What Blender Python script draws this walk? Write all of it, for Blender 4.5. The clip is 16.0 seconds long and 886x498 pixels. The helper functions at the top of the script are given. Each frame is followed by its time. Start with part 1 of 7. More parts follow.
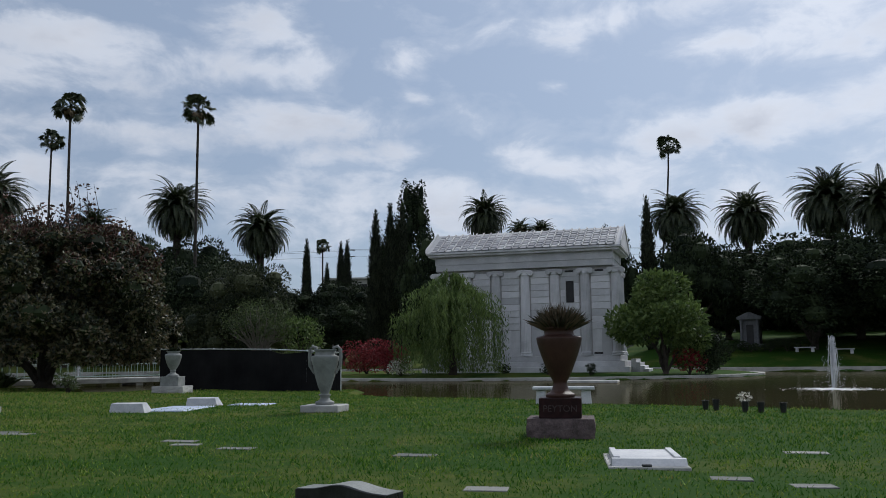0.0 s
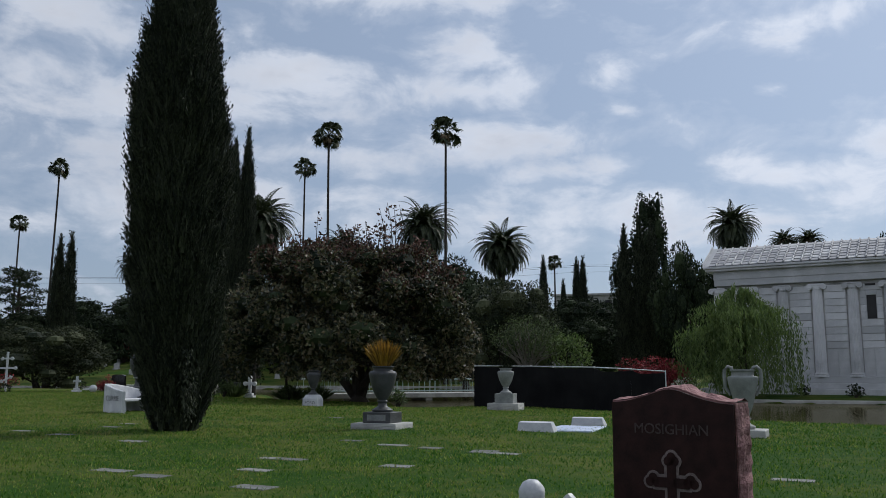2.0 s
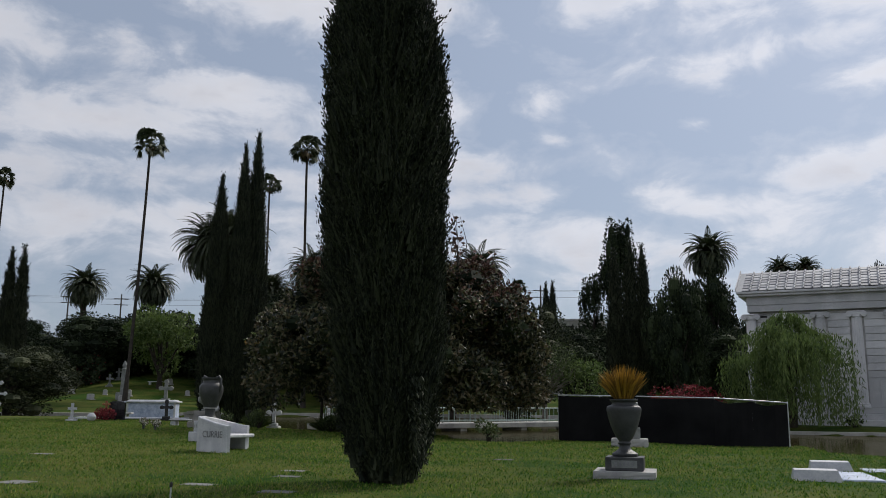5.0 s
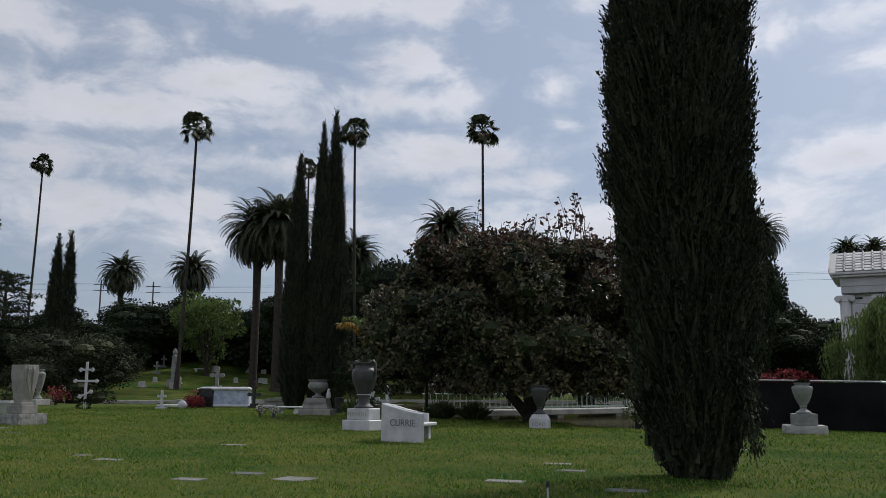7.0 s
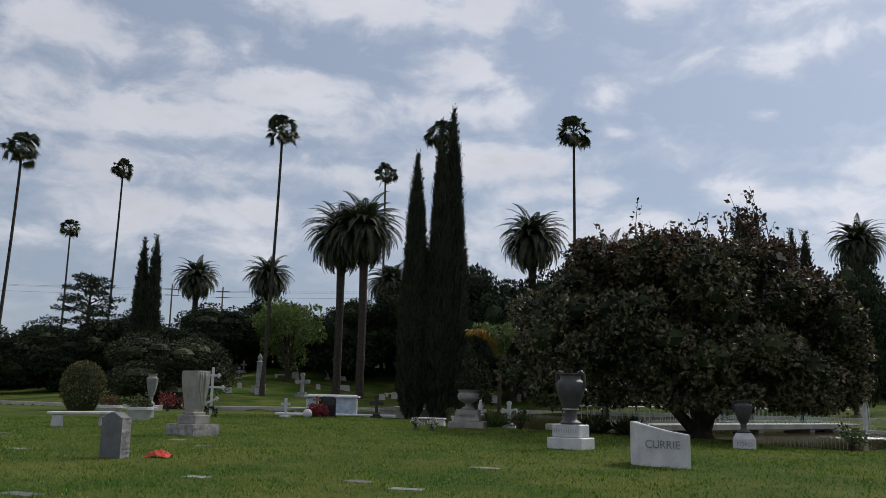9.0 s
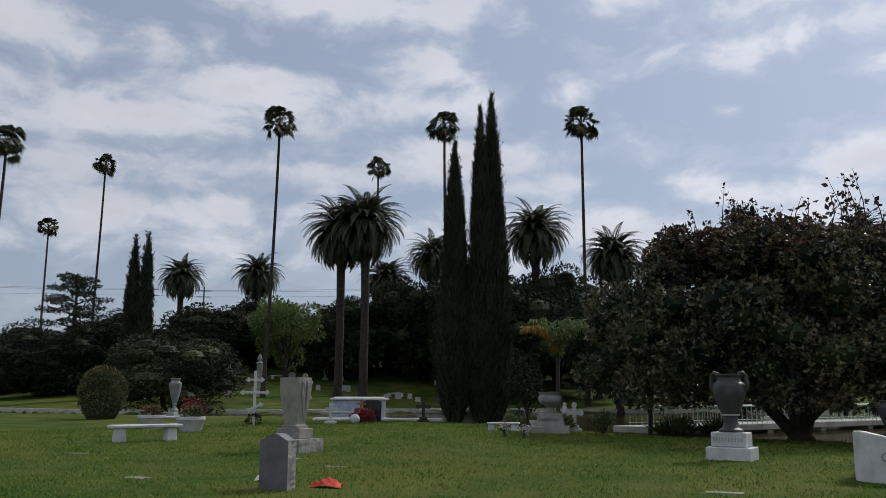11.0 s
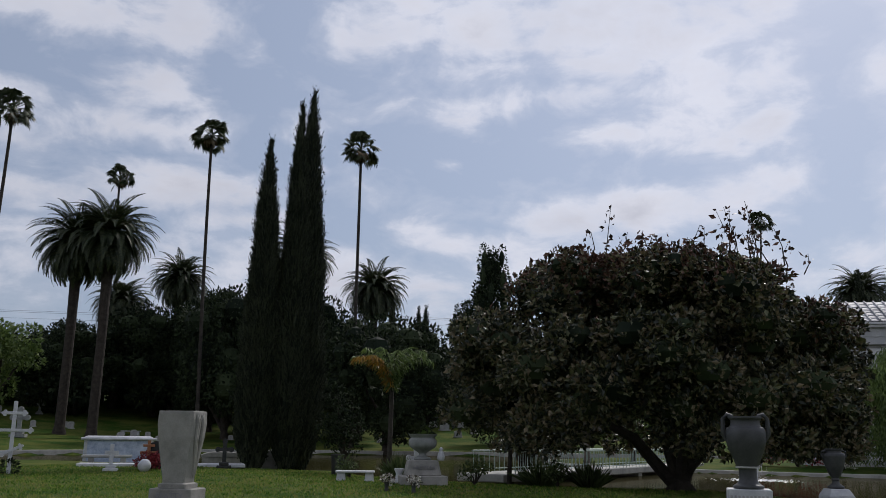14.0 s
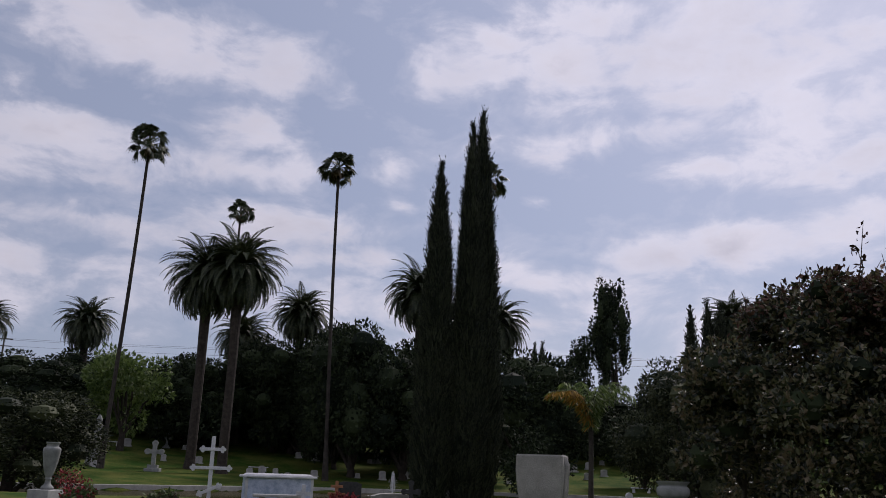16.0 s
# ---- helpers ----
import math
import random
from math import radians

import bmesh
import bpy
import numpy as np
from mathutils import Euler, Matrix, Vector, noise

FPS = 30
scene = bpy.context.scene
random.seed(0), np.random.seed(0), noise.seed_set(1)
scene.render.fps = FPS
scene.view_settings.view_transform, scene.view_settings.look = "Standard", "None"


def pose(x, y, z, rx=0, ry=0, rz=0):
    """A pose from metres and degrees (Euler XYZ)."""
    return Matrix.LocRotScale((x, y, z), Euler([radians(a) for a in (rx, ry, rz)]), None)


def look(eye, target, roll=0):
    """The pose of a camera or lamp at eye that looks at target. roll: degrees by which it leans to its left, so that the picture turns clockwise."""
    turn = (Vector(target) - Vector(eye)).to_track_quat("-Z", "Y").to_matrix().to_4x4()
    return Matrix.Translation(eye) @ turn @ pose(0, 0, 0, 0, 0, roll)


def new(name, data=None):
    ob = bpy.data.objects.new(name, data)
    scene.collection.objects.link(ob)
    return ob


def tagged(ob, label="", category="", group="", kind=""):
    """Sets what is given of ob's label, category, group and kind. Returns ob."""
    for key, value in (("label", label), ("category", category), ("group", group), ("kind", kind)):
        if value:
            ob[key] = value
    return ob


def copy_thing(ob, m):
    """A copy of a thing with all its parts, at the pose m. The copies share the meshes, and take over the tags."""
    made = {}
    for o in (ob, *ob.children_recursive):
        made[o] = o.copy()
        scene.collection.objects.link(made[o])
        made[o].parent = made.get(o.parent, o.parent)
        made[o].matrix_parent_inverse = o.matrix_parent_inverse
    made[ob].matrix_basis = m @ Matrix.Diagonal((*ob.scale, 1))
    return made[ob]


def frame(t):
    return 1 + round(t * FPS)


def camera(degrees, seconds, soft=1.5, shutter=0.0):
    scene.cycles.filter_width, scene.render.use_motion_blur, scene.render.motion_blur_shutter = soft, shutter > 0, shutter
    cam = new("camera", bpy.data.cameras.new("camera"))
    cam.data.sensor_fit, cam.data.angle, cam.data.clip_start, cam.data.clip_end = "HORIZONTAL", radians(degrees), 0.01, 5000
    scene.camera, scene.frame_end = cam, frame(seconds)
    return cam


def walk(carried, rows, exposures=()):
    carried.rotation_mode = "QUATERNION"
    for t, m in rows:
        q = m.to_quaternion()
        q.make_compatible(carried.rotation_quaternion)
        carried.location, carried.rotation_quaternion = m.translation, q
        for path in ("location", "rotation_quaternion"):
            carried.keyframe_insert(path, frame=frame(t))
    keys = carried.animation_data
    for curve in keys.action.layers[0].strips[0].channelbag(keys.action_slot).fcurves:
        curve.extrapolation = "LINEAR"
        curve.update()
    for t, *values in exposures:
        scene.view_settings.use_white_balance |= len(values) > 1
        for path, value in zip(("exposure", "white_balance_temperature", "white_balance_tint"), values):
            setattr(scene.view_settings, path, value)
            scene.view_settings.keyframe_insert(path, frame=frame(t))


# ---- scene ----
cam = camera(54.5, 16.0, soft=0.25)
PATH = [
    (0, (11.95, 4.618, 1.138), (11.348, 6.509, 1.392), -0.6),
    (0.5, (10.784, 4.347, 1.178), (10.045, 6.186, 1.447), -0.5),
    (1, (9.65, 3.926, 1.22), (8.761, 5.695, 1.508), -0.3),
    (1.5, (8.485, 3.575, 1.24), (7.508, 5.294, 1.541), -0.3),
    (2, (7.306, 3.435, 1.227), (6.27, 5.12, 1.52), 0.2),
    (2.5, (6.143, 3.423, 1.262), (5.276, 5.201, 1.558), 0.7),
    (3, (4.938, 3.493, 1.276), (4.197, 5.325, 1.588), 0.6),
    (3.5, (3.617, 3.741, 1.292), (3.031, 5.625, 1.62), 1.4),
    (4, (2.257, 3.926, 1.3), (1.676, 5.808, 1.648), 0.9),
    (4.5, (0.915, 3.959, 1.291), (0.231, 5.807, 1.632), 0.9),
    (5, (-0.462, 3.786, 1.378), (-1.353, 5.542, 1.729), 0.5),
    (5.2, (-1.032, 3.698, 1.4), (-2.029, 5.397, 1.741), 1.0),
    (7.3, (-6.29, 3.25, 1.321), (-7.205, 5.0, 1.64), 0.2),
    (7.5, (-6.815, 3.214, 1.378), (-7.736, 4.958, 1.71), 0.2),
    (8, (-8.091, 3.224, 1.409), (-9.108, 4.91, 1.759), 0.7),
    (8.5, (-9.378, 3.303, 1.389), (-10.413, 4.978, 1.74), 1.1),
    (9, (-10.736, 3.451, 1.416), (-11.755, 5.138, 1.753), 1.1),
    (9.2, (-11.246, 3.47, 1.428), (-12.257, 5.162, 1.769), 0.9),
    (11.5, (-17.070, 4.307, 1.639), (-17.974, 6.060, 1.967), -0.3),
    (12, (-18.250, 4.952, 1.582), (-18.993, 6.777, 1.925), -0.1),
    (12.5, (-19.51, 5.615, 1.609), (-20.103, 7.492, 1.961), -0.1),
    (13, (-20.641, 6.23, 1.637), (-21.082, 8.146, 2.002), -0.0),
    (13.5, (-21.781, 6.9, 1.665), (-22.164, 8.824, 2.055), 0.3),
    (14, (-22.852, 7.571, 1.663), (-23.202, 9.494, 2.086), 0.8),
    (14.5, (-24.025, 8.209, 1.687), (-24.339, 10.136, 2.125), 1.5),
    (15, (-25.204, 8.679, 1.677), (-25.578, 10.588, 2.142), 1.5),
    (15.5, (-26.461, 9.151, 1.702), (-26.945, 11.03, 2.187), 2.0),
    (16, (-27.772, 9.47, 1.732), (-28.317, 11.327, 2.234), 1.9),
]
walk(cam, [(t, look(eye, target, roll)) for t, eye, target, roll in PATH],
     [(0, -0.05, 6100, 8), (2, 0, 6100, 8), (3.5, 0, 6480, 10), (12.5, -0.02, 6400, 10), (13.5, -0.08, 6300, 11), (14.5, -0.15, 6300, 15), (15.5, -0.16, 6380, 20), (16, -0.16, 6380, 21)])


# ---- world, sun, exposure ----
SUN_EL, SUN_AZ = radians(42), radians(74)      # elevation; direction on the plan from +x towards +y
world = bpy.data.worlds.new("sky")
scene.world = world
world.use_nodes = True
wn, wl = world.node_tree.nodes, world.node_tree.links
wn.clear()


def node(nodes, kind, **values):
    n = nodes.new(kind)
    for key, value in values.items():
        n.inputs[key].default_value = value
    return n


def ramp(nodes, stops):
    n = nodes.new("ShaderNodeValToRGB")
    while len(n.color_ramp.elements) < len(stops):
        n.color_ramp.elements.new(0.5)
    for e, (p, c) in zip(n.color_ramp.elements, stops):
        e.position, e.color = p, (*c, 1) if len(c) == 3 else c
    return n


def maths(nodes, links, op, a, b):
    n = nodes.new("ShaderNodeMath")
    n.operation = op
    for i, v in enumerate((a, b)):
        if isinstance(v, (int, float)):
            n.inputs[i].default_value = v
        else:
            links.new(v, n.inputs[i])
    return n.outputs[0]


sky = wn.new("ShaderNodeTexSky")
sky.sky_type, sky.sun_disc = "NISHITA", False
sky.sun_elevation, sky.sun_rotation = SUN_EL, radians(90) - SUN_AZ
sky.air_density, sky.dust_density, sky.ozone_density = 1.0, 1.0, 2.0
wtc = wn.new("ShaderNodeTexCoord")
wsep = wn.new("ShaderNodeSeparateXYZ")
wl.new(wtc.outputs["Generated"], wsep.inputs[0])
wh = maths(wn, wl, "ADD", maths(wn, wl, "MAXIMUM", wsep.outputs[2], 0.0), 0.24)
wcomb = wn.new("ShaderNodeCombineXYZ")
wl.new(maths(wn, wl, "DIVIDE", wsep.outputs[0], wh), wcomb.inputs[0])
wl.new(maths(wn, wl, "DIVIDE", wsep.outputs[1], wh), wcomb.inputs[1])
wcomb.inputs[2].default_value = 3.7
wbig = node(wn, "ShaderNodeTexNoise", Scale=2.6, Detail=9.0, Roughness=0.5, Distortion=0.1)
wl.new(wcomb.outputs[0], wbig.inputs["Vector"])
# banks of cloud seen over the walk: bearing, elevation, half width, half height (degrees), thickness
waz = maths(wn, wl, "MULTIPLY", maths(wn, wl, "ARCTAN2", wsep.outputs[1], wsep.outputs[0]), 57.29578)
wel = maths(wn, wl, "MULTIPLY", maths(wn, wl, "ARCSINE", wsep.outputs[2], 0.0), 57.29578)
wdir = wn.new("ShaderNodeCombineXYZ")
wl.new(waz, wdir.inputs[0])
wl.new(wel, wdir.inputs[1])
wstretch = wn.new("ShaderNodeVectorMath")
wstretch.operation = "MULTIPLY"
wstretch.inputs[1].default_value = (0.55, 1.0, 1.0)
wl.new(wdir.outputs[0], wstretch.inputs[0])
wwarp = node(wn, "ShaderNodeTexNoise", Scale=0.22, Detail=6.0, Roughness=0.6)
wl.new(wstretch.outputs[0], wwarp.inputs["Vector"])
wbend = wn.new("ShaderNodeVectorMath")
wbend.operation = "MULTIPLY_ADD"
wbend.inputs[1].default_value = (4.6, 2.6, 0.0)
wl.new(wwarp.outputs["Color"], wbend.inputs[0])
wl.new(wdir.outputs[0], wbend.inputs[2])
wbanks = 0.0


def cloud(bearing, elevation, wide, tall, thick=1.0):
    """One bank of cloud; its edge is torn by the bent coordinates."""
    global wbanks
    q = wn.new("ShaderNodeVectorMath")
    q.operation = "MULTIPLY_ADD"
    wl.new(wbend.outputs[0], q.inputs[0])
    q.inputs[1].default_value = (1 / wide, 1 / tall, 0)
    q.inputs[2].default_value = (-(bearing + 2.3) / wide, -(elevation + 1.3) / tall, 0)
    r = wn.new("ShaderNodeVectorMath")
    r.operation = "LENGTH"
    wl.new(q.outputs[0], r.inputs[0])
    d = maths(wn, wl, "MULTIPLY", maths(wn, wl, "SUBTRACT", 1.45, r.outputs["Value"]), thick)
    wbanks = maths(wn, wl, "MAXIMUM", d, wbanks)


for bank in ((98.0, 26.5, 9.7, 3.0), (102.1, 28.1, 2.9, 1.6), (95.9, 29.2, 5.9, 2.1), (88.2, 26.9, 9.8, 4.4), (83.1, 21.8, 5.6, 3.1), (93.3, 21.8, 5.6, 1.4, 0.9),
             (88.5, 19.9, 4.6, 1.2, 0.8), (78.2, 27.1, 1.9, 1.6, 0.9), (78.3, 19.5, 3.3, 2.3), (87.0, 14.4, 7.1, 1.4), (80.2, 15.3, 4.0, 1.7), (81.6, 18.2, 3.2, 1.4, 0.8), (99.5, 12.5, 6.0, 1.1)):
    cloud(*bank)
for bank in ((128.0, 26.6, 8.7, 2.5), (122.2, 25.5, 6.2, 1.9), (133.5, 19.4, 5.5, 1.6), (134.8, 21.8, 1.4, 1.3, 0.7), (120.2, 21.4, 3.5, 1.8, 0.8), (120.3, 18.9, 5.3, 1.6), (110.3, 20.0, 1.9, 1.1, 0.8),
             (99.4, 17.9, 1.4, 0.5, 0.5), (109.6, 17.2, 0.9, 0.5, 0.5), (130.5, 14.5, 6.3, 1.5), (133.3, 11.7, 2.2, 1.0), (117.4, 15.5, 7.3, 1.5, 0.9), (113.4, 13.5, 4.6, 1.0, 0.8)):
    cloud(*bank)
for bank in ((147.4, 21.6, 4.4, 2.1), (148.4, 17.7, 4.6, 2.0), (137.9, 21.1, 3.5, 1.1, 0.9), (140.2, 17.0, 11.5, 1.6), (131.5, 19.9, 3.7, 1.1), (145.1, 14.1, 6.8, 1.5, 0.9), (139.7, 11.1, 8.3, 1.4), (147.5, 9.4, 3.8, 1.2, 0.8),
             (105.0, 10.0, 60.0, 2.4, 0.62)):
    cloud(*bank)
wtorn = node(wn, "ShaderNodeTexNoise", Scale=0.30, Detail=11.0, Roughness=0.6, Distortion=0.3)
wl.new(wstretch.outputs[0], wtorn.inputs["Vector"])
wbanks = maths(wn, wl, "ADD", maths(wn, wl, "MULTIPLY", wbanks, 0.62), maths(wn, wl, "MULTIPLY", maths(wn, wl, "SUBTRACT", wtorn.outputs["Fac"], 0.5), 2.3))
# the same broken cloud all round and overhead
wrest = ramp(wn, [(0.41, (0, 0, 0)), (0.48, (0.45, 0.45, 0.45)), (0.57, (1, 1, 1))])
wl.new(wbig.outputs["Fac"], wrest.inputs[0])
wside = maths(wn, wl, "SUBTRACT", maths(wn, wl, "ABSOLUTE", maths(wn, wl, "SUBTRACT", waz, 114.0), 0.0), 40.0)
wover = maths(wn, wl, "SUBTRACT", wel, 31.0)
wout_of = maths(wn, wl, "MULTIPLY", maths(wn, wl, "MAXIMUM", wside, wover), 0.15)
wout_of = maths(wn, wl, "MINIMUM", maths(wn, wl, "MAXIMUM", wout_of, 0.0), 1.0)
wcover = wn.new("ShaderNodeMix")
wl.new(wout_of, wcover.inputs[0])
wl.new(wbanks, wcover.inputs[2])
wl.new(wrest.outputs[0], wcover.inputs[3])
wmask = ramp(wn, [(0.0, (0.06, 0.06, 0.06)), (0.25, (0.22, 0.22, 0.22)), (0.60, (0.80, 0.80, 0.80)), (0.95, (1, 1, 1))])
wl.new(wcover.outputs[0], wmask.inputs[0])
wshade = node(wn, "ShaderNodeTexNoise", Scale=2.6, Detail=5.0, Roughness=0.6)
wl.new(wcomb.outputs[0], wshade.inputs["Vector"])
wcloud = ramp(wn, [(0.25, (0.70, 0.71, 0.765)), (0.75, (0.52, 0.53, 0.585))])      # bright rims, greyer where thick
wl.new(maths(wn, wl, "ADD", maths(wn, wl, "MULTIPLY", wcover.outputs[0], 0.55), maths(wn, wl, "SUBTRACT", wshade.outputs["Fac"], 0.5)), wcloud.inputs[0])
wblue = wn.new("ShaderNodeMix")
wblue.data_type = "RGBA"
wblue.inputs[0].default_value = 0.55
wskl = wn.new("ShaderNodeVectorMath")
wskl.operation = "SCALE"
wskl.inputs["Scale"].default_value = 0.06
wl.new(sky.outputs[0], wskl.inputs[0])
wl.new(wskl.outputs[0], wblue.inputs[6])
wblue.inputs[7].default_value = (0.395, 0.47, 0.605, 1)      # thin high haze over the blue
wmix = wn.new("ShaderNodeMix")
wmix.data_type = "RGBA"
wl.new(wmask.outputs[0], wmix.inputs[0])
wl.new(wblue.outputs[2], wmix.inputs[6])
wl.new(wcloud.outputs[0], wmix.inputs[7])
# clouds are brighter on the sun's side of the sky
wdot = wn.new("ShaderNodeVectorMath")
wdot.operation = "DOT_PRODUCT"
wl.new(wtc.outputs["Generated"], wdot.inputs[0])
wdot.inputs[1].default_value = (math.cos(SUN_EL) * math.cos(SUN_AZ), math.cos(SUN_EL) * math.sin(SUN_AZ), math.sin(SUN_EL))
wglow = maths(wn, wl, "ADD", maths(wn, wl, "MULTIPLY", maths(wn, wl, "POWER", maths(wn, wl, "MAXIMUM", wdot.outputs["Value"], 0.0), 3.0), 0.30), 0.955)
wlit = wn.new("ShaderNodeVectorMath")
wlit.operation = "SCALE"
wl.new(wmix.outputs[2], wlit.inputs[0])
wl.new(wglow, wlit.inputs["Scale"])
wbg = wn.new("ShaderNodeBackground")
wbg.inputs["Strength"].default_value = 1.0
wl.new(wlit.outputs[0], wbg.inputs[0])
wout = wn.new("ShaderNodeOutputWorld")
wl.new(wbg.outputs[0], wout.inputs[0])

sun = new("sun", bpy.data.lights.new("sun", "SUN"))
sun.data.energy, sun.data.angle, sun.data.color = 2.65, radians(9), (1.0, 0.95, 0.87)
sun_way = Vector((math.cos(SUN_EL) * math.cos(SUN_AZ), math.cos(SUN_EL) * math.sin(SUN_AZ), math.sin(SUN_EL)))
sun.matrix_world = look(sun_way * 200, (0, 0, 0))


# ---- materials ----
def surface(name, c1, c2, rough=0.7, scale=3.0, fine=45.0, bump=0.25, metal=0.0, island=0.0, piece=0.0,
            spec=0.4, low=0.38, high=0.62, thin=0.0, speck=None):
    """A mottled surface: two scales of noise between two colours, a fine relief, and shifts from piece to piece."""
    m = bpy.data.materials.new(name)
    m.use_nodes = True
    n, l = m.node_tree.nodes, m.node_tree.links
    b = n["Principled BSDF"]
    tc = n.new("ShaderNodeTexCoord")
    big = node(n, "ShaderNodeTexNoise", Scale=scale, Detail=6.0, Roughness=0.6)
    small = node(n, "ShaderNodeTexNoise", Scale=fine, Detail=3.0, Roughness=0.6)
    l.new(tc.outputs["Object"], big.inputs["Vector"])
    l.new(tc.outputs["Object"], small.inputs["Vector"])
    fac = maths(n, l, "ADD", maths(n, l, "MULTIPLY", big.outputs["Fac"], 0.7), maths(n, l, "MULTIPLY", small.outputs["Fac"], 0.3))
    if island:
        geo = n.new("ShaderNodeNewGeometry")
        fac = maths(n, l, "ADD", fac, maths(n, l, "MULTIPLY", maths(n, l, "SUBTRACT", geo.outputs["Random Per Island"], 0.5), island))
    if piece:
        info = n.new("ShaderNodeObjectInfo")
        fac = maths(n, l, "ADD", fac, maths(n, l, "MULTIPLY", maths(n, l, "SUBTRACT", info.outputs["Random"], 0.5), piece))
    col = ramp(n, [(low, c1), (high, c2)] if speck is None else [(low, c1), (high, c2), (min(high + 0.14, 1.0), speck)])
    l.new(fac, col.inputs[0])
    l.new(col.outputs[0], b.inputs["Base Color"])
    b.inputs["Roughness"].default_value, b.inputs["Metallic"].default_value = rough, metal
    b.inputs["Specular IOR Level"].default_value = spec
    if bump:
        bp = node(n, "ShaderNodeBump", Strength=bump, Distance=0.02)
        l.new(small.outputs["Fac"], bp.inputs["Height"])
        l.new(bp.outputs[0], b.inputs["Normal"])
    if thin:
        tr = n.new("ShaderNodeBsdfTranslucent")
        l.new(col.outputs[0], tr.inputs[0])
        mix = n.new("ShaderNodeMixShader")
        mix.inputs[0].default_value = thin
        l.new(b.outputs[0], mix.inputs[1])
        l.new(tr.outputs[0], mix.inputs[2])
        l.new(mix.outputs[0], n["Material Output"].inputs[0])
    return m


M_LAWN = surface("lawn", (0.022, 0.056, 0.007), (0.085, 0.096, 0.022), 0.95, 0.35, 5.0, 0.8, spec=0.05, low=0.42, high=0.60)
M_BLADE = surface("grass_blades", (0.030, 0.100, 0.009), (0.180, 0.270, 0.034), 0.7, 0.8, 3.2, 0, island=0.55, spec=0.15, thin=0.3, low=0.36, high=0.60, speck=(0.26, 0.235, 0.085))
for _m, _low, _high in ((M_LAWN, -0.08, 0.02), (M_BLADE, -0.11, 0.025)):
    # greener by the fountain with shade put into the darker tone, drier further along
    _n, _l = _m.node_tree.nodes, _m.node_tree.links
    _ramp = next(q for q in _n if q.bl_idname == "ShaderNodeValToRGB")
    _sep = _n.new("ShaderNodeSeparateXYZ")
    _l.new(next(q for q in _n if q.bl_idname == "ShaderNodeTexCoord").outputs["Object"], _sep.inputs[0])
    _dry_shade = node(_n, "ShaderNodeMapRange", **{"From Min": 10.0, "From Max": -14.0, "To Min": _low, "To Max": _high})
    _l.new(_sep.outputs[0], _dry_shade.inputs[0])
    _was = _ramp.inputs[0].links[0].from_socket
    _l.new(maths(_n, _l, "ADD", _was, _dry_shade.outputs[0]), _ramp.inputs[0])
M_MARBLE = surface("weathered_marble", (0.42, 0.425, 0.44), (0.64, 0.64, 0.66), 0.6, 0.7, 20.0, 0.12, piece=0.3)
M_WHITE = surface("white_marble", (0.40, 0.41, 0.44), (0.62, 0.62, 0.63), 0.5, 2.0, 30.0, 0.1)
M_ROOF = surface("marble_roof", (0.27, 0.27, 0.29), (0.52, 0.52, 0.53), 0.65, 1.2, 18.0, 0.15, piece=0.3)
M_STONE = surface("pale_granite", (0.27, 0.27, 0.27), (0.46, 0.45, 0.43), 0.75, 2.0, 70.0, 0.35)
M_ROUGHSTONE = surface("rock_faced_granite", (0.15, 0.15, 0.15), (0.36, 0.355, 0.34), 0.9, 5.0, 22.0, 1.0)
M_TANSTONE = surface("weathered_tan_granite", (0.19, 0.185, 0.17), (0.34, 0.325, 0.30), 0.8, 2.2, 60.0, 0.35)
M_GREYURN = surface("grey_stone", (0.15, 0.16, 0.155), (0.27, 0.28, 0.27), 0.75, 2.5, 50.0, 0.3)
M_FLATSTONE = surface("weathered_flat_marker", (0.10, 0.105, 0.10), (0.20, 0.20, 0.19), 0.8, 2.5, 50.0, 0.3, piece=0.4)
M_DARKURN = surface("dark_granite", (0.030, 0.032, 0.034), (0.070, 0.071, 0.075), 0.5, 3.0, 60.0, 0.25)
M_REDURN = surface("brown_cast_stone", (0.034, 0.016, 0.012), (0.070, 0.034, 0.025), 0.5, 2.5, 50.0, 0.3, spec=0.25)
M_RED = surface("red_granite", (0.012, 0.0045, 0.005), (0.030, 0.011, 0.011), 0.42, 9.0, 140.0, 0.05, spec=0.15)
M_REDROUGH = surface("broken_red_granite", (0.10, 0.04, 0.04), (0.34, 0.18, 0.18), 0.9, 9.0, 35.0, 1.0)
M_BROWNROUGH = surface("rough_brown_granite", (0.06, 0.045, 0.045), (0.16, 0.12, 0.12), 0.9, 6.0, 30.0, 0.9)
M_BLACK = surface("polished_black_granite", (0.012, 0.012, 0.014), (0.035, 0.035, 0.038), 0.2, 8.0, 120.0, 0.03)
M_CLOTH = surface("black_mesh_cloth", (0.006, 0.006, 0.007), (0.014, 0.014, 0.015), 0.9, 0.8, 90.0, 0.2, spec=0.1)
M_PIPE = surface("galvanised_pipe", (0.42, 0.44, 0.45), (0.58, 0.60, 0.60), 0.45, 4.0, 60.0, 0.05, metal=0.5)
M_CONCRETE = surface("concrete_kerb", (0.26, 0.26, 0.24), (0.44, 0.43, 0.40), 0.85, 1.1, 25.0, 0.3)
M_RAIL = surface("pale_green_rail", (0.24, 0.32, 0.29), (0.38, 0.46, 0.42), 0.5, 2.0, 40.0, 0.05)
M_BARK = surface("bark", (0.020, 0.016, 0.013), (0.058, 0.047, 0.038), 0.95, 2.5, 18.0, 0.9)
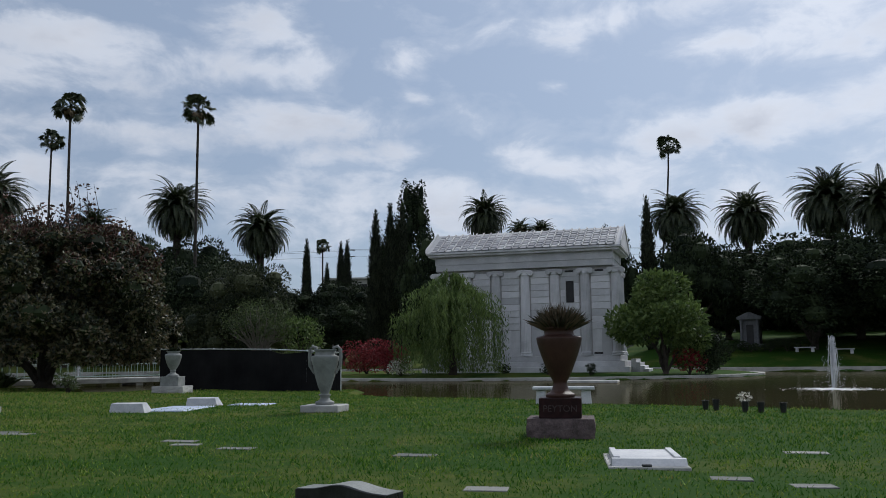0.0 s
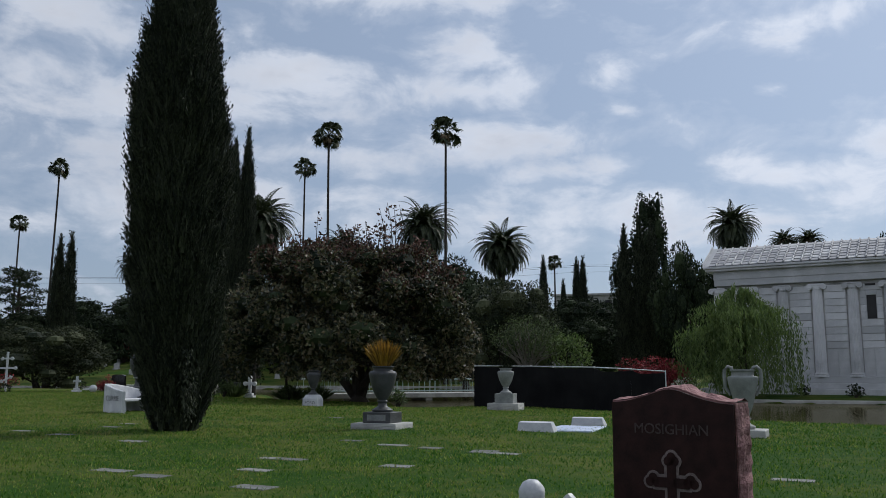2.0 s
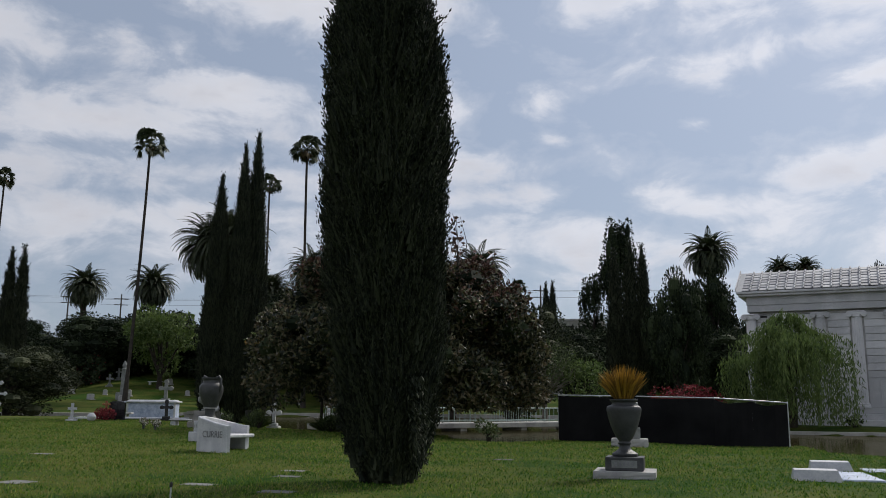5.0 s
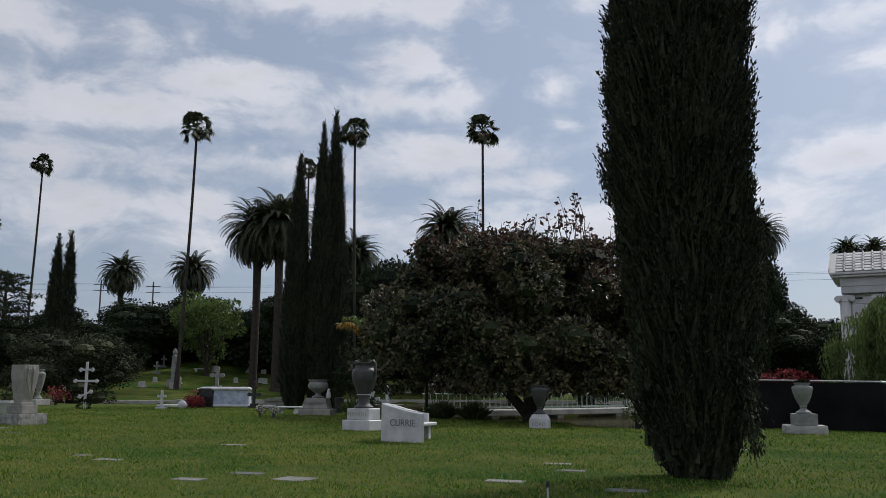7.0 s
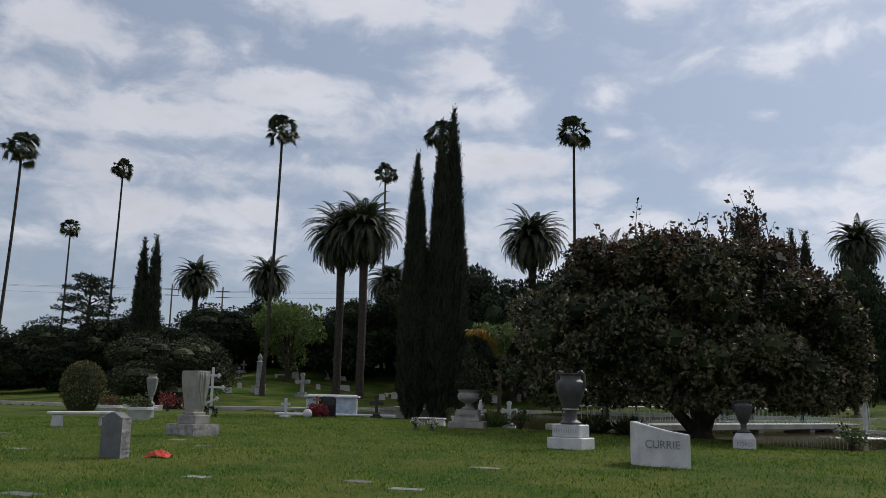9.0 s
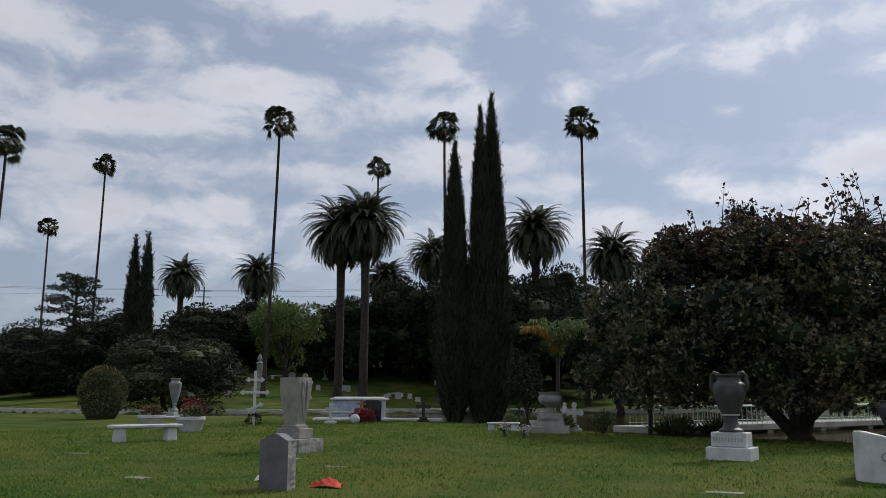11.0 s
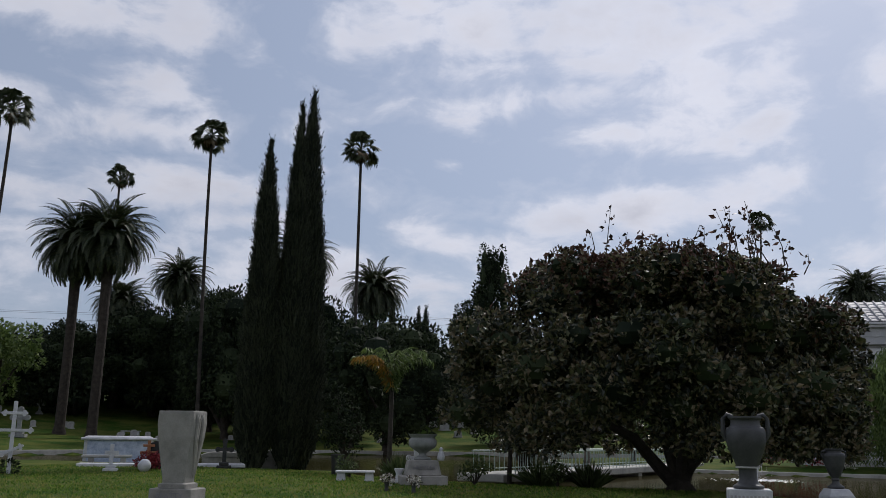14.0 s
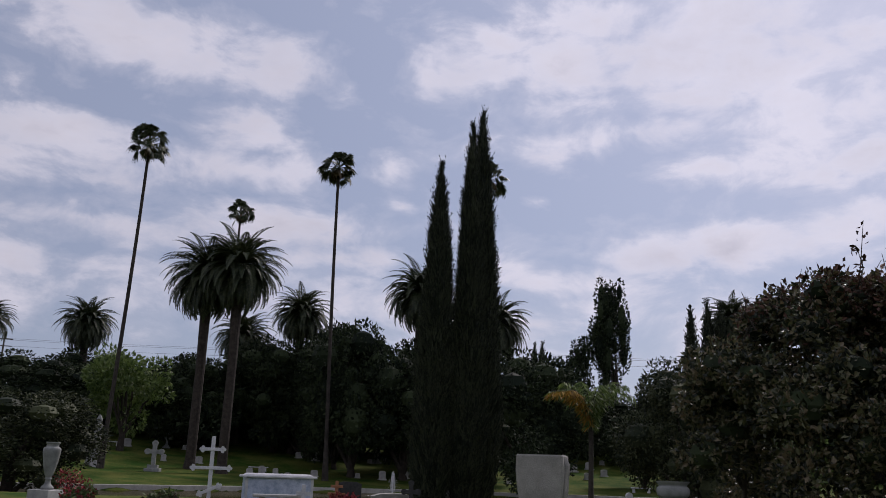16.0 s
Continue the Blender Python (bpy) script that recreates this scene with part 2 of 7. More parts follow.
M_PALMBARK = surface("palm_bark", (0.022, 0.019, 0.016), (0.058, 0.049, 0.041), 0.95, 2.0, 14.0, 0.8)
M_FROND = surface("palm_frond", (0.018, 0.030, 0.013), (0.060, 0.072, 0.030), 0.55, 0.6, 6.0, 0, island=0.3, thin=0.15)
M_SKIRT = surface("dead_fronds", (0.075, 0.055, 0.032), (0.17, 0.125, 0.075), 0.9, 0.8, 6.0, 0, island=0.3)
M_CYPRESS = surface("cypress_sprays", (0.009, 0.014, 0.008), (0.044, 0.052, 0.029), 0.7, 0.9, 8.0, 0, island=0.5, spec=0.2)
M_DARKLEAF = surface("dark_foliage", (0.011, 0.018, 0.010), (0.038, 0.053, 0.024), 0.75, 0.25, 3.0, 0, island=0.45, spec=0.12)
M_MIDLEAF = surface("mid_green_foliage", (0.035, 0.058, 0.018), (0.10, 0.135, 0.045), 0.65, 0.3, 3.0, 0, island=0.4, thin=0.2)
M_LIGHTLEAF = surface("fresh_green_foliage", (0.055, 0.095, 0.022), (0.145, 0.205, 0.055), 0.6, 0.4, 3.0, 0, island=0.4, thin=0.25)
M_MAGNOLIA = surface("glossy_dark_leaves", (0.012, 0.018, 0.008), (0.125, 0.130, 0.058), 0.46, 0.25, 2.0, 0, island=0.7, spec=0.45, thin=0.15, speck=(0.14, 0.11, 0.06))
M_BROWNLEAF = surface("brown_turned_leaves", (0.045, 0.022, 0.014), (0.13, 0.062, 0.042), 0.6, 0.5, 3.0, 0, island=0.5)
M_REDLEAF = surface("red_blossom", (0.12, 0.011, 0.015), (0.30, 0.030, 0.040), 0.7, 0.8, 4.0, 0, island=0.5)
M_WHITEBLOOM = surface("white_blossom", (0.45, 0.43, 0.38), (0.75, 0.72, 0.66), 0.7, 1.0, 8.0, 0, island=0.4)
M_YELLOW = surface("yellow_succulent", (0.16, 0.085, 0.012), (0.42, 0.24, 0.03), 0.6, 2.0, 12.0, 0, island=0.5, thin=0.15)
M_DRY = surface("dry_spiky_plant", (0.035, 0.036, 0.018), (0.12, 0.085, 0.05), 0.8, 2.0, 12.0, 0, island=0.5)
M_FOAM = surface("falling_water", (0.48, 0.50, 0.52), (0.74, 0.75, 0.77), 0.3, 4.0, 30.0, 0.3)
M_HOLE = surface("dark_opening", (0.008, 0.008, 0.009), (0.02, 0.02, 0.022), 0.5, 2.0, 20.0, 0.1)
M_LETTER = surface("cut_lettering", (0.16, 0.16, 0.17), (0.26, 0.26, 0.27), 0.9, 4.0, 40.0, 0.2)
M_ETCH = surface("etched_granite", (0.040, 0.026, 0.025), (0.075, 0.055, 0.053), 0.9, 4.0, 60.0, 0.2)
M_BLUEMARBLE = surface("blue_veined_marble", (0.28, 0.34, 0.48), (0.54, 0.60, 0.72), 0.5, 3.0, 30.0, 0.1)
M_CLIPPED = surface("clipped_foliage", (0.036, 0.045, 0.014), (0.165, 0.150, 0.055), 0.7, 0.8, 4.0, 0, island=0.5)
M_OLIVE = surface("olive_foliage", (0.014, 0.022, 0.010), (0.058, 0.068, 0.030), 0.7, 0.4, 3.0, 0, island=0.5, spec=0.2)
M_SLATE = surface("blue_grey_granite", (0.085, 0.09, 0.098), (0.15, 0.155, 0.168), 0.6, 3.0, 80.0, 0.15)
M_CARVED = surface("pale_carved_granite", (0.10, 0.075, 0.073), (0.20, 0.16, 0.155), 0.9, 4.0, 60.0, 0.3)
M_PALEBARK = surface("pale_bark", (0.10, 0.09, 0.075), (0.20, 0.18, 0.155), 0.9, 3.0, 20.0, 0.5)
M_WOOD = surface("orange_stained_wood", (0.20, 0.085, 0.035), (0.34, 0.15, 0.07), 0.7, 3.0, 30.0, 0.3)
M_REDCLOTH = surface("red_cloth", (0.42, 0.035, 0.02), (0.62, 0.08, 0.05), 0.8, 4.0, 30.0, 0.3)
M_PAPER = surface("white_paper_bag", (0.6, 0.6, 0.62), (0.8, 0.8, 0.8), 0.7, 4.0, 30.0, 0.3)
M_PLASTIC = surface("black_plastic", (0.010, 0.010, 0.011), (0.025, 0.025, 0.026), 0.45, 4.0, 30.0, 0.1)
M_POLE = surface("weathered_pole", (0.05, 0.045, 0.04), (0.11, 0.10, 0.09), 0.9, 2.0, 20.0, 0.3)

M_WATER = bpy.data.materials.new("lake_water")
M_WATER.use_nodes = True
_n, _l = M_WATER.node_tree.nodes, M_WATER.node_tree.links
_n.remove(_n["Principled BSDF"])
_deep = node(_n, "ShaderNodeBsdfDiffuse", Color=(0.052, 0.047, 0.021, 1))
_shine = node(_n, "ShaderNodeBsdfGlossy", Color=(0.60, 0.56, 0.44, 1), Roughness=0.08)
_fres = node(_n, "ShaderNodeFresnel", IOR=1.33)
_mix = _n.new("ShaderNodeMixShader")
_l.new(_fres.outputs[0], _mix.inputs[0])
_l.new(_deep.outputs[0], _mix.inputs[1])
_l.new(_shine.outputs[0], _mix.inputs[2])
_l.new(_mix.outputs[0], _n["Material Output"].inputs[0])
_tc = _n.new("ShaderNodeTexCoord")
_w1 = node(_n, "ShaderNodeTexNoise", Scale=1.3, Detail=4.0, Roughness=0.55)
_w2 = node(_n, "ShaderNodeTexNoise", Scale=0.12, Detail=2.0)
_l.new(_tc.outputs["Object"], _w1.inputs["Vector"])
_l.new(_tc.outputs["Object"], _w2.inputs["Vector"])
_bp = node(_n, "ShaderNodeBump", Strength=0.035, Distance=0.05)
_l.new(maths(_n, _l, "MULTIPLY", _w1.outputs["Fac"], _w2.outputs["Fac"]), _bp.inputs["Height"])
for _s in (_shine, _fres):
    _l.new(_bp.outputs[0], _s.inputs["Normal"])


# ---- mesh helpers ----
def mesh_of(name, verts, faces, smooth=False):
    me = bpy.data.meshes.new(name)
    me.from_pydata([tuple(v) for v in verts], [], faces)
    if smooth:
        me.polygons.foreach_set("use_smooth", [True] * len(me.polygons))
    me.update()
    return me


class Build:
    """Collects pieces of one mesh."""

    def __init__(self):
        self.v, self.f = [], []

    def add(self, verts, faces):
        k = len(self.v)
        self.v.extend([tuple(p) for p in verts])
        self.f.extend([tuple(i + k for i in q) for q in faces])
        return self

    def box(self, x0, y0, z0, x1, y1, z1, c=0.01, top=None):
        """A box with chamfered edges; top: (inset x, inset y) by which its upper face is smaller."""
        c = min(c, (x1 - x0) / 3, (y1 - y0) / 3, (z1 - z0) / 3)
        ix, iy = top or (0, 0)
        rings = []
        for z, d, t in ((z0, c, 0), (z0 + c, 0, c / (z1 - z0)), (z1 - c, 0, 1 - c / (z1 - z0)), (z1, c, 1)):
            ax, ay, bx, by = x0 + ix * t, y0 + iy * t, x1 - ix * t, y1 - iy * t
            e = c
            rings.append([(ax + e, ay + d, z), (bx - e, ay + d, z), (bx - d, ay + e, z), (bx - d, by - e, z),
                          (bx - e, by - d, z), (ax + e, by - d, z), (ax + d, by - e, z), (ax + d, ay + e, z)])
        verts = [p for r in rings for p in r]
        faces = [tuple(range(7, -1, -1)), tuple(range(24, 32))]
        for k in range(3):
            for i in range(8):
                j = (i + 1) % 8
                faces.append((k * 8 + i, k * 8 + j, k * 8 + 8 + j, k * 8 + 8 + i))
        return self.add(verts, faces)

    def lathe(self, profile, n=28, x=0, y=0, z=0, flutes=0.0):
        verts, faces = [], []
        for r, h in profile:
            for i in range(n):
                a = 2 * math.pi * i / n
                rr = r * (1 - flutes * (i % 2))
                verts.append((x + rr * math.cos(a), y + rr * math.sin(a), z + h))
        for k in range(len(profile) - 1):
            for i in range(n):
                j = (i + 1) % n
                faces.append((k * n + i, k * n + j, k * n + n + j, k * n + n + i))
        faces.append(tuple(range(n - 1, -1, -1)))
        faces.append(tuple(range((len(profile) - 1) * n, len(profile) * n)))
        return self.add(verts, faces)

    def tube(self, pts, radii, n=8):
        pts = [Vector(p) for p in pts]
        if not hasattr(radii, "__len__"):
            radii = [radii] * len(pts)
        verts, faces = [], []
        for i, p in enumerate(pts):
            d = (pts[min(i + 1, len(pts) - 1)] - pts[max(i - 1, 0)]).normalized()
            s = d.cross(Vector((0.31, 0.95, 0.05)) if abs(d.z) > 0.9 else Vector((0, 0, 1))).normalized()
            u = s.cross(d)
            for k in range(n):
                a = 2 * math.pi * k / n
                verts.append(p + (s * math.cos(a) + u * math.sin(a)) * radii[i])
        for i in range(len(pts) - 1):
            for k in range(n):
                j = (k + 1) % n
                faces.append((i * n + k, i * n + j, i * n + n + j, i * n + n + k))
        faces.append(tuple(range(n - 1, -1, -1)))
        faces.append(tuple(range((len(pts) - 1) * n, len(pts) * n)))
        return self.add(verts, faces)

    def prism(self, outline, y0, y1):
        """An outline in x and z, pushed from y0 to y1."""
        n = len(outline)
        verts = [(x, y0, z) for x, z in outline] + [(x, y1, z) for x, z in outline]
        faces = [tuple(range(n)), tuple(range(2 * n - 1, n - 1, -1))]
        for i in range(n):
            j = (i + 1) % n
            faces.append((j, i, n + i, n + j))
        return self.add(verts, faces)

    def mesh(self, name, smooth=False):
        return mesh_of(name, self.v, self.f, smooth)


def thing(name, label, category, x, y, z, turn=0, group="", kind=""):
    ob = new(name)
    ob.empty_display_size = 0.2
    ob.matrix_world = pose(x, y, z, 0, 0, turn)
    return tagged(ob, label, category, group, kind)


def part(name, build, material, parent=None, label="", smooth=False):
    me = build.mesh(name, smooth) if isinstance(build, Build) else build
    if not me.materials:
        me.materials.append(material)
    ob = new(name, me)
    ob.parent = parent
    return tagged(ob, label) if label else ob


def soft(ob, angle=40):
    """Shade smooth but for edges sharper than the angle."""
    me = ob.data
    me.polygons.foreach_set("use_smooth", [True] * len(me.polygons))
    me.set_sharp_from_angle(angle=radians(angle))
    return ob


def letters(parent, body, size, x, y, z, turn=0, tilt=90, material=None, depth=0.004):
    cu = bpy.data.curves.new("inscription", "FONT")
    cu.body, cu.size, cu.extrude = body, size, depth
    cu.align_x, cu.align_y = "CENTER", "CENTER"
    cu.materials.append(material or M_LETTER)
    ob = new("inscription", cu)
    ob.parent = parent
    ob.matrix_local = pose(x, y, z, tilt, 0, turn)
    return ob


def leaves(centres, ways, length, width, rng, curl=0.25):
    """Kite-shaped leaves at the centres, pointing along the ways."""
    n = len(centres)
    ways = ways / np.maximum(np.linalg.norm(ways, axis=1, keepdims=True), 1e-6)
    side = np.cross(ways, rng.normal(size=(n, 3)))
    side /= np.maximum(np.linalg.norm(side, axis=1, keepdims=True), 1e-6)
    up = np.cross(side, ways)
    s = rng.uniform(0.6, 1.3, (n, 1))
    l, w = length * s, width * s
    v = np.stack([centres, centres + ways * l * 0.45 + side * w * 0.5 + up * l * curl * 0.3, centres + ways * l - up * l * curl * 0.3,
                  centres + ways * l * 0.45 - side * w * 0.5 + up * l * curl * 0.3], 1).reshape(-1, 3)
    f = (np.arange(n)[:, None] * 4 + np.arange(4)).tolist()
    return v, f


def leaf_mesh(name, sets):
    vs, fs, k = [], [], 0
    for v, f in sets:
        vs.append(v)
        fs.extend([[i + k for i in q] for q in f])
        k += len(v)
    return mesh_of(name, np.concatenate(vs).tolist(), fs)


# ---- ground, lake, kerbs ----
NEAR = [(-140, 52), (-90, 50), (-70, 49), (-58, 51), (-52, 54.3), (-46, 54.6), (-43.3, 51.5), (-40, 49), (-36, 50.2), (-33.5, 46), (-31, 43.5),
        (-28, 42.3), (-24.5, 41), (-21.5, 40.8), (-19, 41), (-17, 37), (-14, 36), (-13.4, 38.5), (-12.8, 40), (-6, 38.6), (-3.4, 40.2),
        (-2.2, 36), (0, 33.9), (5.6, 31.4), (9.3, 29.4), (15, 27.6), (30, 26), (60, 24), (120, 30)]
FAR = [(120, 95), (60, 92), (19, 90), (2, 93), (-20, 95), (-40, 92), (-52, 88), (-61, 80), (-66, 71), (-71, 62), (-80, 57), (-140, 60)]
ISLE = [(-6 + 21 * math.cos(a), 76 + (17 if math.sin(a) < 0 else 12) * math.sin(a)) for a in np.linspace(0, 2 * math.pi, 72, endpoint=False)]
WATER_Z = -0.3


def away(px, py, line, closed):
    """Distance from points to a line of segments."""
    best = np.full(px.shape, 1e9)
    pts = line + line[:1] if closed else line
    for (ax, ay), (bx, by) in zip(pts[:-1], pts[1:]):
        dx, dy = bx - ax, by - ay
        t = np.clip(((px - ax) * dx + (py - ay) * dy) / (dx * dx + dy * dy), 0, 1)
        best = np.minimum(best, np.hypot(px - ax - t * dx, py - ay - t * dy))
    return best


def inside(px, py, ring):
    hit = np.zeros(px.shape, bool)
    for (ax, ay), (bx, by) in zip(ring, ring[1:] + ring[:1]):
        cross = ((ay > py) != (by > py)) & (px < (bx - ax) * (py - ay) / (by - ay + 1e-12) + ax)
        hit ^= cross
    return hit


def ground_height(px, py):
    px, py = np.asarray(px, float), np.asarray(py, float)
    wet = inside(px, py, NEAR + FAR)
    dn, df = away(px, py, NEAR, False), away(px, py, FAR, False)
    isle_in, di = inside(px, py, ISLE), away(px, py, ISLE, True)
    lawn = np.clip(-0.008 * (px + 10), -0.2, 0.2)
    lawn = lawn + (-0.16 - lawn) * np.clip(1 - dn / 7, 0, 1) + 0.03 * np.sin(px * 0.7 + 1) * np.sin(py * 0.55)
    bank = 0.02 + 0.07 * np.minimum(df, 45) + 0.02 * np.clip(df - 45, 0, 60) + 0.15 * np.sin(px * 0.13) * np.sin(py * 0.11) * np.clip(df / 20, 0, 1)
    bank = bank + 0.10 * np.clip(df - 50, 0, 70) + 0.085 * np.clip(df - 15, 0, 28) * np.clip((-px - 22) / 20, 0, 1)
    bank = bank + 0.13 * np.minimum(df, 14) * np.clip((px + 6) / 14, 0, 1)
    dry = np.where(dn < df, lawn, bank)
    shore = np.minimum(dn, df)
    bed = WATER_Z - 0.75 * np.clip(shore / 0.9, 0, 1)
    z = np.where(wet, np.where(shore < 0.9, np.where(dn < df, -0.16, 0.0) + (bed - -0.16) * np.clip(shore / 0.9, 0, 1), bed), dry)
    isle = -0.13 + 0.22 * np.clip(di / 3, 0, 1)
    return np.where(isle_in, isle, np.where((di < 0.6) & wet, -0.3, z))


radii_steps = np.concatenate([np.arange(0.5, 18, 1.5), np.arange(18, 62, 0.5), np.arange(62, 135, 1.3), np.geomspace(136, 4000, 26)])
spokes = 640
ang = np.linspace(0, 2 * math.pi, spokes, endpoint=False)
gx = -8 + np.outer(radii_steps, np.cos(ang))
gy = 2 + np.outer(radii_steps, np.sin(ang))
gz = ground_height(gx, gy)
gverts = np.stack([gx, gy, gz], -1).reshape(-1, 3)
ri, ai = np.meshgrid(np.arange(len(radii_steps) - 1), np.arange(spokes), indexing="ij")
a0, a1 = ri * spokes + ai, ri * spokes + (ai + 1) % spokes
gfaces = np.stack([a0, a1, a1 + spokes, a0 + spokes], -1).reshape(-1, 4)[:, ::-1].tolist()
gfaces.append(list(range(spokes)))
ground = new("ground", mesh_of("ground", gverts.tolist(), gfaces, True))
ground.data.materials.append(M_LAWN)
tagged(ground, "mown green lawn with dry yellowish patches", "lawn", kind="structure")


def high(x, y):
    return float(ground_height(np.array([x]), np.array([y]))[0])


lake = new("water", mesh_of("water", [(-300, 10, WATER_Z), (260, 10, WATER_Z), (260, 150, WATER_Z), (-300, 150, WATER_Z)], [(0, 1, 2, 3)]))
lake.data.materials.append(M_WATER)
tagged(lake, "murky green-brown lake water with small ripples", "lake", kind="structure")


def kerb(name, line, closed, width, top, label):
    pts = [Vector((x, y)) for x, y in line]
    n = len(pts)
    prof = [(-width / 2, -0.7), (-width / 2, top - 0.03), (-width / 2 + 0.03, top), (width / 2 - 0.03, top), (width / 2, top - 0.03), (width / 2, -0.7)]
    verts, faces, k = [], [], len(prof)
    for i, p in enumerate(pts):
        a, b = pts[(i - 1) % n if closed else max(i - 1, 0)], pts[(i + 1) % n if closed else min(i + 1, n - 1)]
        d = (b - a).normalized()
        nrm = Vector((-d.y, d.x))
        verts += [(p.x + nrm.x * o, p.y + nrm.y * o, z) for o, z in prof]
    for i in range(n if closed else n - 1):
        j = (i + 1) % n
        faces += [(i * k + q, j * k + q, j * k + q + 1, i * k + q + 1) for q in range(k - 1)]
    ob = new(name, mesh_of(name, verts, faces))
    ob.data.materials.append(M_CONCRETE)
    return tagged(ob, label, "kerb", kind="structure")


def smooth_line(line, steps=6):
    out = []
    for i in range(len(line) - 1):
        p0, p1, p2, p3 = (Vector(line[min(max(i + k, 0), len(line) - 1)]) for k in (-1, 0, 1, 2))
        for s in range(steps):
            t = s / steps
            q = 0.5 * ((2 * p1) + (p2 - p0) * t + (2 * p0 - 5 * p1 + 4 * p2 - p3) * t * t + (3 * p1 - p0 - 3 * p2 + p3) * t ** 3)
            out.append((q.x, q.y))
    return out + [line[-1]]


kerb("kerb_island", ISLE, True, 0.4, -0.1, "pale concrete kerb round the island in the lake")
kerb("kerb_far_shore", FAR, False, 0.5, 0.1, "pale concrete kerb along the far lake shore")


# ---- temple on the island ----
def temple():
    t = thing("temple", "white marble classical temple mausoleum with grey tiled roof", "temple", -9.3, 67.0, 0.06)
    W, D = 14.8, 6.2                      # length of the eaves, depth
    wx0, wx1, wy0, wy1 = 0.75, W - 0.75, 0.85, D - 0.85
    for i, (o, z0, z1) in enumerate(((0.75, 0.0, 0.42), (0.40, 0.42, 0.82), (0.05, 0.82, 1.22))):
        part("step", Build().box(wx0 - 0.35 - o, wy0 - 0.3 - o, z0, wx1 + 0.35 + o, wy1 + 0.3 + o, z1, 0.03), M_MARBLE, t)
    # darker than the blocks, its tone stands in for shadow lines between the courses
    part("wall", Build().box(wx0, wy0, 1.22, wx1, wy1, 7.75, 0.02), M_STONE, t)
    # entablature
    part("architrave", Build().box(wx0 - 0.1, wy0 - 0.38, 7.75, wx1 + 0.1, wy1 + 0.38, 8.22, 0.02), M_MARBLE, t)
    part("frieze", Build().box(wx0 - 0.14, wy0 - 0.42, 8.22, wx1 + 0.14, wy1 + 0.42, 8.82, 0.02), M_MARBLE, t)
    part("cornice", Build().box(0.12, 0.12, 8.82, W - 0.12, D - 0.12, 9.0, 0.04).box(0, 0, 9.0, W, D, 9.16, 0.03), M_MARBLE, t)
    ridge, e = 10.85, 9.16
    for x in (0.0, W - 0.4):
        ped = part("pediment", Build().add([(x, 0.02, e), (x + 0.4, 0.02, e), (x, D - 0.02, e), (x + 0.4, D - 0.02, e), (x, D / 2, ridge + 0.05), (x + 0.4, D / 2, ridge + 0.05)],
                           [(0, 2, 4), (1, 5, 3), (0, 4, 5, 1), (2, 3, 5, 4), (0, 1, 3, 2)]), M_MARBLE, t)
        s = x - 0.05 if x < 1 else x + 0.4
        b = Build()
        for y0, y1 in ((0, D / 2), (D, D / 2)):
            b.add([(s, y0, e), (s + 0.06, y0, e), (s + 0.06, y1, ridge), (s, y1, ridge), (s, y0, e + 0.28), (s + 0.06, y0, e + 0.28), (s + 0.06, y1, ridge + 0.26), (s, y1, ridge + 0.26)],
                  [(0, 1, 2, 3), (4, 7, 6, 5), (0, 4, 5, 1), (3, 2, 6, 7), (1, 5, 6, 2), (0, 3, 7, 4)])
        part("raking_cornice", b, M_MARBLE, ped)
    for side in (0, 1):
        y0 = 0.03 if side == 0 else D - 0.03
        roof = part("roof", Build().add([(0.4, y0, e + 0.02), (W - 0.4, y0, e + 0.02), (W - 0.4, D / 2, ridge - 0.05), (0.4, D / 2, ridge - 0.05)], [(0, 1, 2, 3)]), M_ROOF, t)
        if side == 0:
            rows, cols = 7, 24
            slope = math.atan2(ridge - e, D / 2)
            run = math.hypot(ridge - e, D / 2) / rows
            cw = (W - 0.8) / cols
            tile = Build().box(0, 0, 0.01, cw * 0.86, run * 1.06, 0.06, 0.012)
            tile.box(cw * 0.82, -0.03, 0.02, cw * 1.0, run * 1.06, 0.17, 0.03)
            tile = tile.mesh("roof_tile")
            tile.materials.append(M_ROOF)
            for r in range(rows):
                for c in range(cols):
                    ob = new("roof_tile", tile)
                    ob.parent = roof
                    ob.matrix_local = pose(0.4 + c * cw, 0.03 + r * run * math.cos(slope), e + 0.02 + r * run * math.sin(slope) + 0.012 * ((r * 7 + c * 3) % 3) * 0.3, math.degrees(slope) - 4.5)
    # columns along the long side and the two ends
    col = Build().lathe([(0.50, 0), (0.50, 0.10), (0.44, 0.14), (0.47, 0.22), (0.40, 0.30)], 24, z=1.22)
    col.lathe([(0.395, 0.30), (0.38, 2.0), (0.33, 6.0)], 40, z=1.22, flutes=0.07)
    cap = Build().lathe([(0.34, 0), (0.38, 0.08), (0.36, 0.2)], 24, z=7.18)
    cap.box(-0.52, -0.36, 7.52, 0.52, 0.36, 7.62, 0.02).box(-0.40, -0.34, 7.36, 0.40, 0.34, 7.52, 0.02)
    for sx in (-1, 1):
        ring = []
        for yy in (-0.38, 0.38):
            ring.append((sx * 0.46, yy, 7.40))
        cap.tube(ring, 0.19, 18)
        cap.tube([(sx * 0.46, -0.42, 7.40), (sx * 0.46, 0.42, 7.40)], 0.08, 12)
    colm, capm = col.mesh("column", True), cap.mesh("capital")
    colm.set_sharp_from_angle(angle=radians(35))
    colm.materials.append(M_MARBLE)
    capm.materials.append(M_MARBLE)
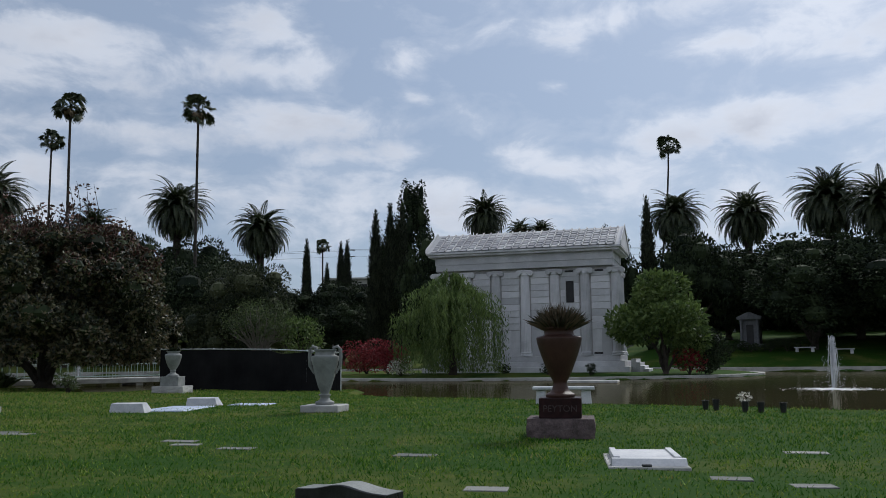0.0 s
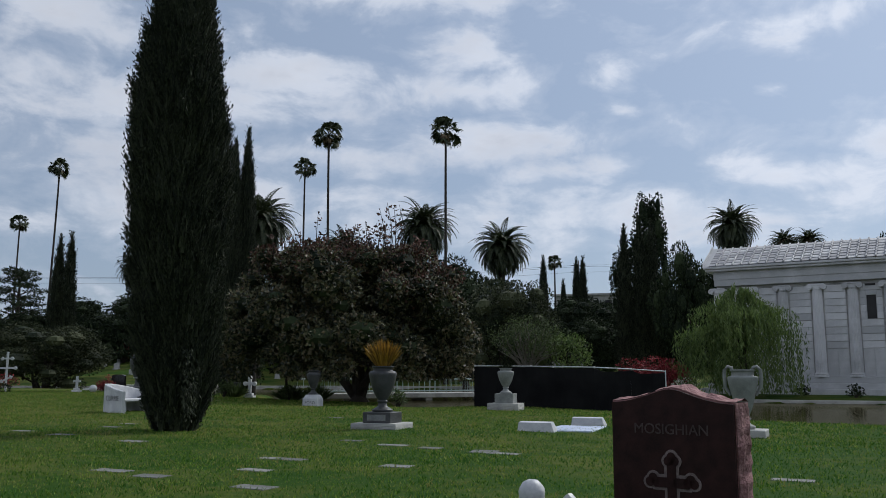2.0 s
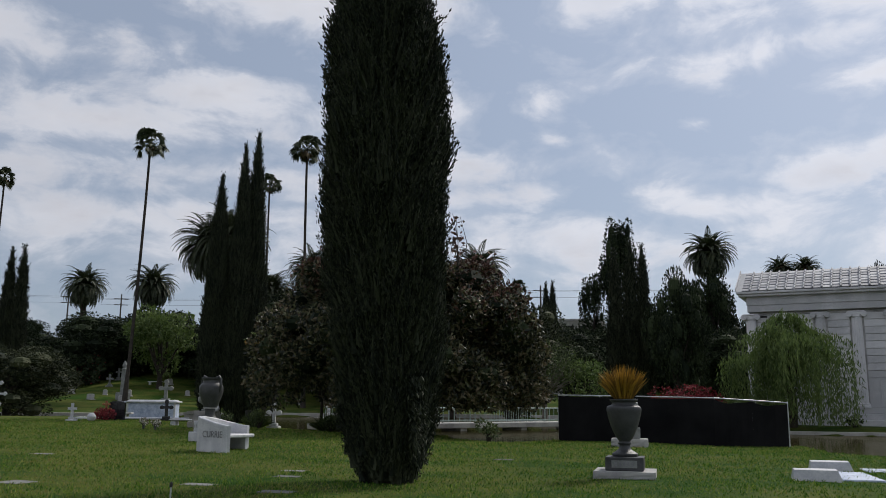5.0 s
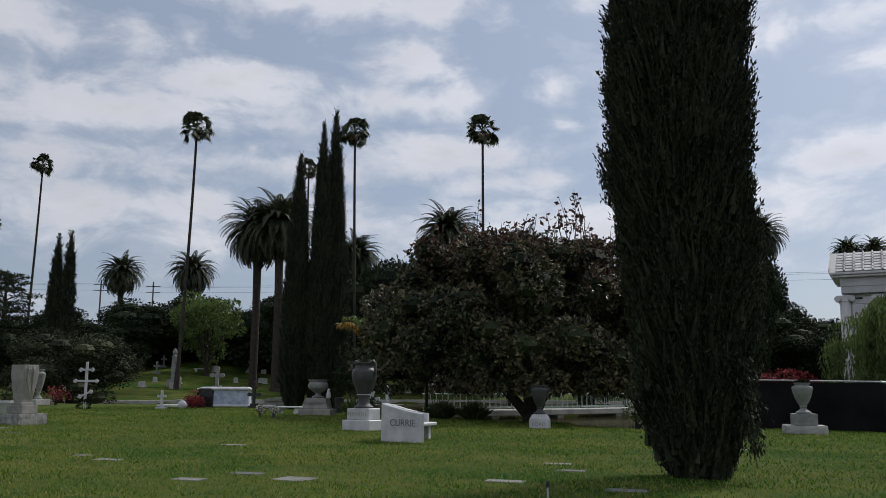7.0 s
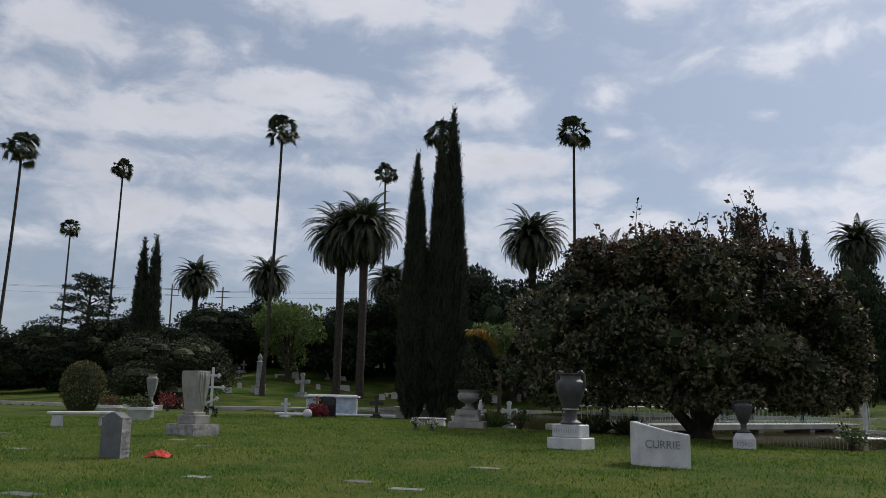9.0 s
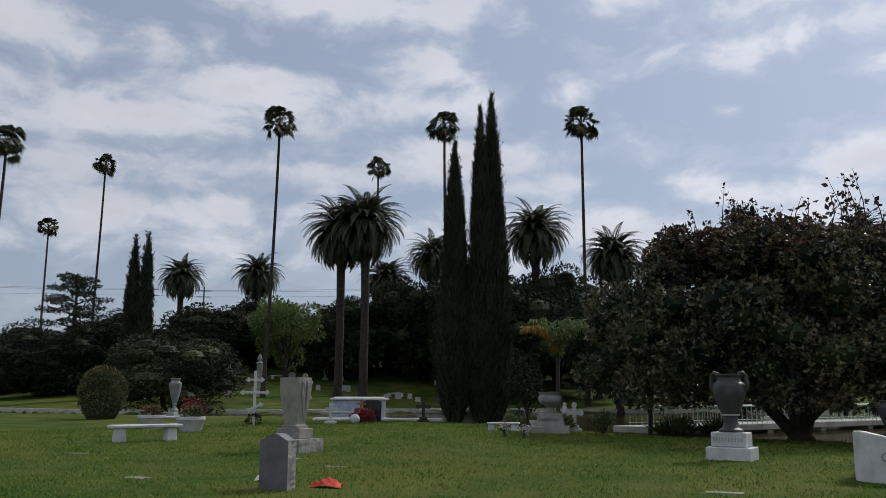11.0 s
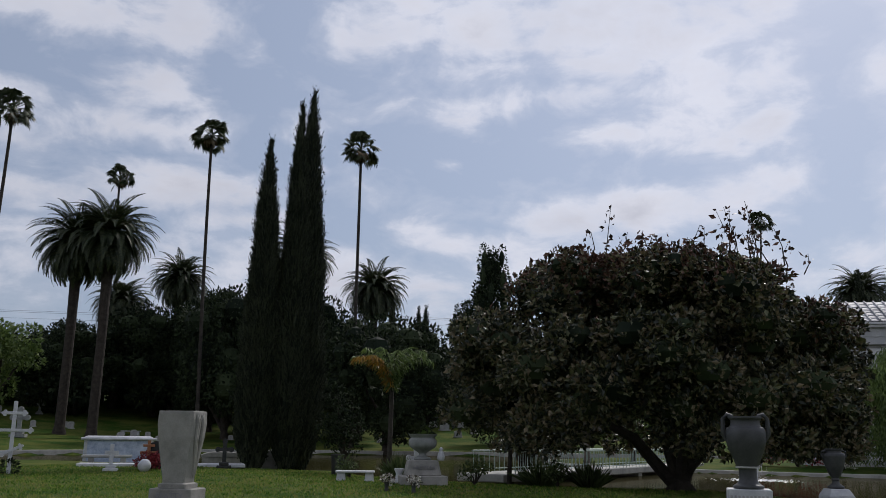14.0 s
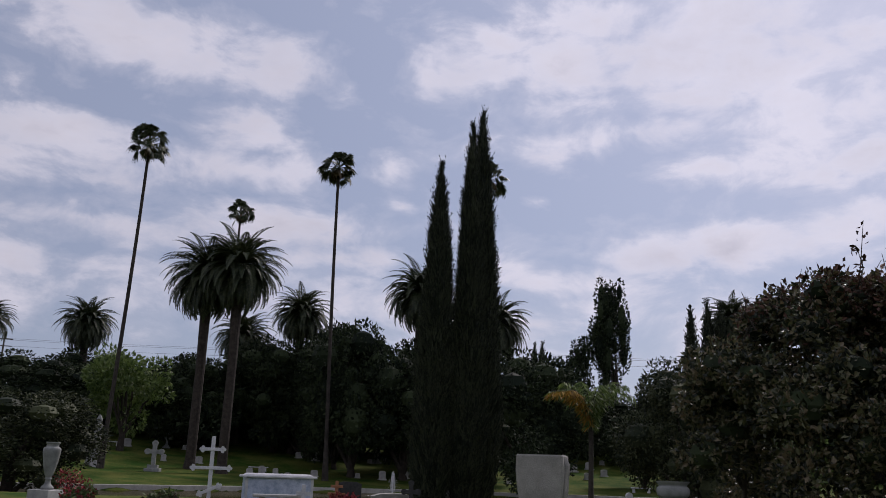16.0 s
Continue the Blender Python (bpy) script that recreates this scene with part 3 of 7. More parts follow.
    spots = [(0.82 + 2.245 * i, wy0 + 0.02) for i in range(7)] + [(wx1 + 0.02 - 0.02, y) for y in (2.3, 3.9, 5.35)] + [(wx0, y) for y in (2.3, 3.9, 5.35)]
    for x, y in spots:
        c = new("column", colm)
        c.parent = t
        c.matrix_local = pose(x, y, 0)
        k = new("capital", capm)
        k.parent = c
        k.matrix_local = pose(0, 0, 0, 0, 0, 0 if y < 1 else 90)
    # stone courses between the columns
    for bay in range(6):
        x0, x1 = 0.82 + 2.245 * bay + 0.44, 0.82 + 2.245 * (bay + 1) - 0.44
        wide = x1 - x0
        course = Build().box(0, 0, 0, wide, 0.1, 0.462, 0.022).mesh("stone_block")
        course.materials.append(M_MARBLE)
        slab = Build().box(0, 0, 0, wide * 0.5 - 0.004, 0.1, 1.9, 0.014).mesh("stone_slab")
        slab.materials.append(M_MARBLE)
        for k in range(2):
            s = new("stone_slab", slab)
            s.parent = t
            s.matrix_local = pose(x0 + k * wide * 0.5, wy0 - 0.06, 1.23)
        for r in range(9):
            z = 3.15 + r * 0.487
            if bay == 4 and 5.2 < z + 0.24 < 6.85:
                continue
            s = new("stone_block", course)
            s.parent = t
            s.matrix_local = pose(x0, wy0 - 0.06, z)
        if bay == 4:
            m = x0 + wide / 2
            for xa, xb in ((x0, m - 0.33), (m + 0.33, x1)):
                for r in range(4):
                    z = 3.15 + (r + 4) * 0.487
                    part("stone_block", Build().box(xa, wy0 - 0.06, z, xb, wy0 + 0.04, z + 0.475, 0.014), M_MARBLE, t)
            w = part("window", Build().box(m - 0.31, wy0 - 0.02, 5.12, m + 0.31, wy0 + 0.02, 6.7, 0.01), M_HOLE, t, "dark narrow window opening")
            part("window_frame", Build().box(m - 0.33, wy0 - 0.075, 5.10, m - 0.29, wy0 + 0.02, 6.71, 0.01).box(m - 0.33, wy0 - 0.075, 6.72, m + 0.33, wy0 + 0.02, 7.04, 0.01).box(m + 0.29, wy0 - 0.075, 5.10, m + 0.33, wy0 + 0.02, 6.71, 0.01), M_MARBLE, w)
    for x, z in ((10.9, 7.35), (13.1, 7.35), (12.9, 1.33), (1.6, 7.35)):
        part("vent", Build().box(x - 0.32, wy0 - 0.075, z, x + 0.32, wy0 - 0.05, z + 0.14, 0.005), M_HOLE, t, "dark vent slot")
    for i in range(4):
        part("entrance_step", Build().box(wx1 + 1.1 + i * 0.3 - 0.05, 1.4, 0, wx1 + 1.4 + i * 0.3, 5.2, 0.95 - i * 0.24, 0.02), M_MARBLE, t)
    return t


temple()


# ---- bridge and screen fence ----
def bridge():
    ax, ay, bx, by = -27.0, 44.0, -18.2, 63.5
    L = math.hypot(bx - ax, by - ay)
    b = thing("footbridge", "low concrete footbridge with pale green metal railings over the lake", "bridge", ax, ay, 0, math.degrees(math.atan2(by - ay, bx - ax)))
    part("deck", Build().box(-1.5, -1.1, -0.12, L + 1.5, 1.1, 0.18, 0.03), M_CONCRETE, b, "pale concrete deck")
    for x in np.arange(3, L, 5):
        part("pier", Build().box(x - 0.25, -0.9, -1.2, x + 0.25, 0.9, -0.125, 0.02), M_CONCRETE, b)
    bar = Build().tube([(0, 0, 0.17), (0, 0, 1.03)], 0.017, 6).mesh("baluster")
    bar.materials.append(M_RAIL)
    for y in (-1.0, 1.0):
        part("handrail", Build().tube([(-0.5, y, 1.05), (L + 0.5, y, 1.05)], 0.035, 8), M_RAIL, b)
        part("bottom_rail", Build().tube([(-0.5, y, 0.30), (L + 0.5, y, 0.30)], 0.02, 8), M_RAIL, b)
        for x in np.arange(-0.4, L + 0.5, 0.42):
            o = new("baluster", bar)
            o.parent = b
            o.matrix_local = pose(x, y, 0)
    return b


bridge()


def fence():
    f = thing("screen_fence", "temporary wire fence covered with black screening cloth", "fence", 0, 0, 0)
    run = [(-12.75, 38.9, 1.72), (-9.4, 38.0, 1.68), (-6.1, 37.1, 1.62), (-4.9, 38.15, 1.55), (-3.75, 39.15, 1.47)]
    for (ax, ay, az), (bx, by, bz) in zip(run[:-1], run[1:]):
        dip = 0.04 if ax < -7 else 0.16
        n = 14
        verts, faces = [], []
        for i in range(n + 1):
            t = i / n
            x, y = ax + (bx - ax) * t, ay + (by - ay) * t
            top = az + (bz - az) * t - dip * 4 * t * (1 - t) * (0.8 + 0.2 * math.sin(7 * t)) - 0.03
            w = 0.02 * math.sin(i * 1.7 + ax)
            for z, o in ((-0.36, 0), (0.5, w), (top, w * 0.5)):
                verts += [(x, y + o - 0.012, z), (x, y + o + 0.012, z)]
        for i in range(n):
            a, b = i * 6, i * 6 + 6
            faces += [(a, b, b + 2, a + 2), (a + 2, b + 2, b + 4, a + 4), (a + 1, a + 3, b + 3, b + 1), (a + 3, a + 5, b + 5, b + 3), (a + 4, b + 4, b + 5, a + 5)]
        part("screen_cloth", Build().add(verts, faces), M_CLOTH, f, "black mesh cloth")
        part("top_rail", Build().tube([(ax, ay, az), (bx, by, bz)], 0.024, 8), M_PIPE, f)
        part("bottom_rail", Build().tube([(ax, ay + 0.03, -0.22), (bx, by + 0.03, -0.22)], 0.02, 8), M_PIPE, f)
    for x, y, z in run:
        y += 0.05 if x < -4 else 0
        part("post", Build().tube([(x, y, -0.4), (x, y, z + 0.05)], 0.028, 8), M_PIPE, f, "galvanised pipe post")
        part("post_foot", Build().box(x - 0.12, y - 0.35, -0.36, x + 0.12, y + 0.35, -0.28, 0.02), M_CONCRETE, f)


fence()


# ---- trees ----
SPIRE = ((0, 0.35), (0.03, 0.62), (0.10, 0.95), (0.22, 1.0), (0.40, 0.86), (0.60, 0.66), (0.78, 0.46), (0.90, 0.22), (0.97, 0.06), (1.0, 0.01))
COLUMN = ((0, 0.40), (0.03, 0.58), (0.08, 0.74), (0.20, 0.85), (0.36, 0.96), (0.52, 1.0), (0.64, 0.86), (0.72, 0.74), (0.86, 0.46), (1.0, 0.03))


def cypress_mesh(name, height, radius, fingers, per, size, seed, shape=SPIRE, low=0.05, reach=0.4):
    """Upright fingers of sprays on the skin of a tall column, over a solid dark core."""
    rng = np.random.default_rng(seed)
    su, sr = np.array(shape).T

    def prof(u):
        return radius * np.interp(u, su, sr)
    u = rng.uniform(0, 1, fingers * 3)
    u = u[rng.uniform(0, 1, len(u)) < np.interp(u, su, sr) + 0.05][:fingers]
    n = len(u)
    a = rng.uniform(0, 2 * math.pi, n)
    lump = 1 + 0.07 * np.sin(a * 3 + u * 17 + seed) + 0.05 * np.sin(a * 5 - u * 41) + 0.05 * np.sin(a * 9 + 4 * np.sin(u * 19))
    r = prof(u) * lump * rng.uniform(0.80, 1.03, n)
    root = np.stack([r * np.cos(a), r * np.sin(a), low + u * (height - low)], 1)
    up = np.stack([np.cos(a) * 0.24, np.sin(a) * 0.24, np.ones(n)], 1) + rng.normal(size=(n, 3)) * 0.16
    long = reach * rng.uniform(0.5, 1.25, n)
    f = np.repeat(np.arange(n), per)
    k = rng.uniform(-0.2, 1, len(f))
    slim = (1.05 - k)[:, None] * reach * 0.13
    c = root[f] + up[f] * (long[f] * k)[:, None] + rng.normal(size=(len(f), 3)) * slim
    w = up[f] + rng.normal(size=(len(f), 3)) * 0.4
    sets = [leaves(c, w, size, size * 0.36, rng)]
    side = np.cross(up, rng.normal(size=(n, 3)))
    side /= np.linalg.norm(side, axis=1, keepdims=True)
    other = np.cross(up, side)
    fat = (reach * 0.13 * rng.uniform(0.7, 1.3, n))[:, None]
    heart = root * np.array([0.9, 0.9, 1]) - up * reach * 0.45
    rings = [heart + (side * math.cos(q) + other * math.sin(q)) * fat for q in np.arange(5) * 2 * math.pi / 5]
    cone = np.stack(rings + [root + up * long[:, None] * 0.9], 1).reshape(-1, 3)
    sets.append((cone, [[k6 + q, k6 + (q + 1) % 5, k6 + 5] for k6 in range(0, 6 * n, 6) for q in range(5)]))
    nu, na = 30, 16
    core = []
    for i in range(nu):
        uu = i / (nu - 1)
        for q in range(na):
            aa = 2 * math.pi * q / na
            rr = float(prof(uu)) * 0.78 * (1 + 0.07 * math.sin(aa * 3 + uu * 17 + seed))
            core.append((rr * math.cos(aa), rr * math.sin(aa), low + uu * (height - low)))
    sets.append((np.array(core), [[i * na + q, i * na + (q + 1) % na, i * na + na + (q + 1) % na, i * na + na + q] for i in range(nu - 1) for q in range(na)]))
    me = leaf_mesh(name, sets)
    me.materials.append(M_CYPRESS)
    return me


def hanging_spray(t, way, z, out, drop, seed, count=900):
    """A loose branch that stands off the column and hangs or lifts at its end."""
    rng = np.random.default_rng(seed)
    a = radians(way)
    h = np.array([math.cos(a), math.sin(a), 0])
    k = rng.uniform(0, 1, count)
    c = np.array([0, 0, z]) + np.outer(out[0] + (out[1] - out[0]) * k, h) + np.outer(drop * k ** 1.5, (0, 0, 1)) + rng.normal(size=(count, 3)) * 0.09
    w = np.tile(h * 0.3 + np.array([0, 0, 1.0 if drop > 0 else -1.0]), (count, 1)) + rng.normal(size=(count, 3)) * 0.45
    tagged(part("side_branch", leaf_mesh("side_branch", [leaves(c, w, 0.10, 0.036, rng)]), M_CYPRESS, t), kind="stuff")


def cypress(label, x, y, z, height, radius, crown, group="", lean=(0, 0), turn=0):
    t = thing("cypress_tree", label, "tree", x, y, z, 0, group)
    t.matrix_world = pose(x, y, z, lean[0], lean[1], turn)
    part("trunk", Build().tube([(0, 0, -0.2), (0, 0, 1.2), (0, 0, height * 0.6)], [radius * 0.24, radius * 0.18, 0.05], 10), M_BARK, t)
    part("crown", crown, M_CYPRESS, t)
    return t


def blob_points(rng, blobs, n):
    """Points in the outer shell of several ellipsoids, with directions."""
    vol = np.array([b[3] * b[4] + b[4] * b[5] + b[3] * b[5] for b in blobs])
    pick = rng.choice(len(blobs), n, p=vol / vol.sum())
    d = rng.normal(size=(n, 3))
    d /= np.linalg.norm(d, axis=1, keepdims=True)
    B = np.array(blobs)[pick]
    r = rng.uniform(0.62, 1.06, (n, 1)) ** 0.6
    return B[:, :3] + d * B[:, 3:] * r, d


def limbs(build, base, tips, r0, seed):
    rnd = random.Random(seed)
    for tip in tips:
        p0, p3 = Vector(base), Vector(tip)
        pts = []
        for i in range(6):
            t = i / 5
            q = p0.lerp(p3, t)
            q.z += (p3 - p0).length * 0.10 * math.sin(math.pi * t)
            q.x += rnd.uniform(-1, 1) * 0.06 * (p3 - p0).length * math.sin(math.pi * t)
            q.y += rnd.uniform(-1, 1) * 0.06 * (p3 - p0).length * math.sin(math.pi * t)
            pts.append(q)
        build.tube(pts, [r0 * (1 - 0.8 * i / 5) for i in range(6)], 7)


def hearts(blobs, k=0.7):
    """Plain rounded lumps inside a crown, so that no light falls straight through it."""
    v, f, n, m = [], [], 7, 4
    for bx, by, bz, rx, ry, rz in blobs:
        o = len(v)
        for i in range(m + 1):
            th = math.pi * i / m
            for q in range(n):
                ph = 2 * math.pi * q / n
                v.append((bx + rx * k * math.sin(th) * math.cos(ph), by + ry * k * math.sin(th) * math.sin(ph), bz + rz * k * math.cos(th)))
        f += [[o + i * n + q, o + i * n + (q + 1) % n, o + i * n + n + (q + 1) % n, o + i * n + n + q] for i in range(m) for q in range(n)]
    return np.array(v), f


def broadleaf_data(height, width, seed, n=6000, leaf=0.42, bare=0.18, lumps=26, solid=0.0):
    """Trunk and crown meshes of a rounded leafy tree."""
    rng = np.random.default_rng(seed)
    rnd = random.Random(seed)
    blobs = []
    cz, rz = height * (0.5 + bare / 2), height * (0.5 - bare / 2)
    for i in range(lumps):
        d = Vector((rnd.gauss(0, 1), rnd.gauss(0, 1), rnd.gauss(0.15, 0.8))).normalized()
        k = rnd.uniform(0.45, 0.82)
        s = rnd.uniform(0.2, 0.36)
        blobs.append((d.x * width / 2 * k, d.y * width / 2 * k, cz + d.z * rz * k, width * s * 0.55, width * s * 0.55, rz * s * 0.9))
    c, d = blob_points(rng, blobs, n)
    w = d + rng.normal(size=d.shape) * 0.7
    crown = leaf_mesh("crown", [leaves(c, w, leaf, leaf * 0.55, rng)] + ([hearts(blobs, solid)] if solid else []))
    b = Build().tube([(0, 0, -0.3), (0.05, 0.02, height * bare * 0.6), (0.1, -0.05, height * bare * 1.4), (0, 0, height * 0.55)],
                     [width * 0.045, width * 0.034, width * 0.028, width * 0.012], 9)
    limbs(b, (0.05, 0, height * bare), [(q[0] * 0.9, q[1] * 0.9, q[2]) for q in blobs[:9]], width * 0.018, seed)
    return b.mesh("trunk"), crown


def tree(name, label, x, y, z, data, leafmat, turn=0, scale=1.0, group="", flat=1.0):
    t = thing(name, label, "tree", x, y, z, turn, group)
    for nm, me, mt in zip(("trunk", "crown"), data, (M_BARK, leafmat)):
        o = new(nm, me)
        if not me.materials:
            me.materials.append(mt)
        o.parent = t
        o.scale = (scale, scale, scale * flat)
    return t


def washingtonia_head(seed):
    """Fan leaves round a tuft, with a short skirt of hanging dead ones."""
    rng = random.Random(seed)
    v, f, dv, df = [], [], [], []
    for i in range(54):
        live = i < 46
        a = rng.uniform(0, 2 * math.pi)
        el = 1.45 - 2.35 * (i / 46) + rng.uniform(-0.2, 0.2) if live else rng.uniform(-1.4, -0.7)
        d = Vector((math.cos(a) * math.cos(el), math.sin(a) * math.cos(el), math.sin(el)))
        side = d.cross(Vector((0, 0, 1))).normalized()
        side = Matrix.Rotation(rng.uniform(-1.1, 1.1), 3, d) @ side
        up = side.cross(d)
        stem = rng.uniform(0.6, 1.25) if live else 0.5
        tip = d * stem
        vv, ff = (v, f) if live else (dv, df)
        k = len(vv)
        vv += [side * 0.03, -side * 0.03, tip - side * 0.03, tip + side * 0.03]
        ff.append((k, k + 1, k + 2, k + 3))
        for j in range(-6, 7):
            b = j / 6 * 1.45
            w = (d * math.cos(b) + side * math.sin(b)).normalized()
            l = rng.uniform(0.55, 0.75) * (1 if live else 0.8)
            s2 = w.cross(up).normalized() * 0.075
            m = tip + w * l * 0.55 + up * 0.06
            e = tip + w * l + Vector((0, 0, -0.34 * l))
            k = len(vv)
            vv += [tip, m + s2, e, m - s2]
            ff.append((k, k + 1, k + 2, k + 3))
    return mesh_of("fronds", v, f), mesh_of("dead_fronds", dv, df)


def phoenix_head(seed, length, count=165):
    rng = random.Random(seed)
    v, f = [], []
    for i in range(count):
        a = i * 2.39996 + rng.uniform(-0.2, 0.2)
        el = 1.3 - 2.2 * (i / count) ** 0.75 + rng.uniform(-0.12, 0.12)
        l = length * rng.uniform(0.85, 1.08)
        h = Vector((math.cos(a), math.sin(a), 0))
        p, ang = Vector((0, 0, 0)), el
        pts = []
        n = 13
        for k in range(n + 1):
            pts.append(p.copy())
            d = h * math.cos(ang) + Vector((0, 0, math.sin(ang)))
            p = p + d * (l / n)
            ang -= (1.25 + 0.35 * math.cos(el)) / n * (0.4 + 1.3 * k / n)
        side = h.cross(Vector((0, 0, 1))).normalized()
        for k in range(1, n + 1):
            d = (pts[k] - pts[k - 1]).normalized()
            up = side.cross(d)
            q = len(v)
            v += [pts[k - 1] + side * 0.08, pts[k - 1] - side * 0.08, pts[k] - side * 0.07, pts[k] + side * 0.07]
            f.append((q, q + 1, q + 2, q + 3))
            for sgn in (-1, 1):
                for half in (0.0, 0.33, 0.67):
                    base = pts[k - 1].lerp(pts[k], half)
                    ll = length * 0.135 * math.sin(math.pi * min(1, (k + half) / n * 0.85 + 0.12)) + 0.1
                    w = (side * sgn * 0.9 + d * 0.55 + up * 0.3).normalized()
                    q = len(v)
                    e = base + w * ll + Vector((0, 0, -0.12 * ll))
                    m = base + w * ll * 0.5
                    v += [base, m + d * 0.06, e, m - d * 0.06]
                    f.append((q, q + 1, q + 2, q + 3))
    return mesh_of("fronds", v, f)


HEADS = [washingtonia_head(s) for s in (3, 8)]
for live, dead in HEADS:
    live.materials.append(M_FROND)
    dead.materials.append(M_SKIRT)
PHOENIX = [phoenix_head(s, 5.0) for s in (5, 11)]
for me in PHOENIX:
    me.materials.append(M_FROND)


def fan_palm(x, y, top, lean, size, i):
    z = high(x, y)
    h = top - z
    t = thing("fan_palm", "very tall slender fan palm with a small round crown", "palm tree", x, y, z, i * 71, "tall fan palms")
    pts = [(lean * h * (1 - (1 - k / 8) ** 1.6) - lean * h, 0, h * k / 8 - (0.3 if k == 0 else 0)) for k in range(9)]
    part("trunk", Build().tube(pts, [0.21 - 0.009 * k if k else 0.36 for k in range(9)], 9), M_PALMBARK, t)
    live, dead = HEADS[i % 2]
    for nm, me in (("fronds", live), ("dead_fronds", dead)):
        o = new(nm, me)
        o.parent = t
        o.matrix_local = pose(0, 0, h) @ Matrix.Diagonal((size * 1.22, size * 1.22, size * 1.22, 1))


def date_palm(x, y, top, size, i, base=None):
    z = high(x, y) if base is None else base
    h = top - z - 1.0 * size
    t = thing("date_palm", "stout date palm with a wide crown of arching fronds", "palm tree", x, y, z, i * 83, "date palms")
    part("trunk", Build().tube([(0, 0, -0.3), (0, 0, 0.8), (0.1, 0, h * 0.5), (0, 0, h * 0.93), (0, 0, h)], [0.75, 0.5, 0.46, 0.55, 0.75], 12), M_BARK, t)
    part("frond_boss", Build().lathe([(0.4, -1.0), (0.85, -0.4), (0.7, 0.2), (0.2, 0.5)], 12, z=h), M_SKIRT, t)
    o = new("fronds", PHOENIX[i % 2])
    o.parent = t
    o.matrix_local = pose(0, 0, h) @ Matrix.Diagonal((size, size, size, 1))


for i, (x, y, top, lean, size) in enumerate([(-125, 92.2, 36.6, 0.03, 1.0), (-78.7, 78.3, 32.3, 0.03, 1.12), (-88.6, 114, 36.6, 0.03, 1.05), (-62.8, 88.8, 32.5, 0.02, 1.05),
                                             (-47.6, 93.3, 31.7, 0.01, 1.12), (5.0, 158, 38.0, 0.12, 1.15), (-99.8, 59, 28.0, 0.03, 1.1), (-149.9, 101.2, 30.5, 0.02, 1.0), (-63.6, 161.7, 24.0, 0.01, 0.85)]):
    fan_palm(x, y, top, lean, size, i)
for i, (x, y, top, size) in enumerate([(-72, 86.4, 22.6, 1.12), (-75.9, 87, 22.1, 1.1), (-51.6, 116, 21.4, 1.05), (-58.3, 105.0, 23.4, 1.08), (-129.5, 113.5, 23.0, 1.0), (-107.2, 108.2, 21.2, 0.95),
                                       (-75, 107.9, 21.6, 0.95), (-83.7, 109.3, 19.0, 0.95), (16.2, 124.5, 20.8, 1.0), (25.6, 118.8, 21.5, 1.15), (29.7, 108.1, 18.8, 1.0), (7.5, 114.5, 19.6, 0.9),
                                       (-22.2, 134.0, 24.6, 0.95), (-9.4, 101.2, 16.1, 0.42), (-6.9, 101.2, 16.0, 0.40)]):
    date_palm(x, y, top, size, i)

# the near cypress and the group of three by the water
near_cypress = cypress("tall dark green columnar cypress on the lawn", -8.38, 17.3, high(-8.38, 17.3), 12.6, 1.12,
                       cypress_mesh("crown", 12.6, 1.12, 8200, 17, 0.078, 4, COLUMN, reach=0.34), lean=(1.6, -0.6))
for way, z, out, drop, seed in ((-25, 1.8, (0.72, 1.02), -1.35, 1), (-38, 7.0, (0.9, 1.30), 0.5, 2), (-28, 7.5, (0.8, 1.22), 0.45, 3), (-32, 8.1, (0.7, 1.12), 0.5, 4), (150, 5.6, (0.95, 1.25), 0.4, 5)):
    hanging_spray(near_cypress, way, z, out, drop, seed, 900 if drop < 0 else 420)
for i, (x, y, top, r) in enumerate([(-38.98, 47.0, 16.5, 0.95), (-37.6, 47.6, 18.65, 0.85), (-37.35, 48.57, 19.55, 1.08)]):
    z = high(x, y)
    cypress("tall dark pointed cypress at the water's edge", x, y, z, top - z, r, cypress_mesh("crown", top - z - 0.3, r, 4200, 8, 0.12, 21 + i, reach=0.42), "three cypresses")
slim = cypress_mesh("crown", 17.6, 1.05, 1500, 6, 0.3, 55, reach=0.7)
for i, (x, y, top) in enumerate([(-95.6, 73.4, 19.9), (-94.4, 74.2, 20.3), (-53.8, 135.2, 21.6), (-51.6, 144.2, 22.2), (-50.4, 144.2, 22.4), (-52.3, 140.0, 18.0), (-27.7, 101.9, 19.5), (-26.0, 102.5, 20.3),
                                 (-24.7, 103, 20.0), (4.7, 104.4, 19.5)]):
    z = high(x, y)
    t = thing("cypress_tree", "slender dark cypress beyond the lake", "tree", x, y, z, i * 50, "far cypresses")
    k = (top - z) / 18.0
    for nm, me in (("crown", slim),):
        o = new(nm, me)
        o.parent = t
        o.scale = (k * 0.95, k * 0.95, k)

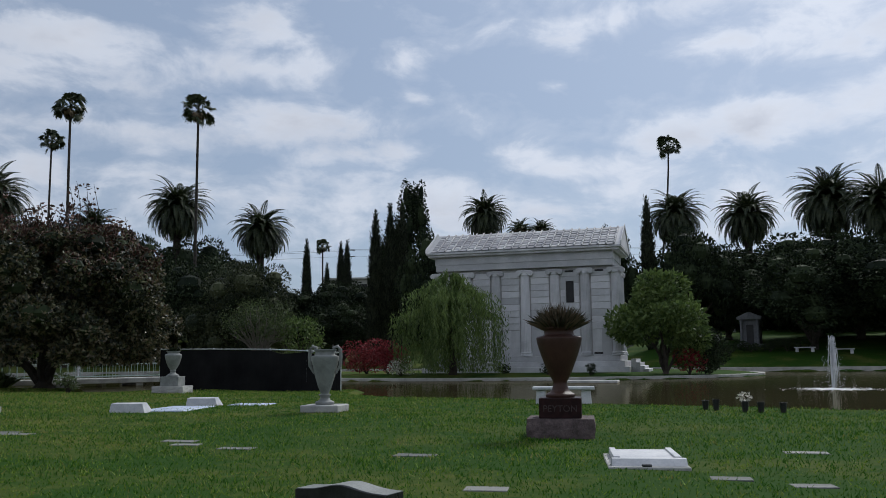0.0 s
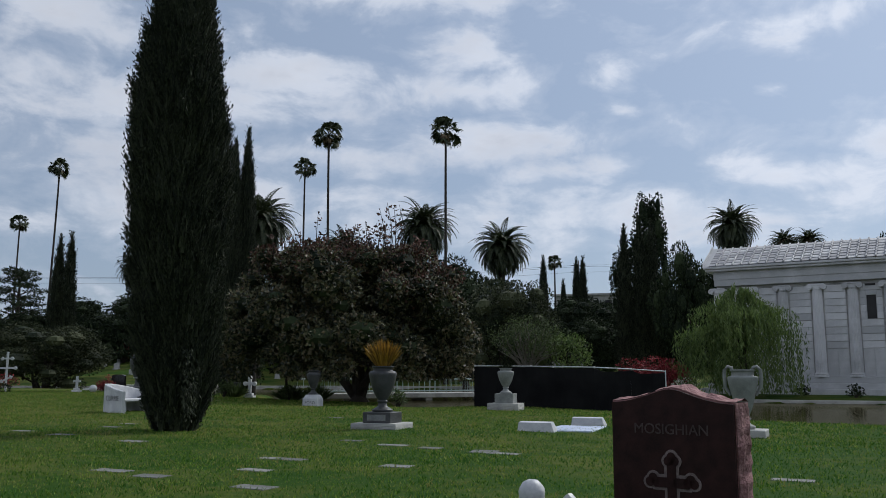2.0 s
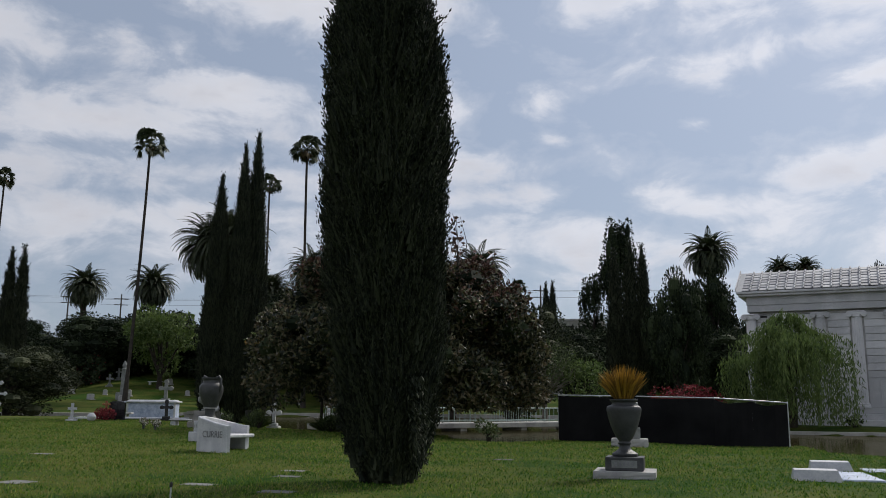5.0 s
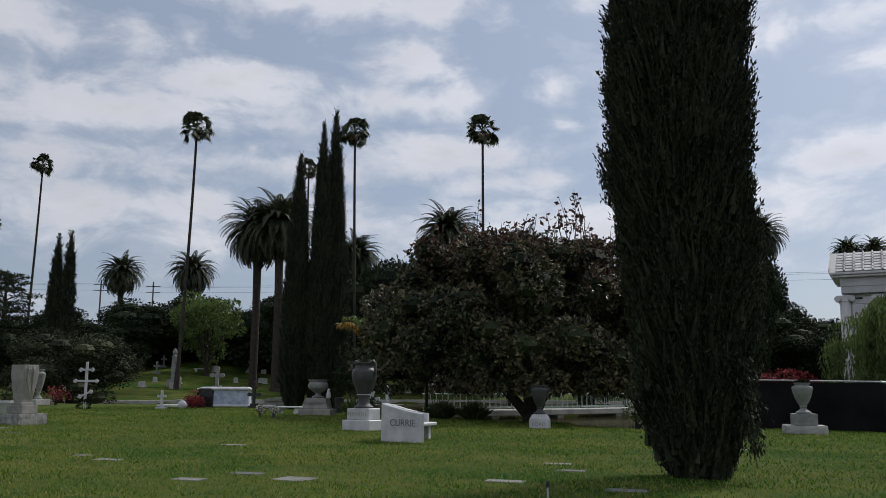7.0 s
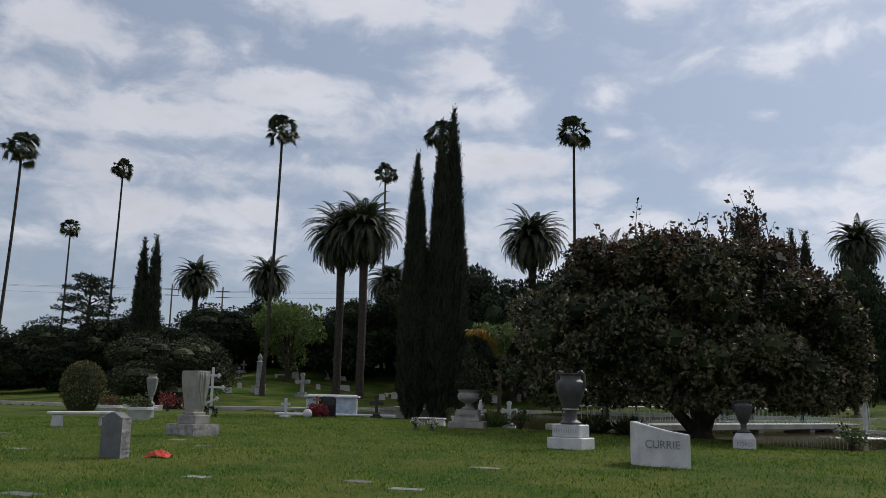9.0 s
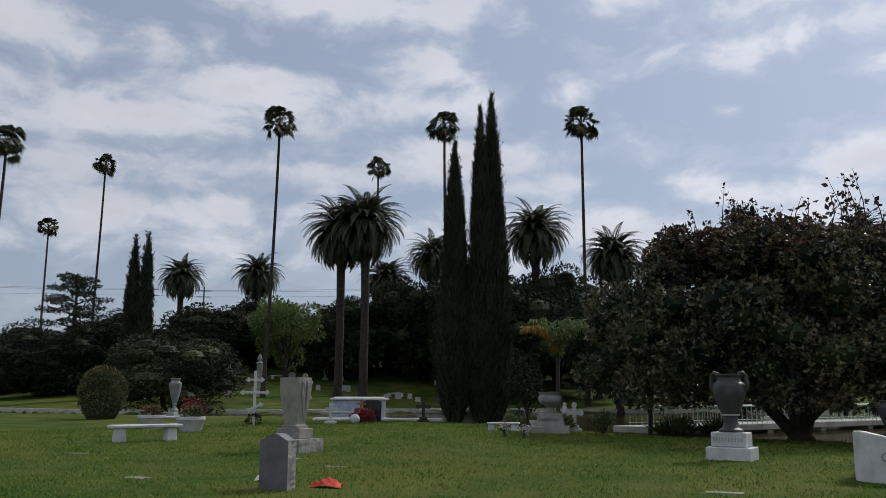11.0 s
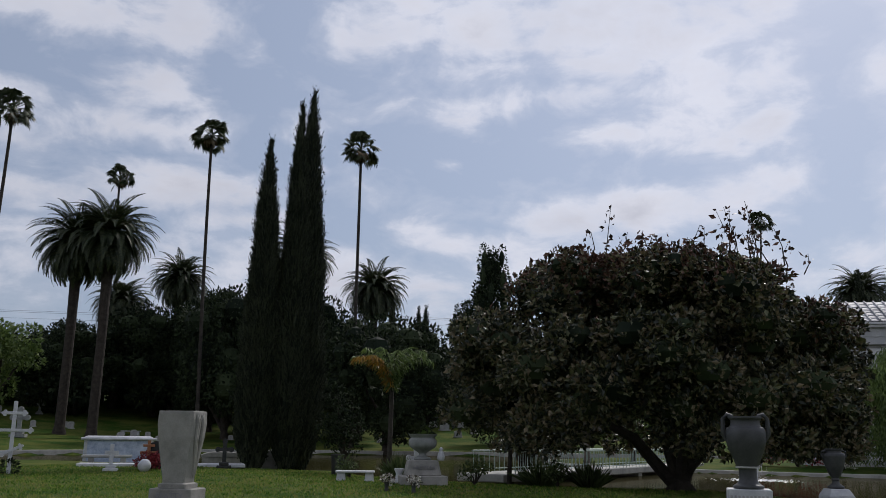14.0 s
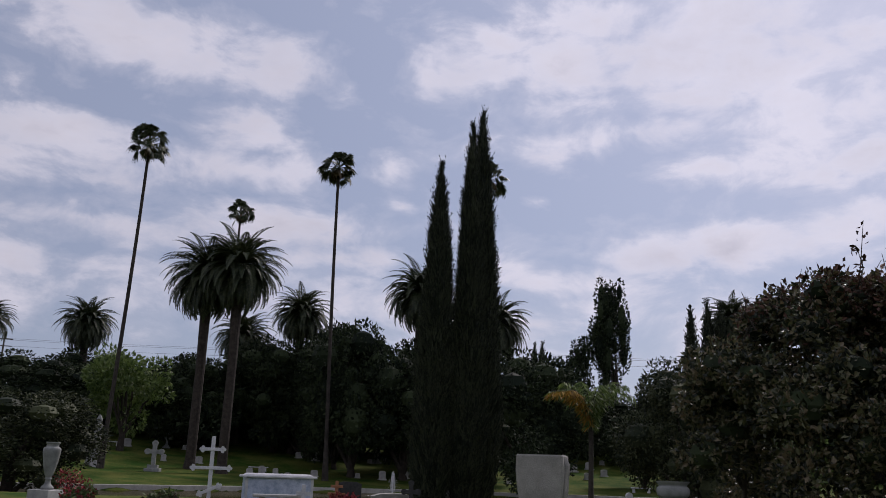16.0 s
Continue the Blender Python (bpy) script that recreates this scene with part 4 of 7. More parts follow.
# far belt of trees
DATA = [broadleaf_data(11, 10.5, 31 + s, 15000, 0.33, 0.03, 34, 0.6) for s in range(4)]
DATA_MID = [broadleaf_data(10, 10, 61, 6500, 0.42, 0.12)]
SPECIAL = [(-28.1, 71.6, 11.2, 10.5), (-67.6, 47.6 + 6, 7.0, 11.5), (9.1, 104.6, 16.6, 10.5), (22.7, 109.1, 15.4, 18.0), (33, 104, 14.5, 14), (-20.2, 99.3, 16.4, 7.0), (-73.4, 117.6, 22.0, 15),
           (-43.3, 91.0, 14.2, 13.0), (-57, 97, 14.5, 13.5), (-33, 104, 8.8, 9), (21, 99, 13.5, 13), (31, 97, 13, 14), (41, 98, 13, 14), (13, 109, 14, 12), (26, 104, 15, 14),
           (-84, 104, 15.5, 12), (-77, 107, 18.0, 13), (-69, 107, 19.0, 13), (-62, 95, 18.2, 13), (-22.2, 133, 21.5, 9), (0.5, 104, 16.6, 6.5), (-66, 100, 14.5, 9), (-92, 104, 13.0, 12), (-50, 104, 16.0, 12), (-57, 108, 19.0, 12), (-101, 97, 11.5, 12), (-110, 92, 11.5, 12)]
FINE = [broadleaf_data(11, 10.5, 41, 26000, 0.22, 0.0, 34, 0.55)]
for i, (x, y, top, w) in enumerate(SPECIAL):
    z = high(x, y)
    tree("broadleaf_tree", "dense dark evergreen tree beyond the water", x, y, z, FINE[0] if i < 2 else DATA[i % 4], M_OLIVE if i < 2 else M_DARKLEAF, i * 77, w / 10.5, "far belt of trees", ((top - z) / 11) / (w / 10.5))
rb = random.Random(7)
for row, (dist, hlo, hhi) in enumerate(((126, 6.5, 11), (138, 6, 8), (150, 8, 12))):
    for k in range(25):
        a = radians(58 + k * (102 / 24) + rb.uniform(-1.5, 1.5) + row * 2)
        x, y = -8 + dist * math.cos(a) * rb.uniform(0.96, 1.06), 6 + dist * math.sin(a) * rb.uniform(0.96, 1.06)
        h, w = rb.uniform(hlo, hhi), rb.uniform(11, 15)
        tree("broadleaf_tree", "dense dark evergreen tree beyond the water", x, y, high(x, y), DATA[(k + row) % 4], M_DARKLEAF, rb.uniform(0, 360), w / 10.5, "far belt of trees", (h / 11) / (w / 10.5))
z = high(-86.3, 89.9)
tree("broadleaf_tree", "lighter green rounded tree beyond the lake", -86.3, 89.9, z, DATA_MID[0], M_LIGHTLEAF, 40, 1.0, "", (14.8 - z) / 10)


def magnolia():
    x, y = -20.2, 39.8
    t = thing("magnolia_tree", "broad spreading dark glossy-leaved tree leaning over the lake", "tree", x, y, high(x, y))
    rng, rnd = np.random.default_rng(17), random.Random(17)
    blobs = []
    for i in range(125):
        a, u = rnd.uniform(0, 2 * math.pi), rnd.uniform(-0.45, 1.0)
        ring = (max(0.02, 1 - max(u, 0) ** 3)) ** (1 / 3 if math.cos(a) > 0 else 0.5) * rnd.uniform(0.76, 0.96)
        if u < 0:
            ring = rnd.uniform(0.75, 0.98)
        if i % 5 == 0:
            u, ring = rnd.uniform(0.90, 1.02), rnd.uniform(0.05, 0.66)
        s = rnd.uniform(0.65, 1.3)
        blobs.append((-0.6 + (7.3 if math.cos(a) < 0 else 6.5) * ring * math.cos(a), 6.5 * ring * math.sin(a), 4.0 + (3.7 if u > 0 else 6.0) * u * rnd.uniform(0.88, 1.0) - 0.30 * max(0, 7.3 * ring * -math.cos(a) - 3.4) * max(u, 0), s * 1.15, s * 1.15, s * 0.8))
    for i in range(14):
        a = rnd.uniform(-0.9, 0.9)
        r, s = rnd.uniform(3.6, 5.4), rnd.uniform(0.55, 0.85)
        blobs.append((r * math.cos(a), r * math.sin(a), rnd.uniform(2.4, 3.2), s, s, s * 0.75))
    for i in range(12):
        a, r, s = rnd.uniform(-0.6, 0.5), rnd.uniform(4.6, 6.0), rnd.uniform(0.5, 0.75)
        blobs.append((r * math.cos(a), r * math.sin(a), rnd.uniform(1.8, 2.6), s, s, s * 0.8))
    # leaves stand in rosettes at the twig ends
    c, d = blob_points(rng, blobs, 15500)
    deep = [(q[0] * 0.72, q[1] * 0.72, 4.0 + (q[2] - 4.0) * 0.75, *q[3:]) for q in blobs[:125]]
    ci, di = blob_points(rng, deep, 4500)
    c, d = np.concatenate([c, ci]), np.concatenate([d, di])
    keep = c[:, 2] > np.where(np.hypot(c[:, 0], c[:, 1]) < 3.0, 2.3, 1.2)
    c, d = c[keep], d[keep]
    q = np.repeat(np.arange(len(c)), 8)
    w = d[q] * 0.55 + rng.normal(size=(len(q), 3)) * 0.75 + np.array([0, 0, 0.12])
    c = c[q] + rng.normal(size=(len(q), 3)) * 0.05
    brown = (c[:, 2] + 0.5 * np.sin(c[:, 0] * 1.7) + 0.4 * np.maximum(c[:, 0] - 2.0, 0) + rng.normal(size=len(c)) * 1.0) > 7.6
    b = Build()
    b.tube([(0.1, 0, -0.4), (0.05, 0, 0.1), (0.05, 0.05, 0.35)], [0.75, 0.5, 0.3], 12)
    forks = [(-4.0, -0.4, 3.2), (-1.4, 0.6, 4.2), (1.4, 0.2, 4.0), (2.6, -0.5, 3.4), (0.2, -1.6, 4.0), (-0.4, 1.8, 4.0)]
    limbs(b, (0.06, 0.03, 0.0), forks, 0.27, 3)
    for i, fk in enumerate(forks):
        near = sorted(blobs, key=lambda q: (q[0] - fk[0] * 1.9) ** 2 + (q[1] - fk[1] * 1.9) ** 2)[:6]
        limbs(b, fk, [q[:3] for q in near], 0.13, 20 + i)
    trunk = soft(part("trunk", b, M_BARK, t, "dark forked trunk"))
    part("crown", leaf_mesh("crown", [leaves(c[~brown], w[~brown], 0.20, 0.12, rng)]), M_MAGNOLIA, t)
    part("upper_crown", leaf_mesh("upper_crown", [leaves(c[brown], w[brown], 0.20, 0.105, rng)]), M_BROWNLEAF, t, "brownish turning leaves at the top")
    # added dark lumps; their colour gives the shade deep inside the crown
    part("core", leaf_mesh("core", [hearts([q for q in blobs if q[2] > 2.6], 0.62)]), M_DARKLEAF, t)
    # thin shoots that stand out of the top
    sb, cs, ws = Build(), [], []
    for i in range(80):
        a, r = rnd.uniform(0, 2 * math.pi), rnd.uniform(0.5, 5.6)
        p = Vector((r * math.cos(a) - 0.4, r * math.sin(a) * 0.85, 0))
        rise = rnd.uniform(0.7, 1.4)
        if i % 16 == 0:
            p, rise = Vector((rnd.choice((-1.9, 2.4, 3.2)) + rnd.gauss(0, 0.25), rnd.gauss(-0.5, 0.8), 0)), rnd.uniform(1.9, 2.7)
        p.z = 4.1 + 3.9 * max(0, 1 - (p.xy.length / 7.6) ** 3) ** (1 / 3) - 0.3 - 0.3 * max(0, -p.x - 4.0)
        q = p + Vector((rnd.uniform(-0.5, 0.5), rnd.uniform(-0.5, 0.5), rise))
        m = p.lerp(q, 0.5) + Vector((rnd.uniform(-0.2, 0.2), rnd.uniform(-0.2, 0.2), 0))
        sb.tube([p, m, q], [0.025, 0.018, 0.008], 5)
        for k in range(int(rise * 7)):
            f = rnd.uniform(0.3, 1.0)
            o = p.lerp(q, f)
            cs.append((o.x + rnd.gauss(0, 0.10), o.y + rnd.gauss(0, 0.10), o.z + rnd.gauss(0, 0.08)))
            ws.append((rnd.gauss(0, 1), rnd.gauss(0, 1), rnd.gauss(0.1, 0.7)))
    tagged(part("shoot", sb, M_BARK, t), kind="stuff")
    part("shoot_leaves", leaf_mesh("shoot_leaves", [leaves(np.array(cs), np.array(ws), 0.24, 0.14, rng)]), M_BROWNLEAF, t)


magnolia()


def weeping_willow(x, y):
    t = thing("weeping_willow", "fresh green weeping willow trailing to the water beside the temple", "tree", x, y, high(x, y))
    rnd, rng = random.Random(23), np.random.default_rng(23)
    b = Build().tube([(0, 0, -0.2), (0.1, 0, 1.5), (-0.1, 0.1, 3.2), (0.1, 0, 4.8)], [0.3, 0.24, 0.2, 0.1], 10)
    cs, ws, tips = [], [], []
    for i in range(84):
        ca, cr = rnd.uniform(0, 2 * math.pi), math.sqrt(rnd.uniform(0.03, 1))
        ch = 6.6 - 1.5 * cr ** 2 + rnd.uniform(-1.1, 0.7)
        clow = rnd.choice((0.1, 0.1, 0.3, 0.7, 1.4, 2.6)) + rnd.uniform(-0.1, 0.3) if cr > 0.45 else rnd.uniform(1, 4)
        for j in range(11):
            a, r, h = ca + rnd.gauss(0, 0.11), cr * 1.04 + rnd.gauss(0, 0.06), ch + rnd.gauss(0, 0.12)
            R = 1.6 + 2.0 * r
            top = Vector((R * 0.6 * math.cos(a) * r, R * 0.6 * math.sin(a) * r, h))
            out = Vector((R * math.cos(a) * max(r, 0.4), R * math.sin(a) * max(r, 0.4), h - 0.55))
            low = max(0.05, clow + rnd.gauss(0, 0.25))
            n = 20
            for k in range(n):
                f = k / n
                p = top.lerp(out, min(1, f * 3)) if f < 0.33 else Vector((out.x, out.y, out.z + (low - out.z) * (f - 0.33) / 0.67))
                for _ in range(2):
                    cs.append((p.x + rnd.gauss(0, 0.05), p.y + rnd.gauss(0, 0.05), p.z + rnd.gauss(0, 0.06)))
                    ws.append((rnd.gauss(0, 0.35), rnd.gauss(0, 0.35), -1))
        if i % 10 == 0:
            tips.append(tuple(top))
    limbs(b, (0, 0, 2.2), tips, 0.09, 8)
    part("trunk", b, M_BARK, t)
    part("crown", leaf_mesh("crown", [leaves(np.array(cs), np.array(ws), 0.3, 0.06, rng)]), M_LIGHTLEAF, t, "long hanging strands of leaves")


weeping_willow(-5.6, 61.6)


def bush(name, label, x, y, w, h, leafmat, n, leaf, seed, z=None, category="shrub", group="", lumps=16):
    rng, rnd = np.random.default_rng(seed), random.Random(seed)
    t = thing(name, label, category, x, y, high(x, y) if z is None else z, 0, group)
    blobs = []
    for i in range(lumps):
        a, r, u = rnd.uniform(0, 6.28), math.sqrt(rnd.uniform(0, 1)) * 0.7, rnd.uniform(0.25, 0.8)
        s = rnd.uniform(0.18, 0.3)
        blobs.append((w / 2 * r * math.cos(a), w / 2 * r * math.sin(a), h * u, w * s, w * s, h * s * 0.8))
    c, d = blob_points(rng, blobs, n)
    c[:, 2] = np.clip(c[:, 2], 0.03, None)
    stems = Build()
    limbs(stems, (0, 0, -0.05), [q[:3] for q in blobs[:6]], 0.03 + 0.01 * h, seed)
    part("stems", stems, M_BARK, t)
    part("foliage", leaf_mesh("foliage", [leaves(c, d + rng.normal(size=d.shape) * 0.7, leaf, leaf * 0.55, rng)]), leafmat, t)
    return t


tree("ornamental_tree", "leafy bright green tree beside the temple steps", 8.3, 65.6, high(8.3, 65.6), broadleaf_data(7.2, 6.6, 71, 9000, 0.34, 0.0, 20), M_LIGHTLEAF, 0)
def pollard(x, y, h, seed):
    t = thing("pollarded_tree", "pollarded tree with pale bare upright branches and few leaves", "tree", x, y, high(x, y))
    rnd, rng = random.Random(seed), np.random.default_rng(seed)
    b = Build().tube([(0, 0, -0.2), (0.05, 0, 0.8), (0, 0.03, 1.7)], [0.24, 0.2, 0.22], 10)
    ends = []
    for i in range(26):
        a, r = i * 2.4, h * 0.42 * math.sqrt((i + 0.5) / 26)
        e = Vector((r * math.cos(a), r * math.sin(a), h * rnd.uniform(0.78, 1.0) - 0.22 * r))
        m = Vector((e.x * 0.45, e.y * 0.45, 1.7 + (e.z - 1.7) * 0.36))
        m2 = Vector((e.x * 0.85 + rnd.gauss(0, 0.1), e.y * 0.85, 1.7 + (e.z - 1.7) * 0.72))
        b.tube([(0, 0, 1.5), m, m2, e], [0.09, 0.06, 0.04, 0.015], 6)
        b.tube([m, m2 + Vector((rnd.gauss(0, 0.5), rnd.gauss(0, 0.5), -0.3)), e + Vector((rnd.gauss(0, 0.7), rnd.gauss(0, 0.7), -0.5))], [0.05, 0.03, 0.012], 5)
        ends += [m2.lerp(e, rnd.uniform(-0.2, 1.05)) for _ in range(3)]
    part("trunk", b, M_PALEBARK, t, "pale bare branches")
    c = np.array([tuple(p) for p in ends for _ in range(46)]) + rng.normal(size=(len(ends) * 46, 3)) * 0.48
    part("crown", leaf_mesh("crown", [leaves(c, rng.normal(size=c.shape), 0.24, 0.09, rng)]), M_MIDLEAF, t)


pollard(-23.8, 67.2, 6.0, 81)
tree("small_tree", "small tree with yellowing sparse leaves", -20.7, 68.8, high(-20.7, 68.8), broadleaf_data(5.2, 3.9, 91, 1700, 0.24, 0.16), M_LIGHTLEAF, 50)
tree("eucalyptus_tree", "tall dark eucalyptus with clumped foliage", -40.2, 150.9, high(-40.2, 150.9), broadleaf_data(30, 6.6, 104, 8000, 0.46, 0.16, 26, 0.6), M_DARKLEAF, 0)
tree("eucalyptus_tree", "lower dark eucalyptus with clumped foliage", -45.0, 150.5, high(-45, 150.5), broadleaf_data(18.5, 5.5, 105, 3800, 0.42, 0.12, 16, 0.45), M_DARKLEAF, 0)
def cedar(x, y, h, seed):
    t = thing("cedar_tree", "dark spreading cedar with flat tiers of branches beyond the lake", "tree", x, y, high(x, y))
    rnd, rng = random.Random(seed), np.random.default_rng(seed)
    b = Build().tube([(0, 0, -0.3), (0.1, 0, h * 0.4), (0, 0.1, h * 0.75), (0.1, 0, h)], [0.5, 0.36, 0.2, 0.05], 10)
    blobs = []
    for i in range(34):
        u = 0.2 + 0.8 * (i / 33)
        a, r = i * 2.4 + rnd.uniform(-0.4, 0.4), 6.6 * (1.12 - u) ** 0.7 * rnd.uniform(0.75, 1.1)
        tip = (r * math.cos(a), r * math.sin(a), h * u + 0.1 * r)
        limbs(b, (0, 0, h * u - 0.3), [tip], 0.11, seed + i)
        for k in (0.55, 0.8, 1.0):
            blobs.append((tip[0] * k, tip[1] * k, h * u + 0.1 * r * k + 0.1, 1.15, 1.15, 0.26))
    part("trunk", b, M_BARK, t)
    c, d = blob_points(rng, blobs, 9500)
    part("crown", leaf_mesh("crown", [leaves(c, d * np.array([1, 1, 0.3]) + rng.normal(size=d.shape) * 0.5, 0.42, 0.14, rng)]), M_DARKLEAF, t)


cedar(-110.5, 77.3, 14.6, 111)
bush("round_shrub", "rounded dark clipped shrub beside the temple", 11.2, 67.2, 2.9, 3.1, M_DARKLEAF, 3500, 0.18, 5)
bush("red_flowering_shrub", "red flowering shrub on the island", 9.9, 66.0, 2.2, 1.9, M_REDLEAF, 1600, 0.16, 6, group="red shrubs")
for i, (x, y, w) in enumerate([(-13.2, 64.6, 3.2), (-11.2, 63.8, 3.2)]):
    bush("red_flowering_shrub", "low spreading shrub covered in deep red leaves", x, y, w, 2.5, M_REDLEAF, 3000, 0.17, 30 + i, group="red shrubs")
bush("white_flowering_shrub", "low shrub with white blossom at the water's edge", -9.3, 61.4, 1.7, 1.3, M_WHITEBLOOM, 700, 0.14, 41)
for i, (x, y) in enumerate([(-2.2, 62.5), (0.9, 62.2), (3.7, 62.3)]):
    bush("low_plant", "small dark plant at the foot of the temple", x, y, 0.9, 0.8, M_DARKLEAF, 300, 0.14, 50 + i, group="plants along the island edge", lumps=6)
for i, (x, y, w, h, m) in enumerate([(-97.3, 86.6, 5, 4.0, M_REDLEAF), (-88.9, 104, 4.5, 3.4, M_REDLEAF), (-104, 84, 4, 2.5, M_WHITEBLOOM)]):
    bush("flowering_shrub", "flowering shrub in front of the far trees", x, y, w, h, m, 1100, 0.3, 60 + i, group="far flowering shrubs")
for i in range(44):
    a = radians(52 + i * 2.55 + rb.uniform(-1, 1))
    d = rb.uniform(118, 136)
    x, y = -8 + d * math.cos(a), 6 + d * math.sin(a)
    if i % 4 == 0:
        UNDER = broadleaf_data(5.5, 9, 200 + i, 3200, 0.6, 0.0, 14)
    tree("dark_shrub", "dense dark shrub under the far trees", x, y, high(x, y) - 0.2, UNDER, M_DARKLEAF, rb.uniform(0, 360), rb.uniform(0.9, 1.25), "far shrubbery")


def queen_palm(x, y):
    t = thing("queen_palm", "small palm with drooping green and golden fronds", "palm tree", x, y, high(x, y))
    part("trunk", Build().tube([(0, 0, -0.2), (0.02, 0, 1.5), (0.05, 0, 3.95)], [0.14, 0.10, 0.09], 10), M_PALMBARK, t)
    rnd, rng = random.Random(4), np.random.default_rng(4)
    for gold, count, seed in ((False, 15, 1), (True, 5, 2)):
        cs, ws, rb2 = [], [], Build()
        for i in range(count):
            a = i * 2.4 + (0.3 if not gold else 2.6 + 0.25 * i)
            if gold:
                a = 3.3 + 0.25 * i
            el = rnd.uniform(1.05, 1.45) if not gold else 1.15
            p, ang, pts = Vector((0.05, 0, 3.9)), el, []
            for k in range(9):
                pts.append(p.copy())
                p = p + Vector((math.cos(a) * math.cos(ang), math.sin(a) * math.cos(ang), math.sin(ang))) * 0.29
                ang -= 0.10 + 0.035 * k
            rb2.tube(pts, [0.022 - 0.002 * k for k in range(9)], 5)
            for k in range(1, 9):
                for j in range(14):
                    o = pts[k - 1].lerp(pts[k], rnd.random())
                    s = rnd.choice((-1, 1))
                    cs.append(tuple(o))
                    ws.append((-math.sin(a) * s * 0.8 + math.cos(a) * 0.4, math.cos(a) * s * 0.8 + math.sin(a) * 0.4, -0.75 + rnd.gauss(0, 0.3)))
        fr = part("fronds", rb2, M_PALMBARK, t)
        part("leaflet_fringe", leaf_mesh("leaflet_fringe", [leaves(np.array(cs), np.array(ws), 0.42, 0.045, rng)]), M_YELLOW if gold else M_LIGHTLEAF, fr, "golden drying leaflets" if gold else "")


queen_palm(-31.7, 44.1)


# ---- monuments ----
def smooth_profile(pts, k=4):
    line = smooth_line(pts, k)
    return [(max(r, 0.005), h) for r, h in line]


URN_TALL = [(0.24, 0), (0.25, 0.05), (0.20, 0.09), (0.13, 0.14), (0.10, 0.22), (0.13, 0.27), (0.11, 0.31), (0.17, 0.40), (0.26, 0.62), (0.325, 0.88), (0.335, 1.0), (0.30, 1.05), (0.24, 1.07), (0.235, 1.13), (0.27, 1.16), (0.27, 1.19)]


def plinth(t, w, d, h, z, material, name="plinth", c=0.02, rough=0.0, seed=1):
    b = Build().box(-w / 2, -d / 2, z, w / 2, d / 2, z + h, c)
    return part(name, b, material, t)


def urn_body(t, profile, z, material, sx=1.0, sz=1.0, name="urn", label=""):
    pr = [(r * sx, h * sz) for r, h in smooth_profile(profile)]
    inner = [(pr[-1][0] * 0.82, pr[-1][1]), (pr[-1][0] * 0.75, pr[-1][1] - 0.12)]
    ob = part(name, Build().lathe(pr + inner, 36, z=z), material, t, label)
    return soft(ob, 50)


def handles(t, z, material, x0=0.30, reach=0.46, low=0.55, top=1.2, r=0.04, name="handle"):
    for s in (-1, 1):
        pts = [(s * x0 * 0.95, 0, z + low), (s * (x0 + 0.10), 0, z + low + 0.18), (s * reach, 0, z + (low + top) / 2 + 0.12), (s * reach * 0.98, 0, z + top), (s * (reach - 0.08), 0, z + top + 0.08),
               (s * (reach - 0.17), 0, z + top + 0.05), (s * (reach - 0.2), 0, z + top - 0.05)]
        soft(part(name, Build().tube([Vector((*p, 0))[:3] if len(p) == 2 else p for p in pts], [r * 0.8, r, r, r, r, r * 0.9, r * 0.7], 10), material, t), 60)


def tuft(t, z, spread, height, material, n, seed, name="plant", label="", width=0.02, droop=0.15):
    """A tuft of stiff narrow leaves."""
    rng = random.Random(seed)
    v, f = [], []
    for i in range(n):
        a, r = rng.uniform(0, 6.28), math.sqrt(rng.random())
        base = Vector((math.cos(a), math.sin(a), 0)) * spread * 0.32 * r
        tip = Vector((math.cos(a) * spread * r * rng.uniform(0.7, 1.1), math.sin(a) * spread * r * rng.uniform(0.7, 1.1), height * rng.uniform(0.6, 1.05) * (1 - droop * 2 * r * r)))
        side = Vector((-math.sin(a + rng.uniform(-1, 1)), math.cos(a + rng.uniform(-1, 1)), 0)) * width
        mid = base.lerp(tip, 0.5) + Vector((0, 0, height * 0.08))
        k = len(v)
        v += [base - side, base + side, mid + side, tip, mid - side]
        f.append((k, k + 1, k + 2, k + 3, k + 4))
    v = [(p.x, p.y, p.z + z) for p in v]
    return part(name, mesh_of(name, v, f), material, t, label)


def rock_box(w, d, h, z, amp, seed, n=9):
    """A block with rock-faced sides."""
    b = Build()
    verts, faces = [], []
    rim = []
    per = 4 * n
    rings = 5
    for k in range(rings):
        for i in range(per):
            s, u = divmod(i, n)
            u = u / n
            x, y = ((-w / 2 + w * u, -d / 2), (w / 2, -d / 2 + d * u), (w / 2 - w * u, d / 2), (-w / 2, d / 2 - d * u))[s]
            o = 0 if k in (0, rings - 1) else amp * (0.4 + 0.9 * noise.noise(Vector((x * 4 + seed, y * 4, k * 1.7))))
            nx, ny = ((0, -1), (1, 0), (0, 1), (-1, 0))[s]
            verts.append((x + nx * o, y + ny * o, z + h * k / (rings - 1)))
    for k in range(rings - 1):
        for i in range(per):
            j = (i + 1) % per
            faces.append((k * per + i, k * per + j, (k + 1) * per + j, (k + 1) * per + i))
    faces.append(tuple(range(per - 1, -1, -1)))
    faces.append(tuple(range((rings - 1) * per, rings * per)))
    return b.add(verts, faces)


